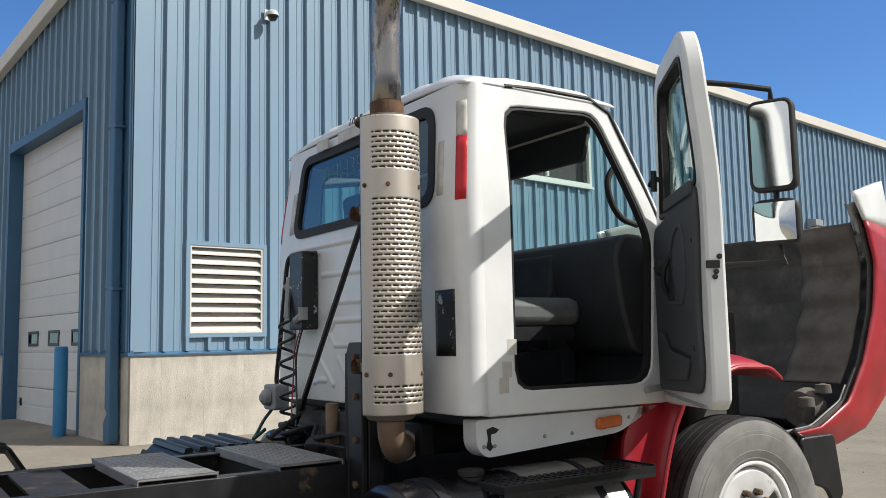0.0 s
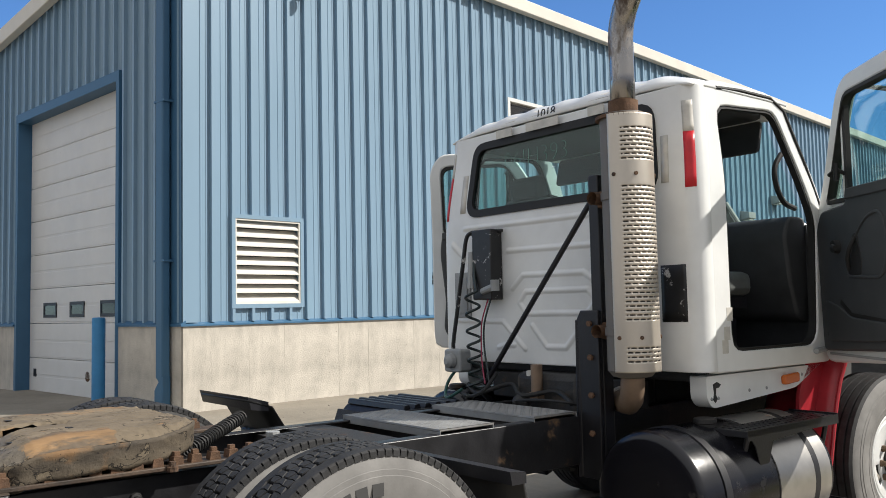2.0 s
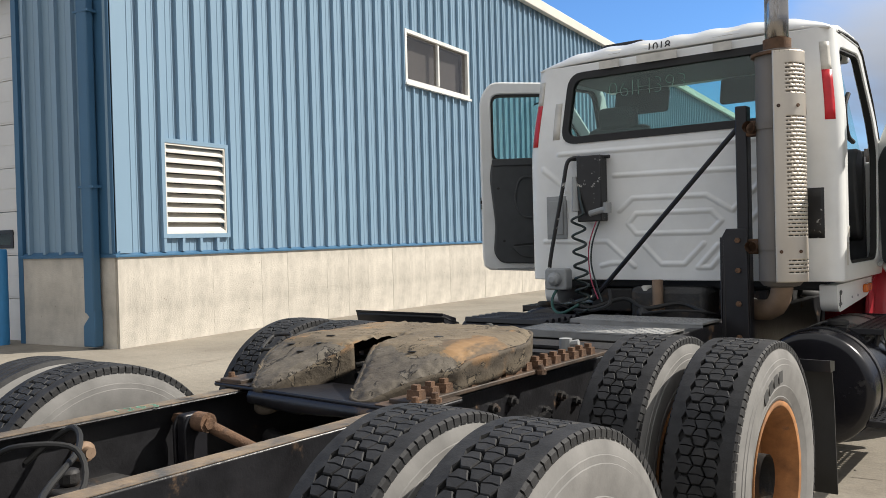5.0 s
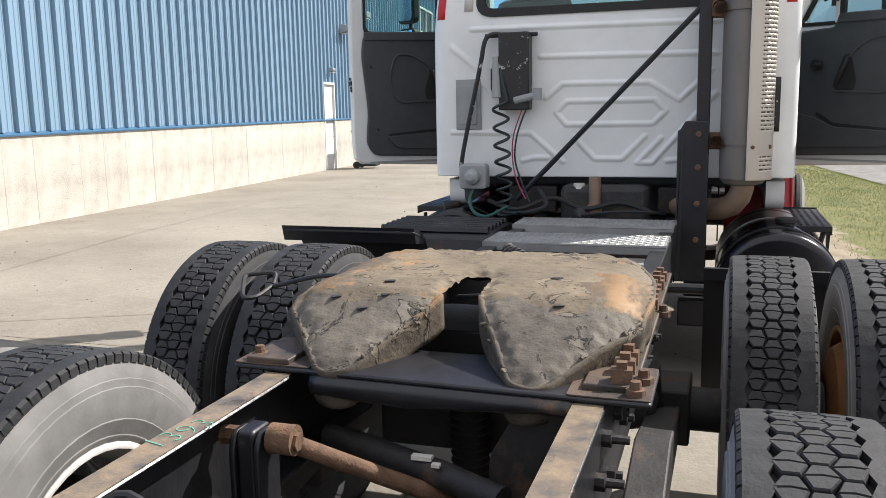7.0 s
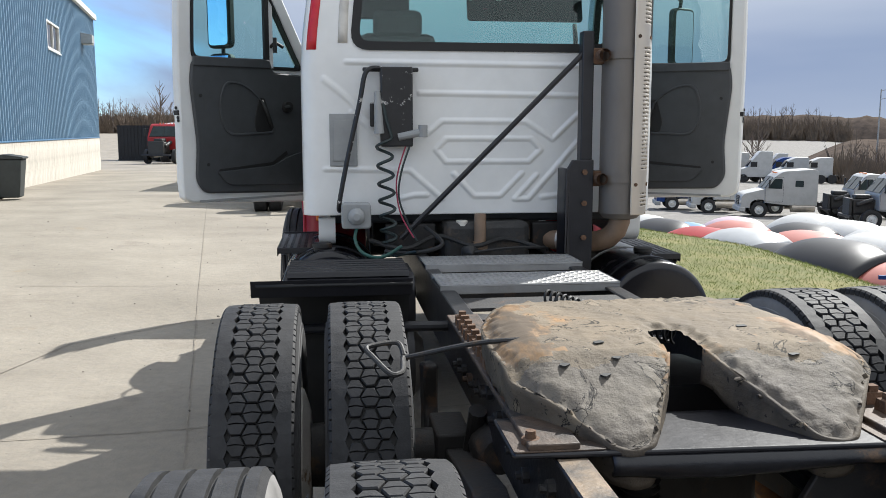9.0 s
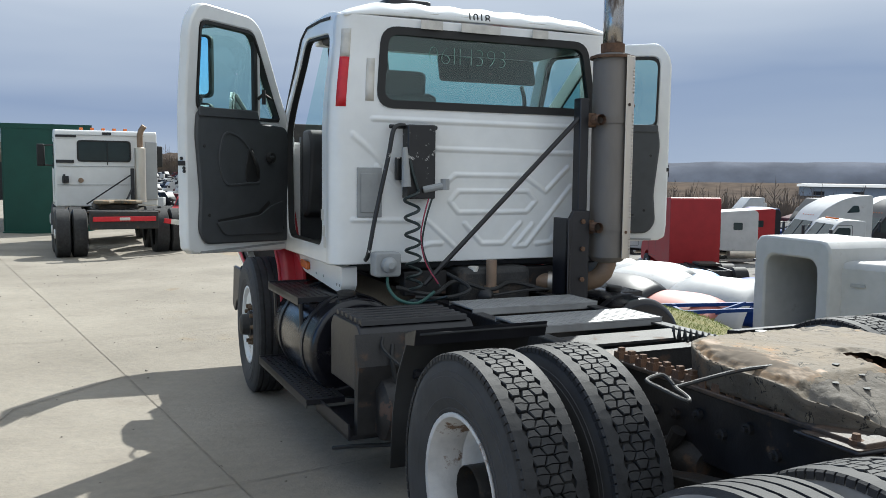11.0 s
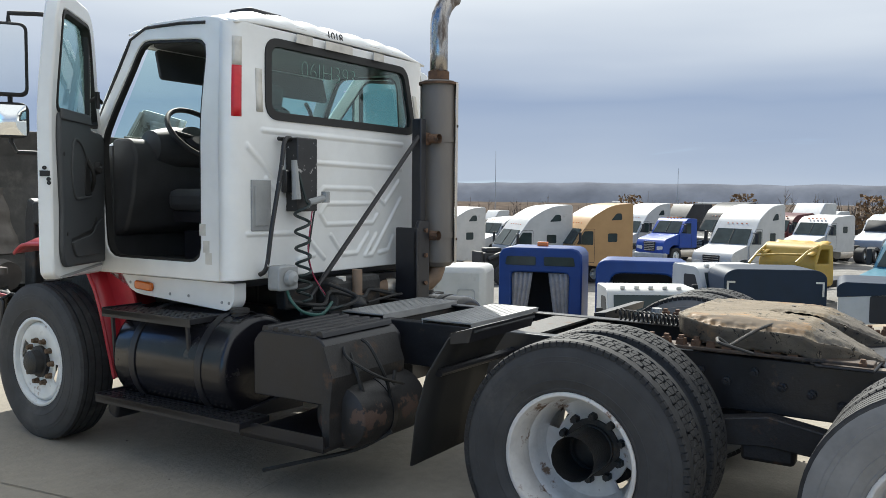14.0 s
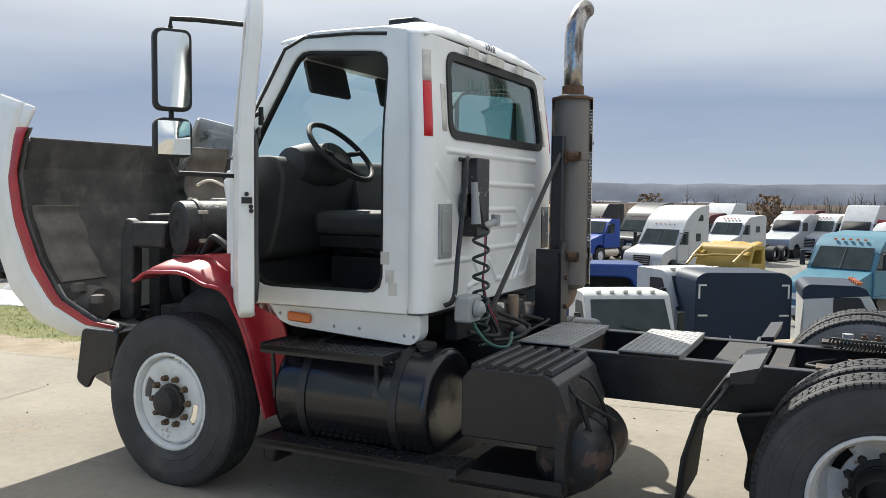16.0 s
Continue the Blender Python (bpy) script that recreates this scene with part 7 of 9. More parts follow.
def build_front():
    for s in (-1, 1):
        pth = rounded([(1.98, 1.24), (1.88, 1.37), (1.52, 1.385), (1.33, 1.26), (1.16, .92), (1.02, .46)], [.001, .08, .12, .12, .12, .001], 4)
        flare = lambda z: 1.12 + .10 * smooth(1.12, 1.30, z)
        f = Mesh().grid(lambda a, k: (s * (.68 + (flare(pth[int(k)][1]) - .68) * a), pth[int(k)][0], pth[int(k)][1] - .08 * a ** 3 * smooth(1.2, 1.34, pth[int(k)][1])), lin(0, 1, 7), range(len(pth)))
        fn = part("fender", f, RED, TR, "faded red front fender section", solid=.012, angle=60)
        part("fender_side", Mesh().prism(rounded([(1.86, 1.38), (1.45, 1.40), (1.26, 1.43), (1.10, 1.14), (.96, .98), (.93, .46), (1.03, .46), (1.17, .92), (1.34, 1.27), (1.52, 1.385)], [.02, .05, .05, .08, .08, .02, .02, .05, .05, .05]), s * .98, s * 1.0, "x"), RED, fn, bevel=.006)
        part("fender_lip", Mesh().tube([(s * flare(z), y, z - .08 * smooth(1.2, 1.34, z)) for y, z in pth], .012, 8), RED, fn)
        part("fender_latch", Mesh().tube([(s * 1.0, 1.30, 1.21), (s * 1.04, 1.22, 1.21), (s * 1.05, 1.08, 1.20)], .018, 8).box(s * 1.0, s * 1.03, 1.10, 1.18, 1.17, 1.24), GREY if s > 0 else BLACK, fn, bevel=.004)
        part("inner_fender", Mesh().grid(lambda a, w: (s * .64, 1.72 + .60 * math.cos(w), .55 + .62 * math.sin(w) * a), lin(.4, 1, 4), lin(.2, math.pi - .2, 12)), ENGINE, fn, solid=.01)
    # bumper
    bp = Mesh()
    prof = [(.52, .0), (.50, .06), (.60, .10), (.78, .10), (.90, .06), (.92, 0)]
    xs = lin(-1.22, 1.22, 25)
    fy = lambda x: 2.78 - .55 * smooth(.78, 1.22, abs(x)) - .18 * (x / 1.22) ** 2
    b = part("bumper", bp.grid(lambda x, i: (x, fy(x) + prof[int(i)][1], prof[int(i)][0]), xs, range(6)), BLACK, TR, "black steel front bumper", solid=.02)
    for s in (-1, 1):
        part("bumper_end", Mesh().prism(rounded([(2.08, .90), (2.40, .90), (2.46, .55), (2.36, .50), (2.30, .60), (2.12, .66)], .04), s * 1.20, s * 1.225, "x"), BLACK, b, bevel=.01)
    # tipped hood: an open shell, its former top to the front
    front = [(3.42, 2.17), (3.50, 1.95), (3.51, 1.68), (3.45, 1.38), (3.31, 1.08), (3.05, .88), (2.72, .80), (2.42, .82)]
    rear = [(2.90, 2.34), (3.03, 2.15), (3.11, 1.90), (3.06, 1.62), (2.91, 1.30), (2.72, 1.06), (2.42, .93), (2.14, .91)]

    def along(tab, s):
        k = min(int(s * 7), 6)
        w = s * 7 - k
        return [tab[k][i] * (1 - w) + tab[k + 1][i] * w for i in (0, 1)]

    def shell(s, w, inset=0.0):
        a, b = along(front, s), along(rear, s)
        ramp = lambda a, z: max(0.0, min(1.0, (abs(w) - a) / (z - a)))
        q = ramp(.79, 1.0)
        peak = .30 * ramp(.62, .79) * (1 - smooth(0, .28, s)) * (1 - q)
        x = math.copysign(1.05 * min(1, abs(w) / .80) ** .85 + .08 * smooth(.78, 1, abs(w)), w) if w else 0
        y, z = a[0] * (1 - q) + b[0] * q, a[1] * (1 - q) + b[1] * q + peak
        ripple = .014 * math.sin(s * 95) * smooth(.55, .7, abs(w)) * (1 - smooth(.86, .94, abs(w))) * (inset > 0)
        return (x * (1 - inset) - math.copysign(ripple, w), y - inset * 1.0 - ripple, z + inset * .3 * (s > .6))

    def sheet(w0, w1, inset, n=20):
        return Mesh().grid(lambda s, w: shell(s, w, inset), lin(0, 1, 30 if not inset else 120), lin(w0, w1, n))
    hood = part("hood", sheet(-.955, .74, 0, 40), WHITE, TR, "tipped hood shell, white outside and dusty dark inside", solid=.014, angle=60)
    part("hood_side", Mesh().grid(lambda s, w: shell(s, w, 0), lin(.10, 1, 27), lin(-1.0, -.955, 5)), RED, hood, "red edge of the hood side", solid=.014, angle=60)
    part("hood_corner", Mesh().grid(lambda s, w: shell(s, w, 0), lin(0, .10, 5), lin(-1.0, -.955, 5)), WHITE, hood, "white upper corner of the hood", solid=.014, angle=60)
    for w0, w1 in ((-.97, -.60), (.60, .97)):
        part("corner_lining", Mesh().grid(lambda s, w: shell(s, w, .020), lin(.004, .16, 8), lin(w0, w1, 16)), RIMDUST, hood, "pale dusty inside of the hood corner", solid=.006, angle=60)
    part("hood_side", Mesh().grid(lambda s, w: shell(s, w, 0), lin(.13, 1, 26), lin(.74, 1.0, 12)), RED, hood, "red hood side", solid=.014, angle=60)
    part("hood_corner", Mesh().grid(lambda s, w: shell(s, w, 0), lin(0, .13, 6), lin(.74, 1.0, 12)), WHITE, hood, "white upper corner of the hood", solid=.014, angle=60)
    part("hood_lining", Mesh().grid(lambda s, w: shell(s, w, .030), lin(0, 1, 120), lin(-.99, .99, 60), lambda s, w: not (abs(w) > .60 and s < .15)), HOOD_IN, hood, "dusty dark hood underside", solid=.010, angle=60)
    part("hood_rim", Mesh().tube([shell(.012, w, .012) for w in lin(-.78, .78, 30)], .020, 8), RIMDUST, hood, "pale dusty rolled hood edge")
    part("torn_edge", Mesh().grid(lambda s, w: (lambda p: (p[0], p[1] - .012 + .02 * noise.noise(Vector((s * 60, w * 9, 3))), p[2] + .02 * noise.noise(Vector((s * 90, w * 30, 8)))))(shell(s, w, .040)), lin(.05, .17, 14), lin(.84, 1.0, 10)), RIMDUST, hood, "torn dusty fibreglass at the hood corner", solid=.010)
    for s in (-1, 1):
        # pale flange behind the lip, ribbed wheel arch liner and pale floor of the shell
        part("flange", Mesh().grid(lambda u, w: shell(u, s * w, .036), lin(.10, .86, 40), lin(.90, .985, 5)), LINER, hood, "dusty inner flange", solid=.008, angle=60)
        def arch(a, u):
            y, z = along(rear, u)
            return (s * (1.02 - .44 * a), y + .03 + .05 * a + .014 * math.sin(u * 62) * smooth(0, .12, a), z)
        part("arch_liner", Mesh().grid(arch, lin(0, 1, 12), lin(.13 if s > 0 else .40, .66, 90)), LINER, hood, "ribbed dusty wheel arch liner", solid=.012, angle=60)
        part("shell_floor", Mesh().grid(lambda u, w: shell(u, s * w, .044), lin(.66, 1.0, 14), lin(.42, .985, 16)), RIMDUST, hood, "pale dusty floor of the hood shell", solid=.008, angle=60)
        part("headlamp_back", Mesh().at(pose(s * .86, 2.62, 1.0)).lathe([(0, .001), (0, .11), (.10, .13), (.12, .001)], 18, "y"), LINER, hood)
        for yy, zz in ((2.52, 1.03), (2.70, 1.10)):
            part("hood_bump", Mesh().at(pose(s * .98, yy, zz)).lathe([(0, .05), (.05, .045), (.06, .001)], 14, "z"), LINER, hood)
    # engine bay
    eng = part("engine", Mesh().box(-.30, .30, 1.40, 2.35, .80, 1.45).box(-.22, .22, 1.45, 2.30, 1.45, 1.66).box(-.36, -.28, 1.55, 2.15, 1.25, 1.42).tube([(.36, 1.5, 1.35), (.36, 2.2, 1.35)], .07, 12).at(pose(0, 2.36, 1.1)).lathe([(0, .22), (.05, .22), (.05, .001)], 24, "y"), ENGINE, TR, "oily dark engine block", bevel=.03)
    part("valve_cover", Mesh().box(-.19, .19, 1.48, 2.26, 1.66, 1.74), ENGINE, eng, bevel=.03)
    part("radiator", Mesh().box(-.46, .46, 2.48, 2.58, .72, 1.62), ENGINE, TR, "dusty dark radiator", bevel=.015)
    part("radiator_shroud", Mesh().at(pose(0, 2.44, 1.16)).lathe([(0, .40), (-.10, .38), (-.10, .36), (0, .36)], 30, "y", closed=True), ENGINE, TR)
    ac = part("air_cleaner", Mesh().at(pose(-.53, 1.86, 1.545, 0, 0, -25)).lathe([(-.285, .001), (-.285, .045), (-.293, .05), (-.293, .115), (-.300, .12), (-.300, .150), (-.285, .178), (-.20, .180), (-.195, .190), (-.17, .190), (-.168, .180), (.26, .180), (.30, .12), (.30, .001)], 40, "x"), ENGINE, TR, "large grey round air cleaner")
    for k in range(6):
        a = radians(25 + 60 * k)
        part("cover_latch", Mesh().at(pose(-.53, 1.86, 1.545, 0, 0, -25)).box(-.215, -.150, .188 * math.cos(a) - .012, .188 * math.cos(a) + .012, .188 * math.sin(a) - .012, .188 * math.sin(a) + .012), STEEL, ac, angle=0)
    part("air_box", Mesh().box(-.80, -.58, 2.10, 2.40, 1.40, 1.575), ENGINE, TR, "dark air box behind the radiator", bevel=.02)
    part("support_strap", Mesh().hose([(-.66, 1.60, 1.70), (-.74, 1.55, 1.78), (-.76, 1.72, 1.86), (-.72, 1.88, 1.83)], .010, 6), STEEL, TR)
    part("wiring_loom", Mesh().hose([(-.95, 1.40, 1.42), (-.93, 1.55, 1.50), (-.86, 1.66, 1.46), (-.84, 1.76, 1.34)], .022, 8), RUBBER, TR, "taped wiring loom on the fender")
    part("intake_pipe", Mesh().hose([(-.30, 1.92, 1.60), (-.08, 1.80, 1.78), (.15, 1.78, 1.76), (.28, 1.85, 1.60)], .07, 14), ENGINE, ac)
    part("intake_duct", Mesh().prism(rounded([(2.40, .90), (2.52, .90), (2.50, 1.46), (2.46, 1.61), (2.38, 1.57)], .04), -.80, -.70, "x"), ENGINE, TR, bevel=.02)
    part("radiator_hose", Mesh().hose([(-.2, 2.45, 1.50), (-.3, 2.3, 1.6), (-.2, 2.1, 1.58)], .04, 12), RUBBER, TR)
    part("radiator_hose", Mesh().hose([(.3, 2.45, .95), (.38, 2.2, .9), (.3, 1.9, .95)], .04, 12), RUBBER, TR)
    part("radiator_hose", Mesh().hose([(-.50, 1.35, 1.75), (-.62, 1.6, 1.5), (-.70, 1.9, 1.30), (-.55, 2.2, 1.2)], .02, 8), RUBBER, TR)
    part("radiator_hose", Mesh().hose([(.5, 1.4, 1.6), (.62, 1.7, 1.45), (.55, 2.2, 1.35)], .02, 8), RUBBER, TR)
    part("air_duct", Mesh().prism(rounded([(1.72, .92), (2.02, .92), (2.06, 1.40), (1.96, 1.56), (1.76, 1.54), (1.70, 1.30)], .06), .60, .80, "x"), HOOD_IN, TR, "dusty moulded air duct", bevel=.03)
    part("steering_box", Mesh().box(-.58, -.42, 2.05, 2.35, .68, .98).tube([(-.5, 2.1, .98), (-.48, 1.4, 1.3)], .022, 8), ENGINE, TR, bevel=.02)
    part("front_axle", Mesh().tube([(-.95, 1.72, .50), (-.6, 1.72, .42), (.6, 1.72, .42), (.95, 1.72, .50)], .06, 10), BLACK_RUST, TR)
    part("transmission", Mesh().box(-.26, .26, -.10, .62, .62, 1.10).box(-.22, .22, .62, 1.40, .70, 1.15).at(pose(-.12, -.13, .93)).lathe([(0, .001), (0, .055), (-.1, .05), (-.12, .001)], 14, "y"), ENGINE, TR, "oily transmission under the cab", bevel=.04)
    part("cab_mount", Mesh().tube([(-.05, -.12, .98), (-.05, -.12, 1.15)], .035, 12).box(-.09, -.01, -.15, -.09, .94, .985), PIPE, TR)
    for x0 in (-.60, .30):
        part("cab_mount", Mesh().box(x0, x0 + .30, .02, .10, .92, 1.08), BLACK_RUST, TR, bevel=.01)
    part("filter_can", Mesh().at(pose(-.15, -.06, 1.075)).lathe([(0, .036), (.028, .036), (.032, .03), (.032, .001)], 16, "z"), REFL_WHITE, TR)
    part("rubber_hose", Mesh().hose([(-.7, -.1, 1.0), (-.5, -.2, .96), (-.3, -.1, 1.02), (-.1, -.2, .97), (.1, -.12, 1.0), (.3, -.2, .95)], .014, 8), RUBBER, TR, "black hose behind the cab")
    part("rubber_hose", Mesh().hose([(-.62, -.22, .95), (-.45, -.3, .95), (-.3, -.32, 1.0), (-.38, -.15, 1.08)], .012, 8), RUBBER, TR, "black hose behind the cab")
    part("rubber_hose", Mesh().hose([(-.1, -.25, .94), (.1, -.28, .965), (.3, -.24, .96), (.36, -.12, .93)], .009, 6), RUBBER, TR, "black hose behind the cab")


build_front()


# ---- the lot beside and beyond ----
PAINTS = {
    # white kept low: the shade on the lot trucks' sides is in this colour
    "white": paint("white_truck_paint", (0.43, 0.43, 0.42), 0.45, var=0.10, scale=2, coat=0.0, spec=0.3, dirt=(0.30, 0.28, 0.25), dirt_at=0.58, dirt_soft=0.2, dirt_scale=2),
    "gold": paint("gold_truck_paint", (0.37, 0.225, 0.10), 0.4, var=0.08, scale=2, coat=0.0, spec=0.3),
    "blue": paint("blue_truck_paint", (0.008, 0.036, 0.16), 0.4, var=0.12, scale=2, coat=0.0, spec=0.3),
    "royal": paint("royal_blue_paint", (0.018, 0.055, 0.27), 0.4, var=0.12, scale=2, coat=0.0, spec=0.3),
    "navy": paint("navy_truck_paint", (0.006, 0.016, 0.036), 0.45, var=0.15, scale=2, coat=0.0, spec=0.3),
    "maroon": paint("maroon_truck_paint", (0.075, 0.012, 0.015), 0.45, var=0.12, scale=2, coat=0.0, spec=0.3),
    "teal": paint("teal_truck_paint", (0.060, 0.165, 0.220), 0.45, var=0.1, scale=2, coat=0.0, spec=0.3),
    "yellow": paint("yellow_truck_paint", (0.38, 0.235, 0.03), 0.5, var=0.12, scale=3, dirt=(0.2, 0.13, 0.06), dirt_at=0.62),
    "red": paint("red_truck_paint", (0.30, 0.022, 0.025), 0.45, var=0.12, scale=2, coat=0.0, spec=0.3),
    "black": paint("black_truck_paint", (0.015, 0.016, 0.02), 0.4, var=0.2, scale=2, coat=0.0, spec=0.3),
    # lighter copy of that white, for the tractor that stands brighter lit
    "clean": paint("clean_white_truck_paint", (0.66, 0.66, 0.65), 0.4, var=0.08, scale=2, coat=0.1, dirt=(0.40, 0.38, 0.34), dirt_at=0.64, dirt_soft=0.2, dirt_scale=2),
    "silver": paint("silver_truck_paint", (0.36, 0.37, 0.38), 0.4, metal=0.3, var=0.1, scale=2),
    "green": paint("green_truck_paint", (0.010, 0.055, 0.042), 0.4, var=0.12, scale=2, coat=0.0, spec=0.3),
    "skyblue": paint("light_blue_paint", (0.12, 0.24, 0.46), 0.45, var=0.1, scale=2),
    "salmon": paint("faded_red_paint", (0.36, 0.11, 0.085), 0.5, var=0.12, scale=2),
    "pink": paint("faded_pink_paint", (0.42, 0.33, 0.38), 0.5, var=0.1, scale=2),
}
SMALL_TYRE = Mesh().lathe([(-.13, .28), (-.145, .34), (-.145, .43), (-.12, .50), (.12, .50), (.145, .43), (.145, .34), (.13, .28)], 24, "x")
CURTAIN = paint("grey_curtain", (0.22, 0.22, 0.23), 0.8, var=0.2, scale=6)
TRUCK_GLASS = paint("dark_truck_glass", (0.024, 0.036, 0.038), 0.15, var=0.3, scale=1.5, coat=0.0, spec=0.22)
# near-black for openings and far windows: the shade inside is in the colour
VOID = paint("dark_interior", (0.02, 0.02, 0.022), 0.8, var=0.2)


def facing(x, y, z, dx, dy):
    """A pose at a place whose +y looks along (dx, dy)."""
    return pose(x, y, z, 0, 0, math.degrees(math.atan2(-dx, dy)))


def lot_wheel(t, x, y, rim, w=1.0):
    wh = part("wheel", Mesh().at(pose(x, y, .5) @ Matrix.Diagonal((w, 1, 1, 1))).lathe([(-.13, .28), (-.145, .34), (-.145, .43), (-.12, .50), (.12, .50), (.145, .43), (.145, .34), (.13, .28)], 24, "x"), TYRE, t)
    s = 1 if x > 0 else -1
    part("rim", Mesh().at(pose(x, y, .5)).lathe([(s * .10, .29), (s * .11, .25), (s * .06, .22), (s * .08, .12), (s * .16, .09), (s * .16, .001)], 20, "x"), rim, wh)


def semi(colour, label, m, roof="high", bare=False, rear_axles=2, group="tractors parked in the lot", hood_len=1.45, door_text="", duals=False):
    """A parked conventional tractor: nose at y = 0 looking along +y, wheels on z = 0."""
    p = PAINTS[colour]
    t = thing("parked_truck", label, "truck", m, group)
    h = hood_len
    cab_back = -h - (1.55 if roof == "day" else 3.1)
    top = {"day": 2.75, "mid": 3.05, "high": 3.75}[roof]
    # hood and bumper
    if not bare:
        hood = part("hood", Mesh().prism(rounded([(0, .62), (-.02, 1.25), (-.18, 1.50), (-h, 1.82), (-h, .95), (-1.62, .62), (-1.60, .95), (-1.35, 1.15), (-.85, 1.15), (-.58, .95), (-.56, .62)], [.03, .08, .10, .03, .03, .02, .1, .12, .12, .1, .02], 3), -1.06, 1.06, "x"), p, t, bevel=.10)
        part("grille", Mesh().prism(rounded([(-.40, .78), (.40, .78), (.46, 1.36), (-.46, 1.36)], .06), -.02, .03, "y"), BLACK, hood, bevel=.01)
        for i in range(5):
            part("grille_bar", Mesh().box(-.40, .40, .028, .042, .84 + i * .105, .865 + i * .105), STEEL, hood, angle=0)
        for s in (-1, 1):
            part("headlight", Mesh().prism(rounded([(s * .58, .86), (s * 1.0, .92), (s * 1.0, 1.10), (s * .58, 1.08)], .04), -.03, .025, "y"), REFL_WHITE, hood, bevel=.01)
        part("bumper", Mesh().box(-1.16, 1.16, -.28, .12, .36, .68), p if colour == "white" else GREY, t, bevel=.07)
    else:
        part("engine", Mesh().box(-.45, .45, -1.45, -.35, .75, 1.50).box(-.30, .30, -1.3, -.5, 1.5, 1.72).tube([(-.5, -.5, 1.2), (-.6, -1.3, 1.5)], .12, 10).tube([(.5, -.4, 1.1), (.62, -1.2, 1.35)], .10, 10), ENGINE, t, bevel=.06)
        part("radiator", Mesh().box(-.55, .55, -.28, -.14, .65, 1.55), ENGINE, t, bevel=.02)
        part("bumper_bar", Mesh().box(-1.0, 1.0, -.2, -.05, .55, .68), BLACK, t, bevel=.02)
    # cab body
    if roof == "day":
        prof = [(-h + .05, .95), (-h + .05, 1.80), (-h - .50, 2.62), (-h - .75, top), (cab_back, top - .03), (cab_back, .95)]
        rad = [.03, .05, .12, .15, .10, .05]
    elif roof == "mid":
        prof = [(-h + .05, .95), (-h + .05, 1.80), (-h - .55, 2.60), (-h - 1.0, 2.92), (cab_back + .2, top), (cab_back, top - .15), (cab_back, .80), (-h - 1.4, .80)]
        rad = [.03, .05, .15, .3, .2, .1, .05, .03]
    else:
        prof = [(-h + .05, .95), (-h + .05, 1.80), (-h - .55, 2.62), (-h - .9, 3.10), (-h - 1.9, 3.66), (cab_back + .1, top), (cab_back, top - .08), (cab_back, .80), (-h - 1.4, .80)]
        rad = [.03, .05, .12, .35, .5, .1, .05, .05, .03]
    cab = part("cab", Mesh().prism(rounded(prof, rad, 4), -1.12, 1.12, "x"), p, t, bevel=.10)
    part("windscreen", Mesh().add([(-.98, -h + .045, 1.86), (.98, -h + .045, 1.86), (.90, -h - .475, 2.56), (-.90, -h - .475, 2.56)], [(0, 1, 2, 3)]).at(pose(0, .012, .01)), TRUCK_GLASS, cab, solid=.02, angle=0)
    part("windscreen_pillar", Mesh().tube([(0, -h + .062, 1.86), (0, -h - .46, 2.57)], .014, 6), RUBBER, cab)
    for s in (-1, 1):
        part("door_window", Mesh().prism(rounded([(-h - .12, 1.86), (-h - .98, 1.82), (-h - .98, 2.46), (-h - .52, 2.46)], .07), s * 1.118, s * 1.128, "x"), TRUCK_GLASS, cab, angle=0)
        part("door_seam", Mesh().ring(rounded([(-h + .02, 1.0), (-h - 1.06, 1.0), (-h - 1.06, 2.56), (-h - .5, 2.56), (-h + .02, 1.85)], .06), rounded([(-h + .005, 1.02), (-h - 1.045, 1.02), (-h - 1.045, 2.545), (-h - .505, 2.545), (-h + .005, 1.85)], .06), s * 1.117, s * 1.123, "x"), BLACK, cab, angle=0)
        part("mirror", Mesh().box(s * 1.28, s * 1.46, -h - .20, -h - .12, 1.88, 2.42), RUBBER, cab, bevel=.03)
        part("mirror_arm", Mesh().tube([(s * 1.10, -h - .2, 2.40), (s * 1.36, -h - .16, 2.38)], .018, 6).tube([(s * 1.10, -h - .2, 1.9), (s * 1.36, -h - .16, 1.92)], .018, 6), RUBBER, cab)
        if roof != "day":
            part("sleeper_window", Mesh().prism(rounded([(-h - 1.75, 1.95), (-h - 2.25, 1.95), (-h - 2.25, 2.35), (-h - 1.75, 2.35)], .07), s * 1.118, s * 1.126, "x"), TRUCK_GLASS, cab, angle=0)
            if roof == "high":
                part("roof_window", Mesh().prism(rounded([(-h - 1.9, 2.95), (-h - 2.5, 2.98), (-h - 2.45, 3.28), (-h - 2.2, 3.28)], .08), s * 1.118, s * 1.126, "x"), TRUCK_GLASS, cab, angle=0)
        part("fuel_tank", Mesh().at(pose(s * .86, 0, .66)).lathe([(cab_back + 1.5, .001), (cab_back + 1.5, .28), (cab_back + .1, .28), (cab_back + .1, .001)], 20, "y"), STEEL, t)
        lot_wheel(t, s * 1.0, -1.1, RIM)
    for k in range(5):
        part("roof_lamp", Mesh().box(-.5 + k * .25 - .04, -.5 + k * .25 + .04, -h - .78, -h - .68, top if roof == "day" else 2.78, (top if roof == "day" else 2.78) + .06), AMBER, cab, angle=0, bevel=.01)
    ya = [cab_back - 1.15 - 1.3 * i for i in range(rear_axles)]
    end = ya[-1] - .8
    part("frame", Mesh().box(-.43, -.35, end, -.4, .68, .94).box(.35, .43, end, -.4, .68, .94).box(-.42, .42, end, end + .1, .7, .92).box(-.42, .42, cab_back - .5, cab_back - .4, .7, .92), BLACK, t, angle=0)
    for y in ya:
        for s in (-1, 1):
            if duals:
                lot_wheel(t, s * .80, y, HUB)
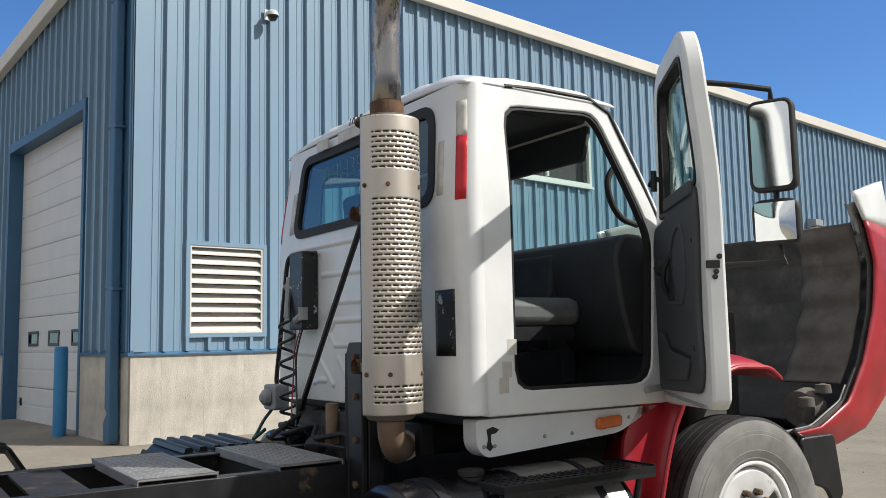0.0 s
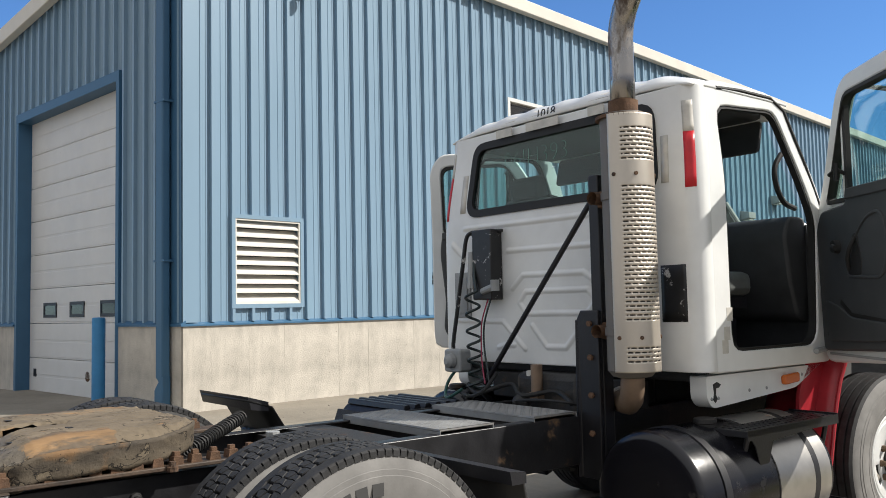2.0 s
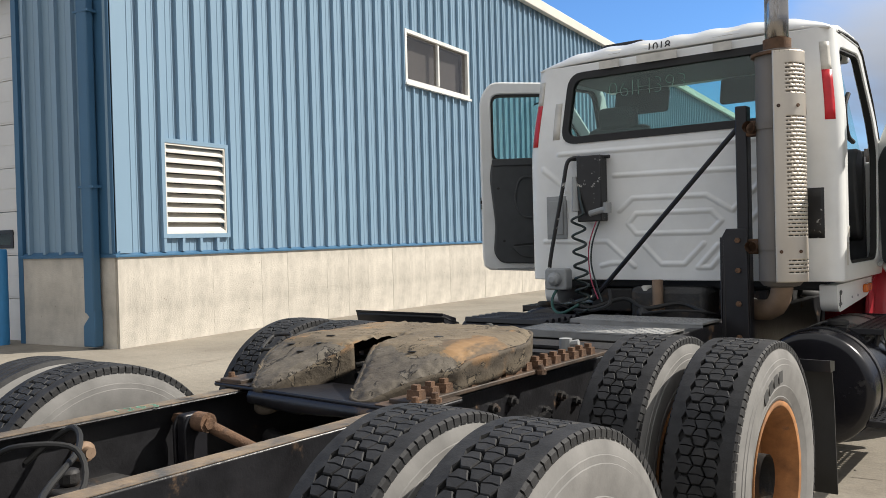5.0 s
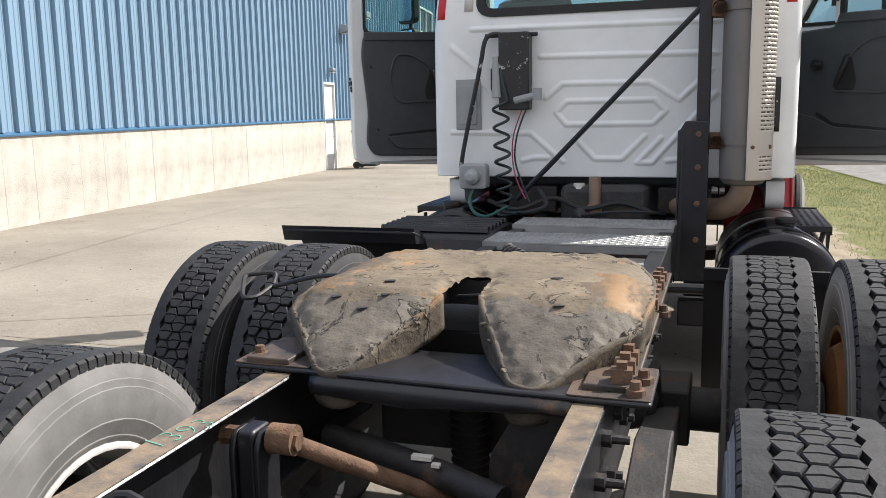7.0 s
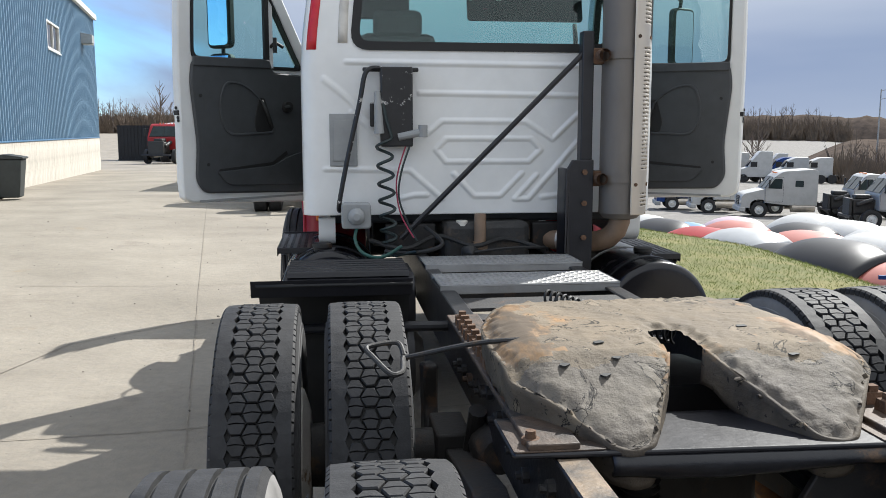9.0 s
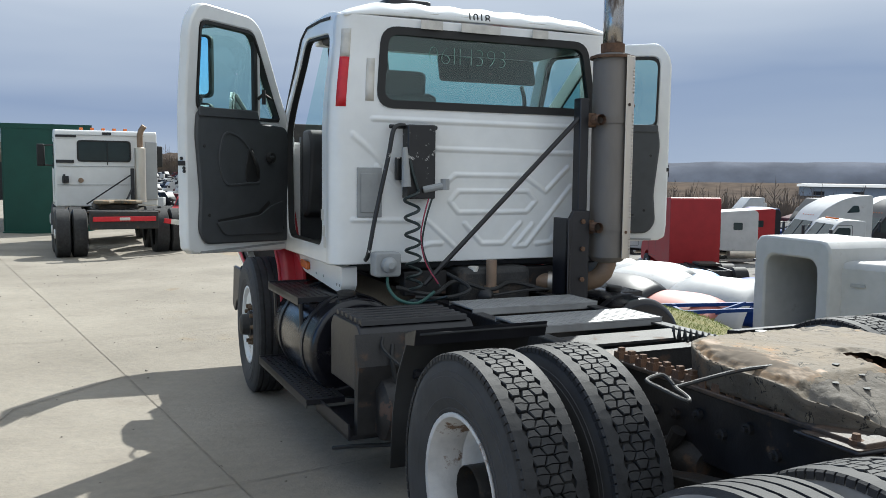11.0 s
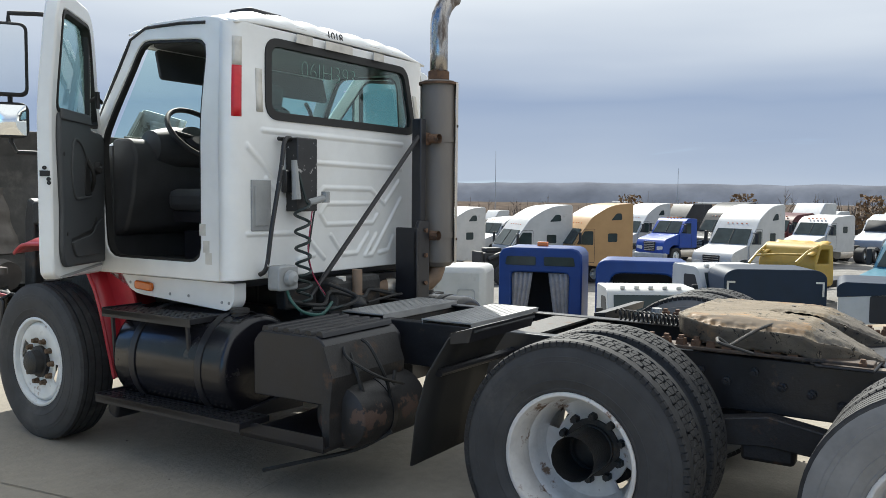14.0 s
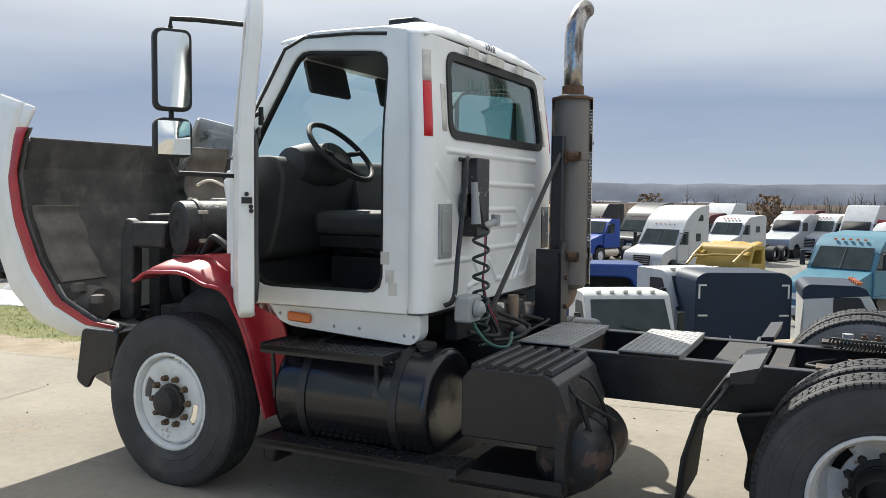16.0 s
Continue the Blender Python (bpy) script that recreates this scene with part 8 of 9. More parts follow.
                lot_wheel(t, s * 1.12, y, RIM)
            else:
                lot_wheel(t, s * .98, y, RIM, 2.2)
    part("fifth_wheel", Mesh().prism(rounded([(-.45, ya[-1] + .5), (.45, ya[-1] + .5), (.45, ya[0] + .2), (-.45, ya[0] + .2)], .15), .98, 1.08, "z"), GREASE_EDGE, t, bevel=.02)
    return t


yz = lambda x, y: ground_z(x, y)


def lot(colour, label, x, y, dx, dy, **kw):
    return semi(colour, label, facing(x, y, yz(x, y), dx, dy), **kw)


W_ = "white sleeper tractor parked in the gravel lot"
lot("white", "white aerodynamic sleeper tractor with black grille", 35.9, 7.6, -.95, .30)
lot("gold", "gold high-roof sleeper tractor parked on gravel", 30.9, 14.3, -.80, .60, bare=True)
lot("white", "white high-roof sleeper tractor without hood", 29.4, 16.7, -.80, .60, bare=True)
lot("teal", "teal sleeper tractor with a long hood", 24.7, -0.7, -.93, .37, roof="mid", hood_len=1.7)
lot("royal", "small royal blue day cab tractor", 45.5, 14.0, -.93, .37, roof="day", rear_axles=1)
lot("black", "black high-roof sleeper tractor", 50.5, 12.6, -.93, .37)
lot("white", W_, 48.4, 17.7, -.93, .37)
lot("white", W_, 49.6, 6.5, -.93, .37, roof="mid")
lot("maroon", "dark red sleeper tractor parked in the lot", 54.3, 9.6, -.93, .37, roof="mid")
lot("white", W_, 59.3, 1.6, -.93, .37, roof="mid")
lot("red", "red day cab tractor parked in the lot", 58.1, -1.4, -.93, .37, roof="day")
lot("white", W_, 40.9, -2.6, -.93, .37, roof="mid")
lot("white", W_, 26.6, 25.1, -.93, .37, bare=True)
lot("white", "white day cab tractor parked among sleepers", 22.5, 20.2, -.90, .44, roof="day", bare=True)
lot("black", "black high-roof sleeper tractor", 34.0, 27.6, -.93, .37, bare=True)
lot("white", W_, 32.8, 23.0, -.93, .37, bare=True)
lot("white", W_, 42.6, 29.9, -.93, .37)
lot("silver", "silver sleeper tractor parked in the lot", 48.4, 28.2, -.93, .37, roof="mid")
lot("red", "red high-roof sleeper tractor", 24.0, 28.9, .35, .93)
lot("white", W_, 28.0, 33.5, -.9, .4, roof="mid")
lot("black", "black sleeper tractor parked in the lot", 32.6, 36.5, -.9, .4, roof="mid")
# the row seen beyond the hoods
lot("white", "white day cab tractor with red door mark", 23.0, 52.0, -.93, .25, roof="day")
lot("white", "white sleeper tractor with black hood vents", 24.2, 47.2, -.93, .25, roof="mid")
lot("white", "white day cab tractor without hood", 27.5, 43.0, -.93, .25, roof="day", bare=True)
lot("white", W_, 33.0, 44.0, -.93, .25, bare=True)
lot("silver", "silver sleeper tractor without hood", 25.0, 36.8, -.93, .25, roof="mid", bare=True)
lot("red", "red sleeper tractor parked in the lot", 32.0, 36.0, -.93, .25, roof="mid")
lot("blue", "blue day cab tractor parked in the lot", 22.0, 56.0, -.93, .25, roof="day")
lot("white", W_, 40.0, 33.0, -.93, .25)


def wreck():
    """The yellow cab whose front is stripped."""
    x, y = 27.2, 3.25
    t = thing("wrecked_truck", "wrecked yellow day cab with crushed roof and bare engine", "truck", facing(x, y, yz(x, y), -.95, .30))
    p = PAINTS["yellow"]
    out = rounded([(-1.45, .85), (-1.45, 1.72), (-1.75, 2.30), (-2.0, 2.42), (-2.75, 2.36), (-2.85, 1.5), (-2.85, .85)], .07)
    hole = rounded([(-1.62, 1.70), (-1.88, 2.22), (-2.50, 2.20), (-2.50, 1.66)], .05)
    cab = part("cab", Mesh().ring(by_angle(out, (-2.1, 1.9), 48), by_angle(hole, (-2.1, 1.9), 48), -1.1, 1.1, "x"), p, t, bevel=.04)
    part("door_seam", Mesh().ring(rounded([(-1.50, .95), (-1.50, 1.72), (-1.82, 2.30), (-2.62, 2.28), (-2.62, .95)], .05), rounded([(-1.52, .97), (-1.52, 1.71), (-1.83, 2.28), (-2.60, 2.26), (-2.60, .97)], .05), 1.098, 1.106, "x"), BLACK, cab, angle=0)
    part("door_mark", Mesh().prism(rounded([(-1.85, 1.12), (-2.10, 1.02), (-2.35, 1.12), (-2.30, 1.38), (-1.92, 1.38)], .05), 1.099, 1.108, "x"), INK, cab, "plain black mark on the door", angle=0)
    part("roof", Mesh().grid(lambda a, b: (a, -1.35 - 1.35 * b, 2.12 + .34 * b - .10 * (1 - b) + .07 * noise.noise(Vector((a * 3, b * 5, 2)))), lin(-1.05, 1.05, 14), lin(0, 1, 10), lambda a, b: b > .45 or abs(a) > .75), p, cab, "crushed yellow roof", solid=.03)
    part("torn_pillar", Mesh().tube([(1.02, -1.85, 2.30), (1.0, -1.2, 2.02), (.96, -.55, 1.66)], .05, 6).tube([(-1.02, -1.85, 2.34), (-1.0, -1.1, 2.16), (-.9, -.5, 1.80)], .05, 6).tube([(1.0, -1.0, 1.92), (.1, -1.05, 2.02), (-.95, -.95, 2.06)], .04, 6), p, cab)
    part("rear_panel", Mesh().prism([(-2.85, .90), (-2.85, 1.75), (-3.05, 1.70), (-4.0, .98), (-4.0, .90)], .55, 1.05, "x"), p, t, bevel=.03)
    eng = Mesh().box(-.5, .5, -1.5, -.25, .7, 1.40).box(-.85, .85, -.15, .10, .55, .85)
    for k in range(26):
        q = Vector((random.uniform(-.9, .9), random.uniform(-1.4, .2), random.uniform(.7, 1.45)))
        eng.tube([q, q + Vector((random.uniform(-.5, .5), random.uniform(-.6, .6), random.uniform(-.25, .30)))], random.uniform(.02, .07), 6)
    part("engine", eng, ENGINE, t, "stripped engine with loose pipes", angle=40)
    part("frame", Mesh().box(-.43, .43, -6.5, -.3, .65, .92), BLACK, t)
    for s in (-1, 1):
        lot_wheel(t, s * .98, -1.0, RIM)
        lot_wheel(t, s * .98, -5.2, RIM, 2.0)


wreck()


def sleeper_box(colour, label, x, y, dx, dy, top, w, deep, opening=True, beacon=False, windows=True, head=.72, curtains=True):
    """A sleeper taken off its truck, its open front along +y."""
    base = yz(x, y)
    h = top - base
    t = thing("sleeper_box", label, "sleeper", facing(x, y, base, dx, dy), "sleepers lying in the lot")
    p = PAINTS[colour]
    if opening:
        o = by_angle(rounded([(-w, 0.0), (w, 0.0), (w, h - .15), (w * .85, h), (-w * .85, h), (-w, h - .15)], [.03, .03, .15, .2, .2, .15]), (0, h * .45), 64)
        i = by_angle(rounded([(-w * .68, .12), (w * .68, .12), (w * .70, h - head), (-w * .70, h - head)], [.12, .12, .12 if curtains else .34, .12 if curtains else .34]), (0, h * .45), 64)
        body = part("shell", Mesh().ring(o, i, -deep, 0, "y"), p, t, bevel=.05)
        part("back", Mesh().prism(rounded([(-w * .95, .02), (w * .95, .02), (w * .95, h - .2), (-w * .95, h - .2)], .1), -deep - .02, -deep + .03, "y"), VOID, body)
        for s in (-1, 1) if curtains else ():
            c = Mesh().grid(lambda a, z: (s * (w * (.10 + .30 * (1 - z / h)) + w * (.58 - .30 * (1 - z / h)) * a), -.10 - .03 * math.sin(a * 26 + z), z), lin(0, 1, 26), lin(.15, h - .74, 5))
            part("curtain", c, CURTAIN, body, solid=.01)
        if windows:
            for s in (-1, 1):
                part("front_window", Mesh().prism(rounded([(s * .12, h - .52), (s * w * .84, h - .52), (s * w * .80, h - .26), (s * .12, h - .26)], .06), -.01, .025, "y"), TRUCK_GLASS, body, bevel=.008)
        if beacon:
            part("beacon", Mesh().box(-.10, .22, -.9, -.7, h - .01, h + .13), AMBER, body, "amber beacon lamp", bevel=.03)
    else:
        body = part("shell", Mesh().box(-w, w, -deep, 0, 0.0, h), p, t, bevel=.16)
        part("stripe", Mesh().box(-w - .004, w + .004, -deep - .004, .004, h * .42, h * .42 + .10), BLACK, body, angle=0)
        part("hatch", Mesh().ring(rounded([(-w * .75, .1), (-w * .3, .1), (-w * .3, h * .78), (-w * .75, h * .78)], .1), rounded([(-w * .73, .13), (-w * .32, .13), (-w * .32, h * .76), (-w * .73, h * .76)], .1), -.002, .012, "y"), GREY, body, angle=0)
        part("hatch_handle", Mesh().box(w * .2, w * .5, -.002, .03, h * .78, h * .81), GREY, body, angle=0)
    return t


CAMDIR = (-.87, -.50)
sleeper_box("blue", "dark blue sleeper box with grey curtains and amber beacon", 17.7, 7.4, -.96, -.28, .14, 1.22, 1.5, beacon=True)
sleeper_box("blue", "dark blue sleeper box with an arched opening", 17.9, 4.4, -.95, -.31, -.10, 1.25, 1.5, windows=False, head=.36, curtains=False)
sleeper_box("white", "white sleeper box with an open front", 12.0, 9.1, -.99, .07, .36, 1.15, 1.9, windows=False, head=.42, curtains=False)
sleeper_box("white", "small white sleeper box with a black stripe", 12.5, 7.3, -.93, -.36, -.05, .98, 1.5, opening=False)


def navy_panel():
    x, y = 14.9, .30
    b = yz(x, y)
    t = thing("sleeper_box", "navy sleeper box standing with its plain back outward", "sleeper", facing(x, y, b, *CAMDIR), "sleepers lying in the lot")
    h = .10 - b
    body = part("shell", Mesh().prism(rounded([(-1.1, 0), (1.1, 0), (1.1, h - .12), (.9, h), (-.9, h), (-1.1, h - .12)], [.02, .02, .12, .3, .3, .12]), -1.4, 0, "y"), PAINTS["navy"], t, bevel=.05)
    for s in (-1, 1):
        part("tape", Mesh().box(s * .86, s * 1.02, 0, .006, h - .30, h - .26), REFL_WHITE, body, angle=0)
        part("tape", Mesh().box(s * 1.0, s * 1.04, 0, .006, h - .58, h - .26), REFL_WHITE, body, angle=0)
        part("tape", Mesh().box(s * .82, s * 1.04, 0, .006, h - .98, h - .94), REFL_WHITE, body, angle=0)
    part("grab_handle", Mesh().tube([(.3, 0, .7), (.3, .06, .75), (.3, .06, 1.05), (.3, 0, 1.1)], .02, 6), GREY, body)


navy_panel()


def loose_cab(colour, label, x, y, dx, dy, top, w=.98, lamps=True, cap=""):
    """A cab taken off its frame, windscreen along +y."""
    b = yz(x, y)
    h = top - b
    t = thing("loose_cab", label, "cab", facing(x, y, b, dx, dy), "cabs standing in the lot")
    p = PAINTS[colour]
    cab = part("shell", Mesh().prism(rounded([(.10, 0), (.12, h - .85), (-.28, h - .06), (-.45, h), (-1.5, h), (-1.55, h - .1), (-1.55, 0)], [.02, .05, .08, .08, .08, .05, .02]), -w, w, "x"), p, t, bevel=.06)
    part("windscreen", Mesh().add([(-w + .10, .128, h - .80), (w - .10, .128, h - .80), (w - .14, -.235, h - .14), (-w + .14, -.235, h - .14)], [(0, 1, 2, 3)]), TRUCK_GLASS, cab, solid=.016, angle=0)
    part("sill", Mesh().box(-w + .05, w - .05, .10, .145, h - .90, h - .84), RUBBER, cab, angle=0)
    if cap:
        part("roof_cap", Mesh().prism(rounded([(-.22, h - .16), (-.30, h - .02), (-.46, h + .05), (-1.45, h + .05), (-1.58, h - .04), (-1.58, h - .28)], [.02, .05, .08, .10, .08, .03]), -w - .015, w + .015, "x"), PAINTS[cap], cab, "navy roof cap", bevel=.05)
    part("wiper", Mesh().tube([(-.3, .15, h - .80), (.25, .12, h - .66)], .012, 6), RUBBER, cab)
    for s in (-1, 1):
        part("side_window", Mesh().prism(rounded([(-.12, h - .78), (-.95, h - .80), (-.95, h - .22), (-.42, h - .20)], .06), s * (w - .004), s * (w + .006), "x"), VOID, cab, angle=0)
        part("mirror", Mesh().box(s * (w + .12), s * (w + .27), -.1, -.03, h - .85, h - .40), RUBBER, cab, bevel=.02)
    if lamps:
        for k in range(5):
            part("roof_lamp", Mesh().box(-.62 + k * .31 - .05, -.62 + k * .31 + .05, -.46, -.34, h - .02 + .06 * bool(cap), h + .05 + .06 * bool(cap)), AMBER if colour != "white" or cap else REFL_WHITE, cab, bevel=.015)
    return t


loose_cab("white", "white day cab shell with a dark windscreen", 13.35, 2.45, -.84, -.54, -.36)
loose_cab("white", "white cab shell beside the navy sleeper", 16.0, 1.35, -.70, -.71, .02, .90)
loose_cab("white", "navy topped white cab shell with amber lamps", 16.4, -2.3, .15, -.99, -.16, .95, cap="navy")


def loose_hood(colour, x, y, turn, s=1.0, k=1.0):
    """A hood shell lying nose up on the lot."""
    t = thing("loose_hood", f"{'dull ' if colour in ('black', 'silver') else ''}{colour.replace('skyblue', 'light blue').replace('salmon', 'faded red').replace('pink', 'pale pink')} truck hood shell lying on the gravel", "hood", pose(x, y, yz(x, y), 0, 0, turn) @ Matrix.Diagonal((s, s, s, 1)), "hoods lying in rows")
    def f(a, b):
        z = math.sin(a) * 1.15 * (1 - .10 * b * b * b * b) * k
        return (-1.30 * math.cos(a) + .25, b * (1.02 + .08 * math.sin(a)), z - .12 * abs(b) ** 3)
    part("shell", Mesh().grid(f, lin(0.0, 1.62, 18), lin(-1, 1, 15)), PAINTS[colour], t, solid=.03, angle=70)
    part("underside", Mesh().grid(lambda a, b: (f(a, b)[0] * .97 + .01, f(a, b)[1] * .96, f(a, b)[2] * .96 - .02), lin(0.0, 1.60, 12), lin(-1, 1, 9)), HOOD_IN, t, solid=.01)


HOODS = (("salmon", 11.6, 12.4, 20), ("black", 10.9, 14.2, 16), ("black", 10.8, 16.4, 14), ("silver", 10.8, 18.6, 16), ("red", 10.6, 21.2, 18), ("black", 10.3, 24.0, 14), ("white", 10.9, 27.5, 16),
         ("white", 13.6, 16.2, 18), ("skyblue", 12.0, 25.8, 12), ("pink", 13.8, 25.6, 12), ("black", 14.1, 21.4, 12), ("salmon", 13.2, 19.4, 16), ("salmon", 12.4, 22.6, 16), ("white", 15.8, 21.6, 18),
         ("white", 14.0, 13.6, 24), ("royal", 15.6, 13.6, 18), ("white", 14.9, 17.8, 18), ("salmon", 9.6, 31.0, 16), ("navy", 9.4, 29.0, 20), ("black", 8.2, 35.0, 20), ("salmon", 8.4, 38.0, 20), ("white", 16.4, 25.0, 12), ("skyblue", 16.2, 17.6, 14))
for c, x, y, a in HOODS:
    loose_hood(c, x, y, a + random.uniform(-8, 8), random.uniform(1.12, 1.32), random.uniform(.80, 1.0))


def axle_stand():
    x, y = 11.9, 10.9
    t = thing("steel_frame", "blue steel lifting frame lying among the hoods", "frame", pose(x, y, yz(x, y) + .9, 0, 0, -20))
    for a, b in (((-1.6, -.4, 0), (1.4, -.4, .1)), ((-1.6, .4, .05), (1.4, .4, .1)), ((-1.2, -.5, 0), (-1.2, .5, .02)), ((.9, -.6, 0), (.9, .6, 0)), ((-.4, -.4, 0), (.6, .4, .1)), ((.9, .3, 0), (.9, .3, .7)), ((.9, -.4, -.9), (.9, -.4, .4)), ((-1.2, .3, -.9), (-1.2, .3, .1))):
        part("beam", Mesh().tube([a, b], .06, 4), PAINTS["blue"], t, angle=0)


axle_stand()


def parked_daycab():
    """The white tractor seen from behind on the slab ahead."""
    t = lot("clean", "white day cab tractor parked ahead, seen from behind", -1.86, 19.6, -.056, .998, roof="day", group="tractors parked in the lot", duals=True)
    back = -1.45 - 1.55
    win = rounded([(-.62, 2.02), (.50, 2.02), (.50, 2.46), (-.62, 2.46)], .08)
    part("rear_window", Mesh().prism(win, back - .012, back + .01, "y"), TRUCK_GLASS, t, bevel=.004)
    part("window_seal", Mesh().ring(rounded([(-.65, 1.99), (.53, 1.99), (.53, 2.49), (-.65, 2.49)], .09), win, back - .02, back + .01, "y"), RUBBER, t, angle=0)
    part("window_divider", Mesh().box(-.005, .012, back - .022, back - .008, 1.92, 2.46), RUBBER, t, angle=0)
    part("cab_panel", Mesh().box(.85, 1.12, back - .04, back + .01, 1.10, 2.48), PAINTS["silver"], t, "grey side fairing edge", bevel=.01)
    for z in (1.45, 1.88, 2.60):
        part("cab_seam", Mesh().box(-1.08, .82, back - .016, back - .006, z, z + .012), GREY, t, angle=0)
    part("trim_strip", Mesh().box(-1.10, -.72, back - .03, back, 1.96, 2.03).box(-1.10, -.66, back - .03, back, 2.55, 2.60), BLACK, t, angle=0)
    part("air_coupling", Mesh().box(-.98, -.84, back - .08, back, 1.50, 1.66).tube([(-.94, back - .10, 1.5), (-.94, back - .10, 1.7)], .03, 8), BLACK, t, bevel=.01)
    part("round_lamp", Mesh().at(pose(-.58, back, 1.56)).lathe([(0, .06), (-.03, .055), (-.035, .001)], 16, "y"), PIPE, t)
    part("muffler", Mesh().at(pose(.70, back - .28, 0)).lathe([(1.05, .06), (1.07, .125), (2.32, .125), (2.35, .06)], 20, "z"), STEEL, t)
    part("stack_pipe", Mesh().tube([(.70, back - .28, 2.35), (.70, back - .28, 2.62), (.73, back - .30, 2.74), (.80, back - .33, 2.84)], .066, 14), PIPE, t)
    part("brace", Mesh().tube([(.52, back - .3, 1.72), (-.5, back - .4, 1.02)], .018, 6).tube([(.52, back - .3, 1.40), (.30, back - .5, 1.00)], .024, 6), BLACK, t)
    part("stack_post", Mesh().box(.48, .56, back - .32, back - .24, .95, 1.85), BLACK, t, bevel=.01)
    part("plate_ramp", Mesh().prism(rounded([(-.50, -5.15), (-.44, -4.70), (-.28, -4.48), (.28, -4.48), (.44, -4.70), (.50, -5.15), (.34, -5.38), (.20, -5.36), (.07, -5.02), (-.07, -5.02), (-.20, -5.36), (-.34, -5.38)], .03), 1.09, 1.16, "z"), GREASE_TOP, t, "tan greasy fifth wheel plate", bevel=.02)
    part("rear_crossmember", Mesh().box(-.66, .66, -6.28, -6.20, .62, .98).box(-.70, .70, -6.22, -6.05, .94, 1.0), BLACK_RUST, t, "rusty rear crossmember", bevel=.02)
    part("lamp_bar", Mesh().box(-.60, .60, -6.32, -6.27, .78, .88), REFL_RED, t, "dull red lamp bar", bevel=.012)
    part("plate_lamp", Mesh().box(-.10, .10, -6.335, -6.31, .80, .86), REFL_WHITE, t, bevel=.01)
    part("mud_hanger", Mesh().at(pose(1.02, -6.12, .74, 0, 8, 0)).box(-.24, .14, -.03, .03, -.05, .05).at(pose(1.30, -6.12, .62, 0, 48, 0)).box(-.18, .16, -.03, .03, -.05, .05), REFL_RED, t, "bent red and white mud flap hanger", bevel=.01)
    part("hanger_band", Mesh().at(pose(1.02, -6.12, .74, 0, 8, 0)).box(-.10, .10, -.034, .034, -.052, .052), REFL_WHITE, t, angle=0)
    part("number_bars", Mesh().box(-.1, .1, back - .014, back - .01, 2.62, 2.68), INK, t)


parked_daycab()


def freight_box(x, y, l, h, colour, label, turn=0):
    t = thing("freight_container", label, "container", pose(x, y, yz(x, y), 0, 0, turn))
    s = Mesh()
    n = int(l / .28)
    for k in range(n):
        x0 = -l / 2 + k * l / n
        s.box(x0 + .02, x0 + l / n - .06, -1.20, 1.20, .15, h - .1)
    tagged(part("ribbed_wall", s, PAINTS[colour], t, angle=0), kind="stuff")
    part("body", Mesh().box(-l / 2, l / 2, -1.17, 1.17, .12, h), PAINTS[colour], t, bevel=.02)
    for z in (.0, h - .12):
        part("rail", Mesh().box(-l / 2 - .02, l / 2 + .02, -1.23, 1.23, z, z + .14), PAINTS[colour], t, angle=0)


freight_box(-13.0, 70, 13.0, 2.9, "black", "long dark freight container across the yard's end")
freight_box(15.0, 84, 6.5, 2.6, "black", "dark open-top container at the edge of the lot", 6)
lot("red", "red sleeper tractor beyond the grass bank", 8.5, 95, -.5, -.8, roof="mid")
lot("white", "white day cab tractor without hood", 26.0, 82, -.9, -.2, roof="day", bare=True)
lot("white", W_, 24.0, 93, -.9, -.2, roof="mid")
# added plain box in place of the dark teal cab roof there
freight_box(-3.1, 28.2, 11.0, 3.25, "green", "dark green trailer box behind the parked tractor", 90)
lot("red", "red day cab tractor by the building's far end", -13.6, 55.0, -.2, -.97, roof="day", bare=True)
lot("white", "white tractor parked by the building's far end", -14.6, 63.0, -.2, -.97, roof="mid")


def kerb_block(x, y, a, w):
    t = thing("timber_block", "grey weathered timber block on the slab", "block", pose(x, y, ground_z(x, y), 0, 0, a))
    part("block", Mesh().box(-w / 2, w / 2, -.09, .09, 0, .11), paint("weathered_timber", (.13, .11, .09), .9, var=.3, scale=8, bump=.3), t, bevel=.012)


kerb_block(.35, 8.6, 15, .62)
kerb_block(.75, 7.8, 40, .20)

# far rows: a few simple tractors copied over the distant lot
random.seed(7)
FAR = []
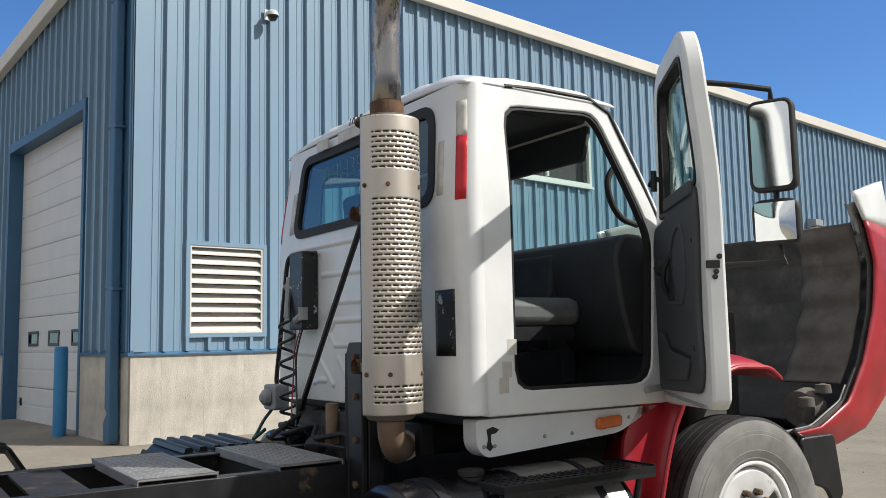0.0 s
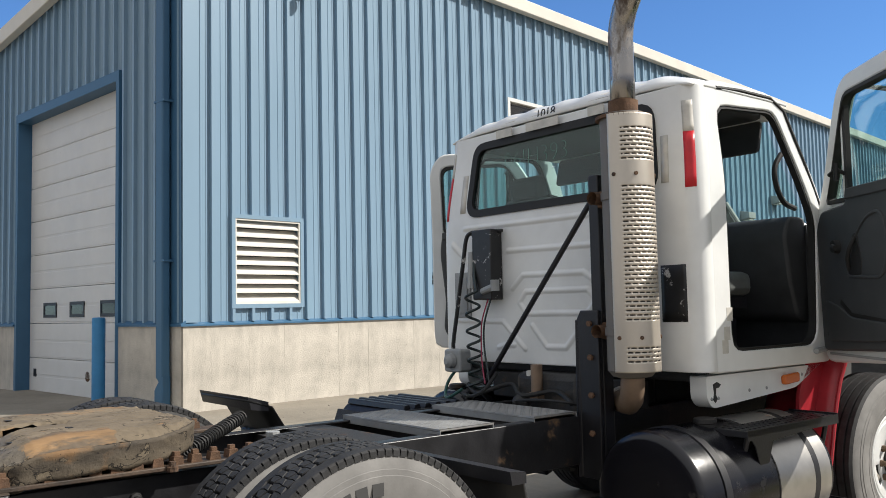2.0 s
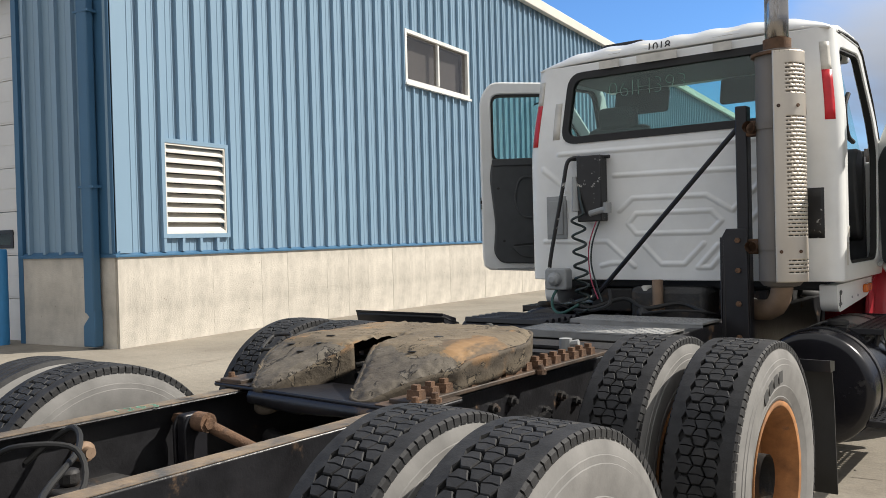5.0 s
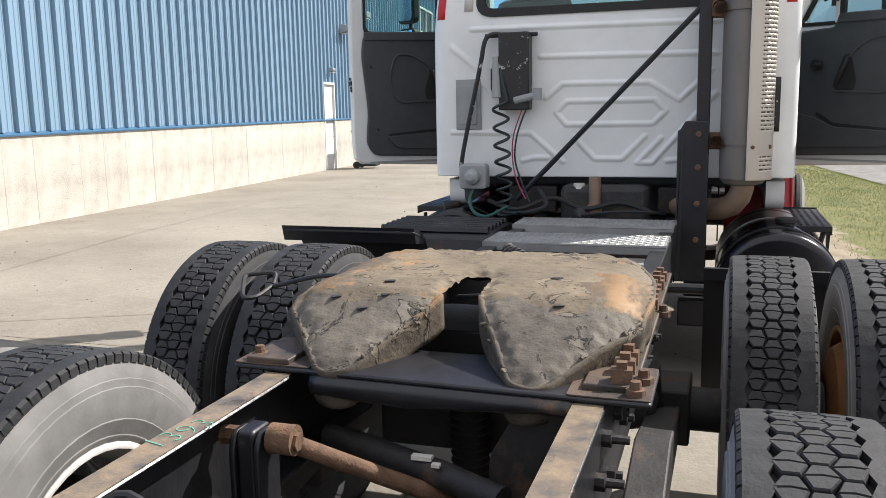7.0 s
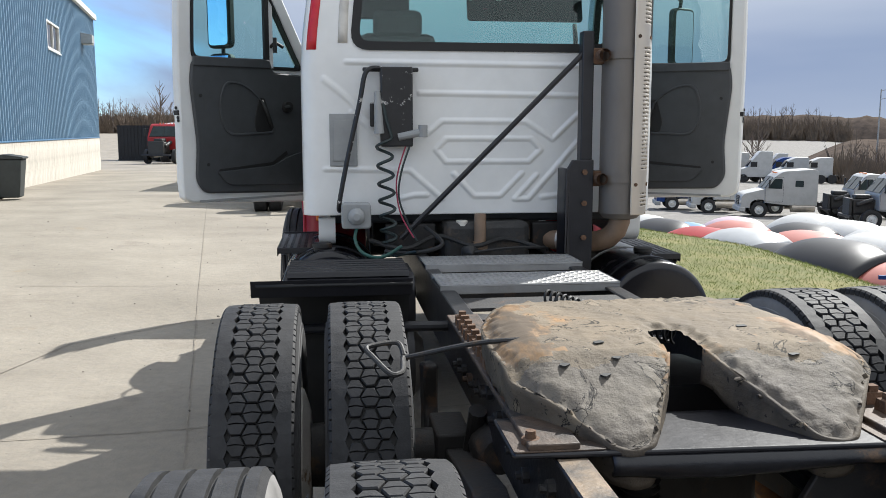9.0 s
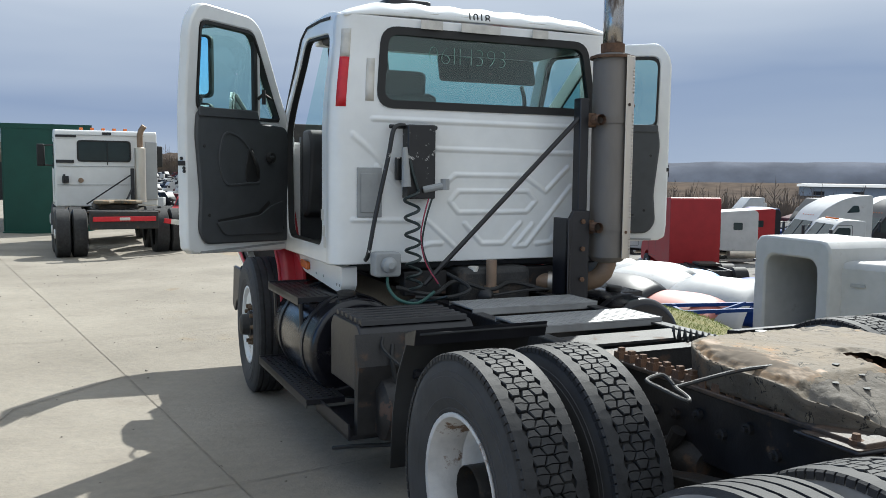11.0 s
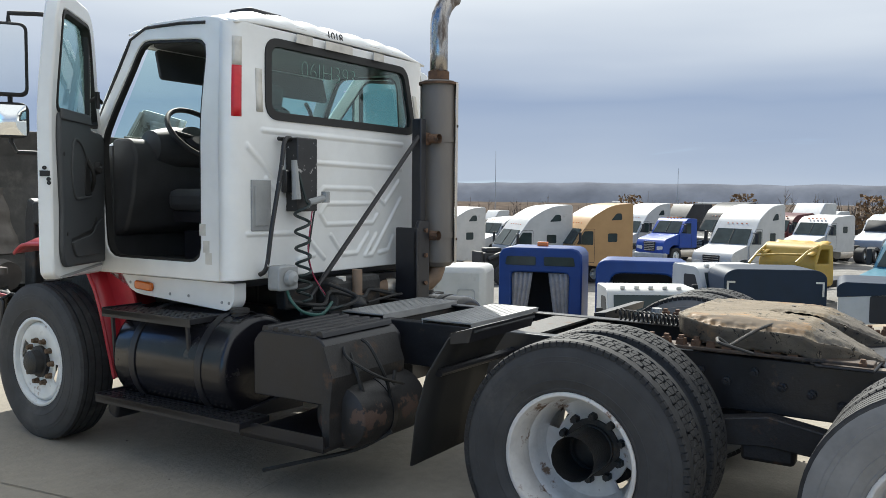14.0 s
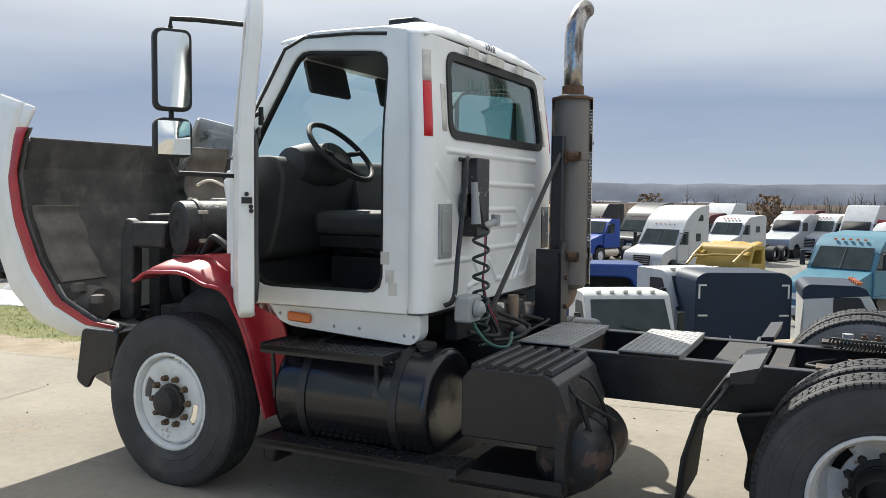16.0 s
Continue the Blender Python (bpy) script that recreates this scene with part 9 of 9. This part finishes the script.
for colour, roof in (("white", "high"), ("white", "mid"), ("blue", "mid"), ("maroon", "mid"), ("black", "high"), ("white", "day"), ("silver", "mid"), ("navy", "day")):
    p = PAINTS[colour]
    t = thing("distant_truck", f"{colour} tractor in the distant rows", "truck", pose(0, 0, -50), "tractors in the distant rows")
    top = {"day": 2.7, "mid": 3.0, "high": 3.7}[roof]
    part("body", Mesh().prism(rounded([(0, .6), (0, 1.35), (-1.4, 1.8), (-1.9, 2.6), (-2.8, top), (-4.2, top), (-4.2, .7)], .12, 2), -1.1, 1.1, "x"), p, t, bevel=.05)
    part("windscreen", Mesh().add([(-.95, -1.40, 1.9), (.95, -1.40, 1.9), (.9, -1.85, 2.6), (-.9, -1.85, 2.6)], [(0, 1, 2, 3)]), VOID, t, solid=.06)
    part("frame", Mesh().box(-.45, .45, -7, -.2, .6, .95), BLACK, t)
    for y in (-1.0, -5.6, -6.8):
        part("wheel_pair", Mesh().at(pose(0, y, .5)).lathe([(-1.1, .001), (-1.1, .5), (1.1, .5), (1.1, .001)], 14, "x"), TYRE, t)
    for s in (-1, 1):
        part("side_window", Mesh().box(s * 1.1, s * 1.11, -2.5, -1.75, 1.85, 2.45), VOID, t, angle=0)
    FAR.append(t)
used = set()
count = 0
for row in range(15):
    d = 192 + row * 16.5
    for k in range(20):
        a = radians(70.5 + k * .92 + random.uniform(-.25, .25))
        x, y = d * math.cos(a), d * math.sin(a)
        if random.random() < .12:
            continue
        src = FAR[count % len(FAR)] if random.random() < .5 else FAR[random.randrange(len(FAR))]
        m = facing(x, y, ground_z(x, y), random.choice((-.9, -.8, .3)), random.choice((.3, -.4)))
        if src.name not in used:
            used.add(src.name)
            src.matrix_basis = m
        else:
            copy_thing(src, m)
        count += 1
for row in range(4):
    for k in range(9):
        a = radians(60.5 + k * 1.15 + random.uniform(-.4, .4))
        d = 105 + row * 24 + random.uniform(-4, 4)
        if random.random() < .45:
            continue
        copy_thing(FAR[random.randrange(len(FAR))], facing(d * math.cos(a), d * math.sin(a), ground_z(d * math.cos(a), d * math.sin(a)), -.9, .3))
for row in range(5):
    d = 58 + row * 11
    for k in range(16):
        a = radians(-14 + k * 4.4 + random.uniform(-.6, .6))
        x, y = d * math.cos(a), d * math.sin(a)
        if random.random() < .22:
            continue
        src = FAR[random.randrange(len(FAR))]
        m = facing(x, y, ground_z(x, y), -.93 + random.uniform(-.1, .1), .37)
        if src.name not in used:
            used.add(src.name)
            src.matrix_basis = m
        else:
            copy_thing(src, m)


# ---- distance ----
HILL = paint("wooded_hill", (0.105, 0.088, 0.076), 0.95, var=0.35, scale=0.3, dirt=(0.135, 0.102, 0.075), dirt_at=0.5, dirt_soft=0.3, dirt_scale=0.03, hue=(0.098, 0.078, 0.064), spec=0.0)
# distance haze is put into this pale bluish base colour
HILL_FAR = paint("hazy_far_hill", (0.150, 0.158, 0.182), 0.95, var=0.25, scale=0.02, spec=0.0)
TWIG = paint("bare_branches", (0.150, 0.120, 0.098), 0.9, var=0.3, scale=0.4, spec=0.1)
LEAF = paint("brown_dry_leaves", (0.17, 0.10, 0.045), 0.9, var=0.4, scale=0.5)
random.seed(11)


def ridge(name, dist, height, rough, material, label, a0=-40, a1=130, base=-8, deep=60, vary=.45):
    s = Mesh()
    n = 240
    us = lin(a0, a1, n)
    prof = [1 - vary + vary * noise.noise(Vector((a * .06, dist * .01, 0))) + .10 * noise.noise(Vector((a * .4, dist, 2))) + rough * random.uniform(-1, 1) for a in us]

    def f(a, k):
        i = min(n - 1, max(0, round((a - a0) / (a1 - a0) * (n - 1))))
        d = dist + deep * k
        z = base + (height * prof[i] - base) * math.sin(k * math.pi / 2) * smooth(a0, a0 + 5, a) * smooth(-a1, 5 - a1, -a)
        return (d * math.cos(radians(a)), d * math.sin(radians(a)), z)
    tagged(part(name, s.grid(f, us, lin(0, 1, 6)), material, angle=60), label, "hill", kind="structure")


ridge("backdrop_near", 205, -0.9, .05, HILL, "low wooded rise beyond the truck lot", a0=-50, a1=62)
ridge("backdrop_woods", 455, 12.5, .05, HILL, "brown wooded rise beyond the distant rows", a0=52, a1=140, base=-5, deep=25, vary=.22)
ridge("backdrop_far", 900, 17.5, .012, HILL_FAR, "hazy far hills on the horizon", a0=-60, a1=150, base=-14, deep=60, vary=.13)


def twig_tree(s, x, y, z, h, spread=.5, n=13, seg=3):
    """A leafless tree: trunk, limbs and twigs as thin tapered bars."""
    top = Vector((x + random.uniform(-.06, .06) * h, y + random.uniform(-.06, .06) * h, z + h))
    foot = Vector((x, y, z))
    s.tube([foot, foot.lerp(top, .5) + Vector((random.uniform(-.03, .03) * h, 0, 0)), top], [h * .018, h * .011, h * .002], seg, False)
    for k in range(n):
        w = random.uniform(.28, .92)
        p = foot.lerp(top, w)
        a = random.uniform(0, 6.28)
        l = h * spread * (1.05 - w) * random.uniform(.6, 1.1)
        q = p + Vector((math.cos(a) * l * .6, math.sin(a) * l * .6, l * random.uniform(.5, .9)))
        s.tube([p, q], [h * .007, h * .0015], seg, False)
        for j in range(3):
            p2 = p.lerp(q, random.uniform(.35, .9))
            a2 = a + random.uniform(-1.1, 1.1)
            l2 = l * random.uniform(.3, .6)
            s.tube([p2, p2 + Vector((math.cos(a2) * l2 * .5, math.sin(a2) * l2 * .5, l2 * .8))], [h * .0035, h * .001], 3, False)


def single_tree(x, y, h, label, leaves=0):
    t = thing("tree", label, "tree", pose(x, y, ground_z(x, y) - .2), "bare trees at the lot's edge")
    s = Mesh()
    twig_tree(s, 0, 0, 0, h, .55, 24, 4)
    part("trunk", s, TWIG, t)
    if leaves:
        c = Mesh()
        for k in range(leaves):
            a, r, z = random.uniform(0, 6.28), random.uniform(0, 1) ** .6 * h * .36, h * random.uniform(.25, .98)
            r *= 1.1 - abs(z / h - .55)
            p = Vector((math.cos(a) * r, math.sin(a) * r, z))
            e = random.uniform(.10, .26)
            u, v = Vector((random.uniform(-1, 1), random.uniform(-1, 1), random.uniform(-1, 1))) * e, Vector((random.uniform(-1, 1), random.uniform(-1, 1), random.uniform(-1, 1))) * e
            c.add([p - u, p + v, p + u, p - v], [(0, 1, 2, 3)])
        part("crown", c, LEAF, t, "thin dry brown leaves", angle=0)


for x, y, h in ((-24, 108, 9.5), (-19, 112, 7), (-28, 105, 6), (-12, 115, 7), (33.5, 178, 16), (53, 176, 14), (58, 112, 9), (75, 96, 8), (62, 122, 8), (55, 118, 7)):
    single_tree(x, y, h, "tall leafless tree beyond the yard")
for x, y, h in ((92, 33, 5.5), (100, 22, 5.5), (98, 8, 5), (96, 46, 5), (90, -6, 5.5), (104, 30, 5)):
    single_tree(x, y, h, "small tree with dry brown leaves", 420)
woods = Mesh()
for k in range(1050):
    deg = random.uniform(-25, 128)
    a = radians(deg)
    d = random.uniform(118, 192) if deg < 58 else random.uniform(430, 475)
    x, y = d * math.cos(a), d * math.sin(a)
    woods.at(Matrix())
    twig_tree(woods, x, y, ground_z(x, y), random.uniform(4.5, 7.5) if deg < 58 else random.uniform(11, 18), .55, 8)
tagged(part("far_woods", woods, TWIG, angle=0), "belt of bare brown trees beyond the lot", "woods", kind="stuff")
scrub = Mesh()
for k in range(15000):
    # a fan of thin upright twigs for each clump
    deg = random.uniform(-22, 58) if k < 10500 else random.uniform(58, 126)
    a = radians(deg)
    near = deg < 58
    d = random.uniform(104, 196) if near else random.uniform(428, 476)
    x, y = d * math.cos(a), d * math.sin(a)
    z = ground_z(x, y)
    tall = random.uniform(1.8, 4.2) * (1 + .5 * (random.random() < .1)) if near else random.uniform(6, 13)
    p, side = Vector((x, y, z)), Vector((-math.sin(a), math.cos(a), 0))
    for j in range(6):
        q = p + side * random.uniform(-.30, .30) * tall + Vector((0, 0, tall * random.uniform(.5, 1)))
        w = side * tall * random.uniform(.018, .05)
        f = p + side * random.uniform(-.10, .10) * tall
        scrub.add([f - w, f + w, q], [(0, 1, 2)])
tagged(part("far_scrub", scrub, paint("brown_scrub", (0.118, 0.100, 0.086), 0.95, var=0.3, scale=0.25, hue=(0.150, 0.118, 0.088), spec=0.0), angle=0), "brown scrub under the far trees", "scrub", kind="stuff")


HALL_WALL = paint("pale_metal_cladding", (0.30, 0.32, 0.34), 0.6, var=0.1, scale=0.2)
HALL_ROOF = paint("dull_metal_roof", (0.17, 0.18, 0.20), 0.6, var=0.1, scale=0.2)


def far_hall(a, d, w, h, label):
    x, y = d * math.cos(radians(a)), d * math.sin(radians(a))
    t = thing("far_building", label, "building", pose(x, y, 0, 0, 0, a + 90))
    part("wall", Mesh().box(-w / 2, w / 2, -10, 10, -7, h), HALL_WALL, t, angle=0)
    part("roof", Mesh().prism([(-11, h), (11, h), (10, h + .6), (-10, h + .6)], -w / 2 - .5, w / 2 + .5, "x"), HALL_ROOF, t, angle=0)
    for k in range(int(w / 9)):
        part("window", Mesh().box(-w / 2 + 3 + k * 9, -w / 2 + 5.5 + k * 9, 9.95, 10.06, h - 2.2, h - 1.2), VOID, t, angle=0)


far_hall(39, 240, 36, -.9, "long low grey warehouse beyond the trees")
for k in range(9):
    far_hall(6 + k * 1.9, 420 + 40 * (k % 3), 9 + 4 * (k % 4), -3.1 + .5 * (k % 3), "pale commercial building in the far valley")


def mast(x, y, h, arms, label):
    t = thing("utility_pole", label, "pole", pose(x, y, ground_z(x, y)), "poles beyond the lot")
    part("pole", Mesh().tube([(0, 0, 0), (0, 0, h)], [.20, .10] if arms else [.10, .04], 8), GREY, t)
    for k in range(arms):
        part("crossarm", Mesh().tube([(0, 0, h - .3 - k * 1.6), (1.6, -.6, h + .1 - k * 1.6)], .06, 5), GREY, t)


mast(8.5, 92, 12, 4, "tall power pole with four arms")
mast(17, 100, 13, 0, "tall thin mast beyond the rows")
mast(101, 150, 17, 2, "power pole on the far rise")
mast(150, 46, 14, 0, "thin mast in the valley")
mast(160, 90, 20, 0, "radio mast beyond the warehouse")

# grass on the bank and grit on the slab
random.seed(5)
BLADE = paint("grass_blades", (0.115, 0.140, 0.034), 0.7, var=0.35, scale=3, dirt=(0.22, 0.185, 0.075), dirt_at=0.54, dirt_soft=0.2, dirt_scale=1.1)


def thin_leaf(m):
    """Lets half of the light through a blade."""
    t = m.node_tree
    b = t.nodes["Principled BSDF"]
    tl = t.nodes.new("ShaderNodeBsdfTranslucent")
    t.links.new(b.inputs["Base Color"].links[0].from_socket, tl.inputs[0])
    mx = t.nodes.new("ShaderNodeMixShader"); mx.inputs[0].default_value = 0.5
    wire(t, b, 0, mx, 1); wire(t, tl, 0, mx, 2)
    out = [n for n in t.nodes if n.type == "OUTPUT_MATERIAL"][0]
    wire(t, mx, 0, out, 0)


thin_leaf(BLADE)
gr = Mesh()
made = 0
while made < 52000:
    y = random.uniform(.5, 20) if random.random() < .8 else random.uniform(20, 34)
    e, g = steps(SLAB_EDGE, y), steps(LAWN_EDGE, y)
    x = random.uniform(e + .05, g + .4)
    if x - e < .9 and random.random() > (x - e) / .9:
        continue
    z = ground_z(x, y) - .01
    a, h, w = random.uniform(0, 6.28), random.uniform(.02, .055), random.uniform(.003, .007)
    c, sn = math.cos(a) * w, math.sin(a) * w
    lx, ly = random.uniform(-.05, .05), random.uniform(-.05, .05)
    n = len(gr.v)
    gr.v += [(x - c, y - sn, z), (x + c, y + sn, z), (x + lx, y + ly, z + h)]
    gr.f.append((n, n + 1, n + 2))
    made += 1
me = bpy.data.meshes.new("grass")
me.from_pydata(gr.v, [], gr.f)
me.materials.append(BLADE)
tagged(new("grass", me), "short patchy green and straw grass on the bank", "grass", kind="stuff")
grit = Mesh()
for k in range(2600):
    x, y = random.uniform(-7, 2.2), random.uniform(-4, 14)
    if k > 420:
        sx, sy = DIRT_SPOTS[k % 7]
        x, y = random.gauss(sx, .30), random.gauss(sy, .22)
    if x > steps(SLAB_EDGE, y):
        continue
    r = (random.uniform(.004, .012) if k <= 420 else random.uniform(.0015, .0045)) if k > 420 or random.random() < .95 else random.uniform(.012, .022)
    z = ground_z(x, y)
    pts = [(x + r * random.uniform(.6, 1.2) * math.cos(i * 1.57), y + r * random.uniform(.6, 1.2) * math.sin(i * 1.57), z + .002) for i in range(4)]
    grit.add(pts + [(x, y, z + r * .9)], [(0, 1, 4), (1, 2, 4), (2, 3, 4), (3, 0, 4)])
tagged(part("loose_grit", grit, paint("dark_grit", (.11, .095, .08), .9, var=.4, scale=9), angle=0), "scattered small stones and grit on the concrete", "grit", kind="stuff")
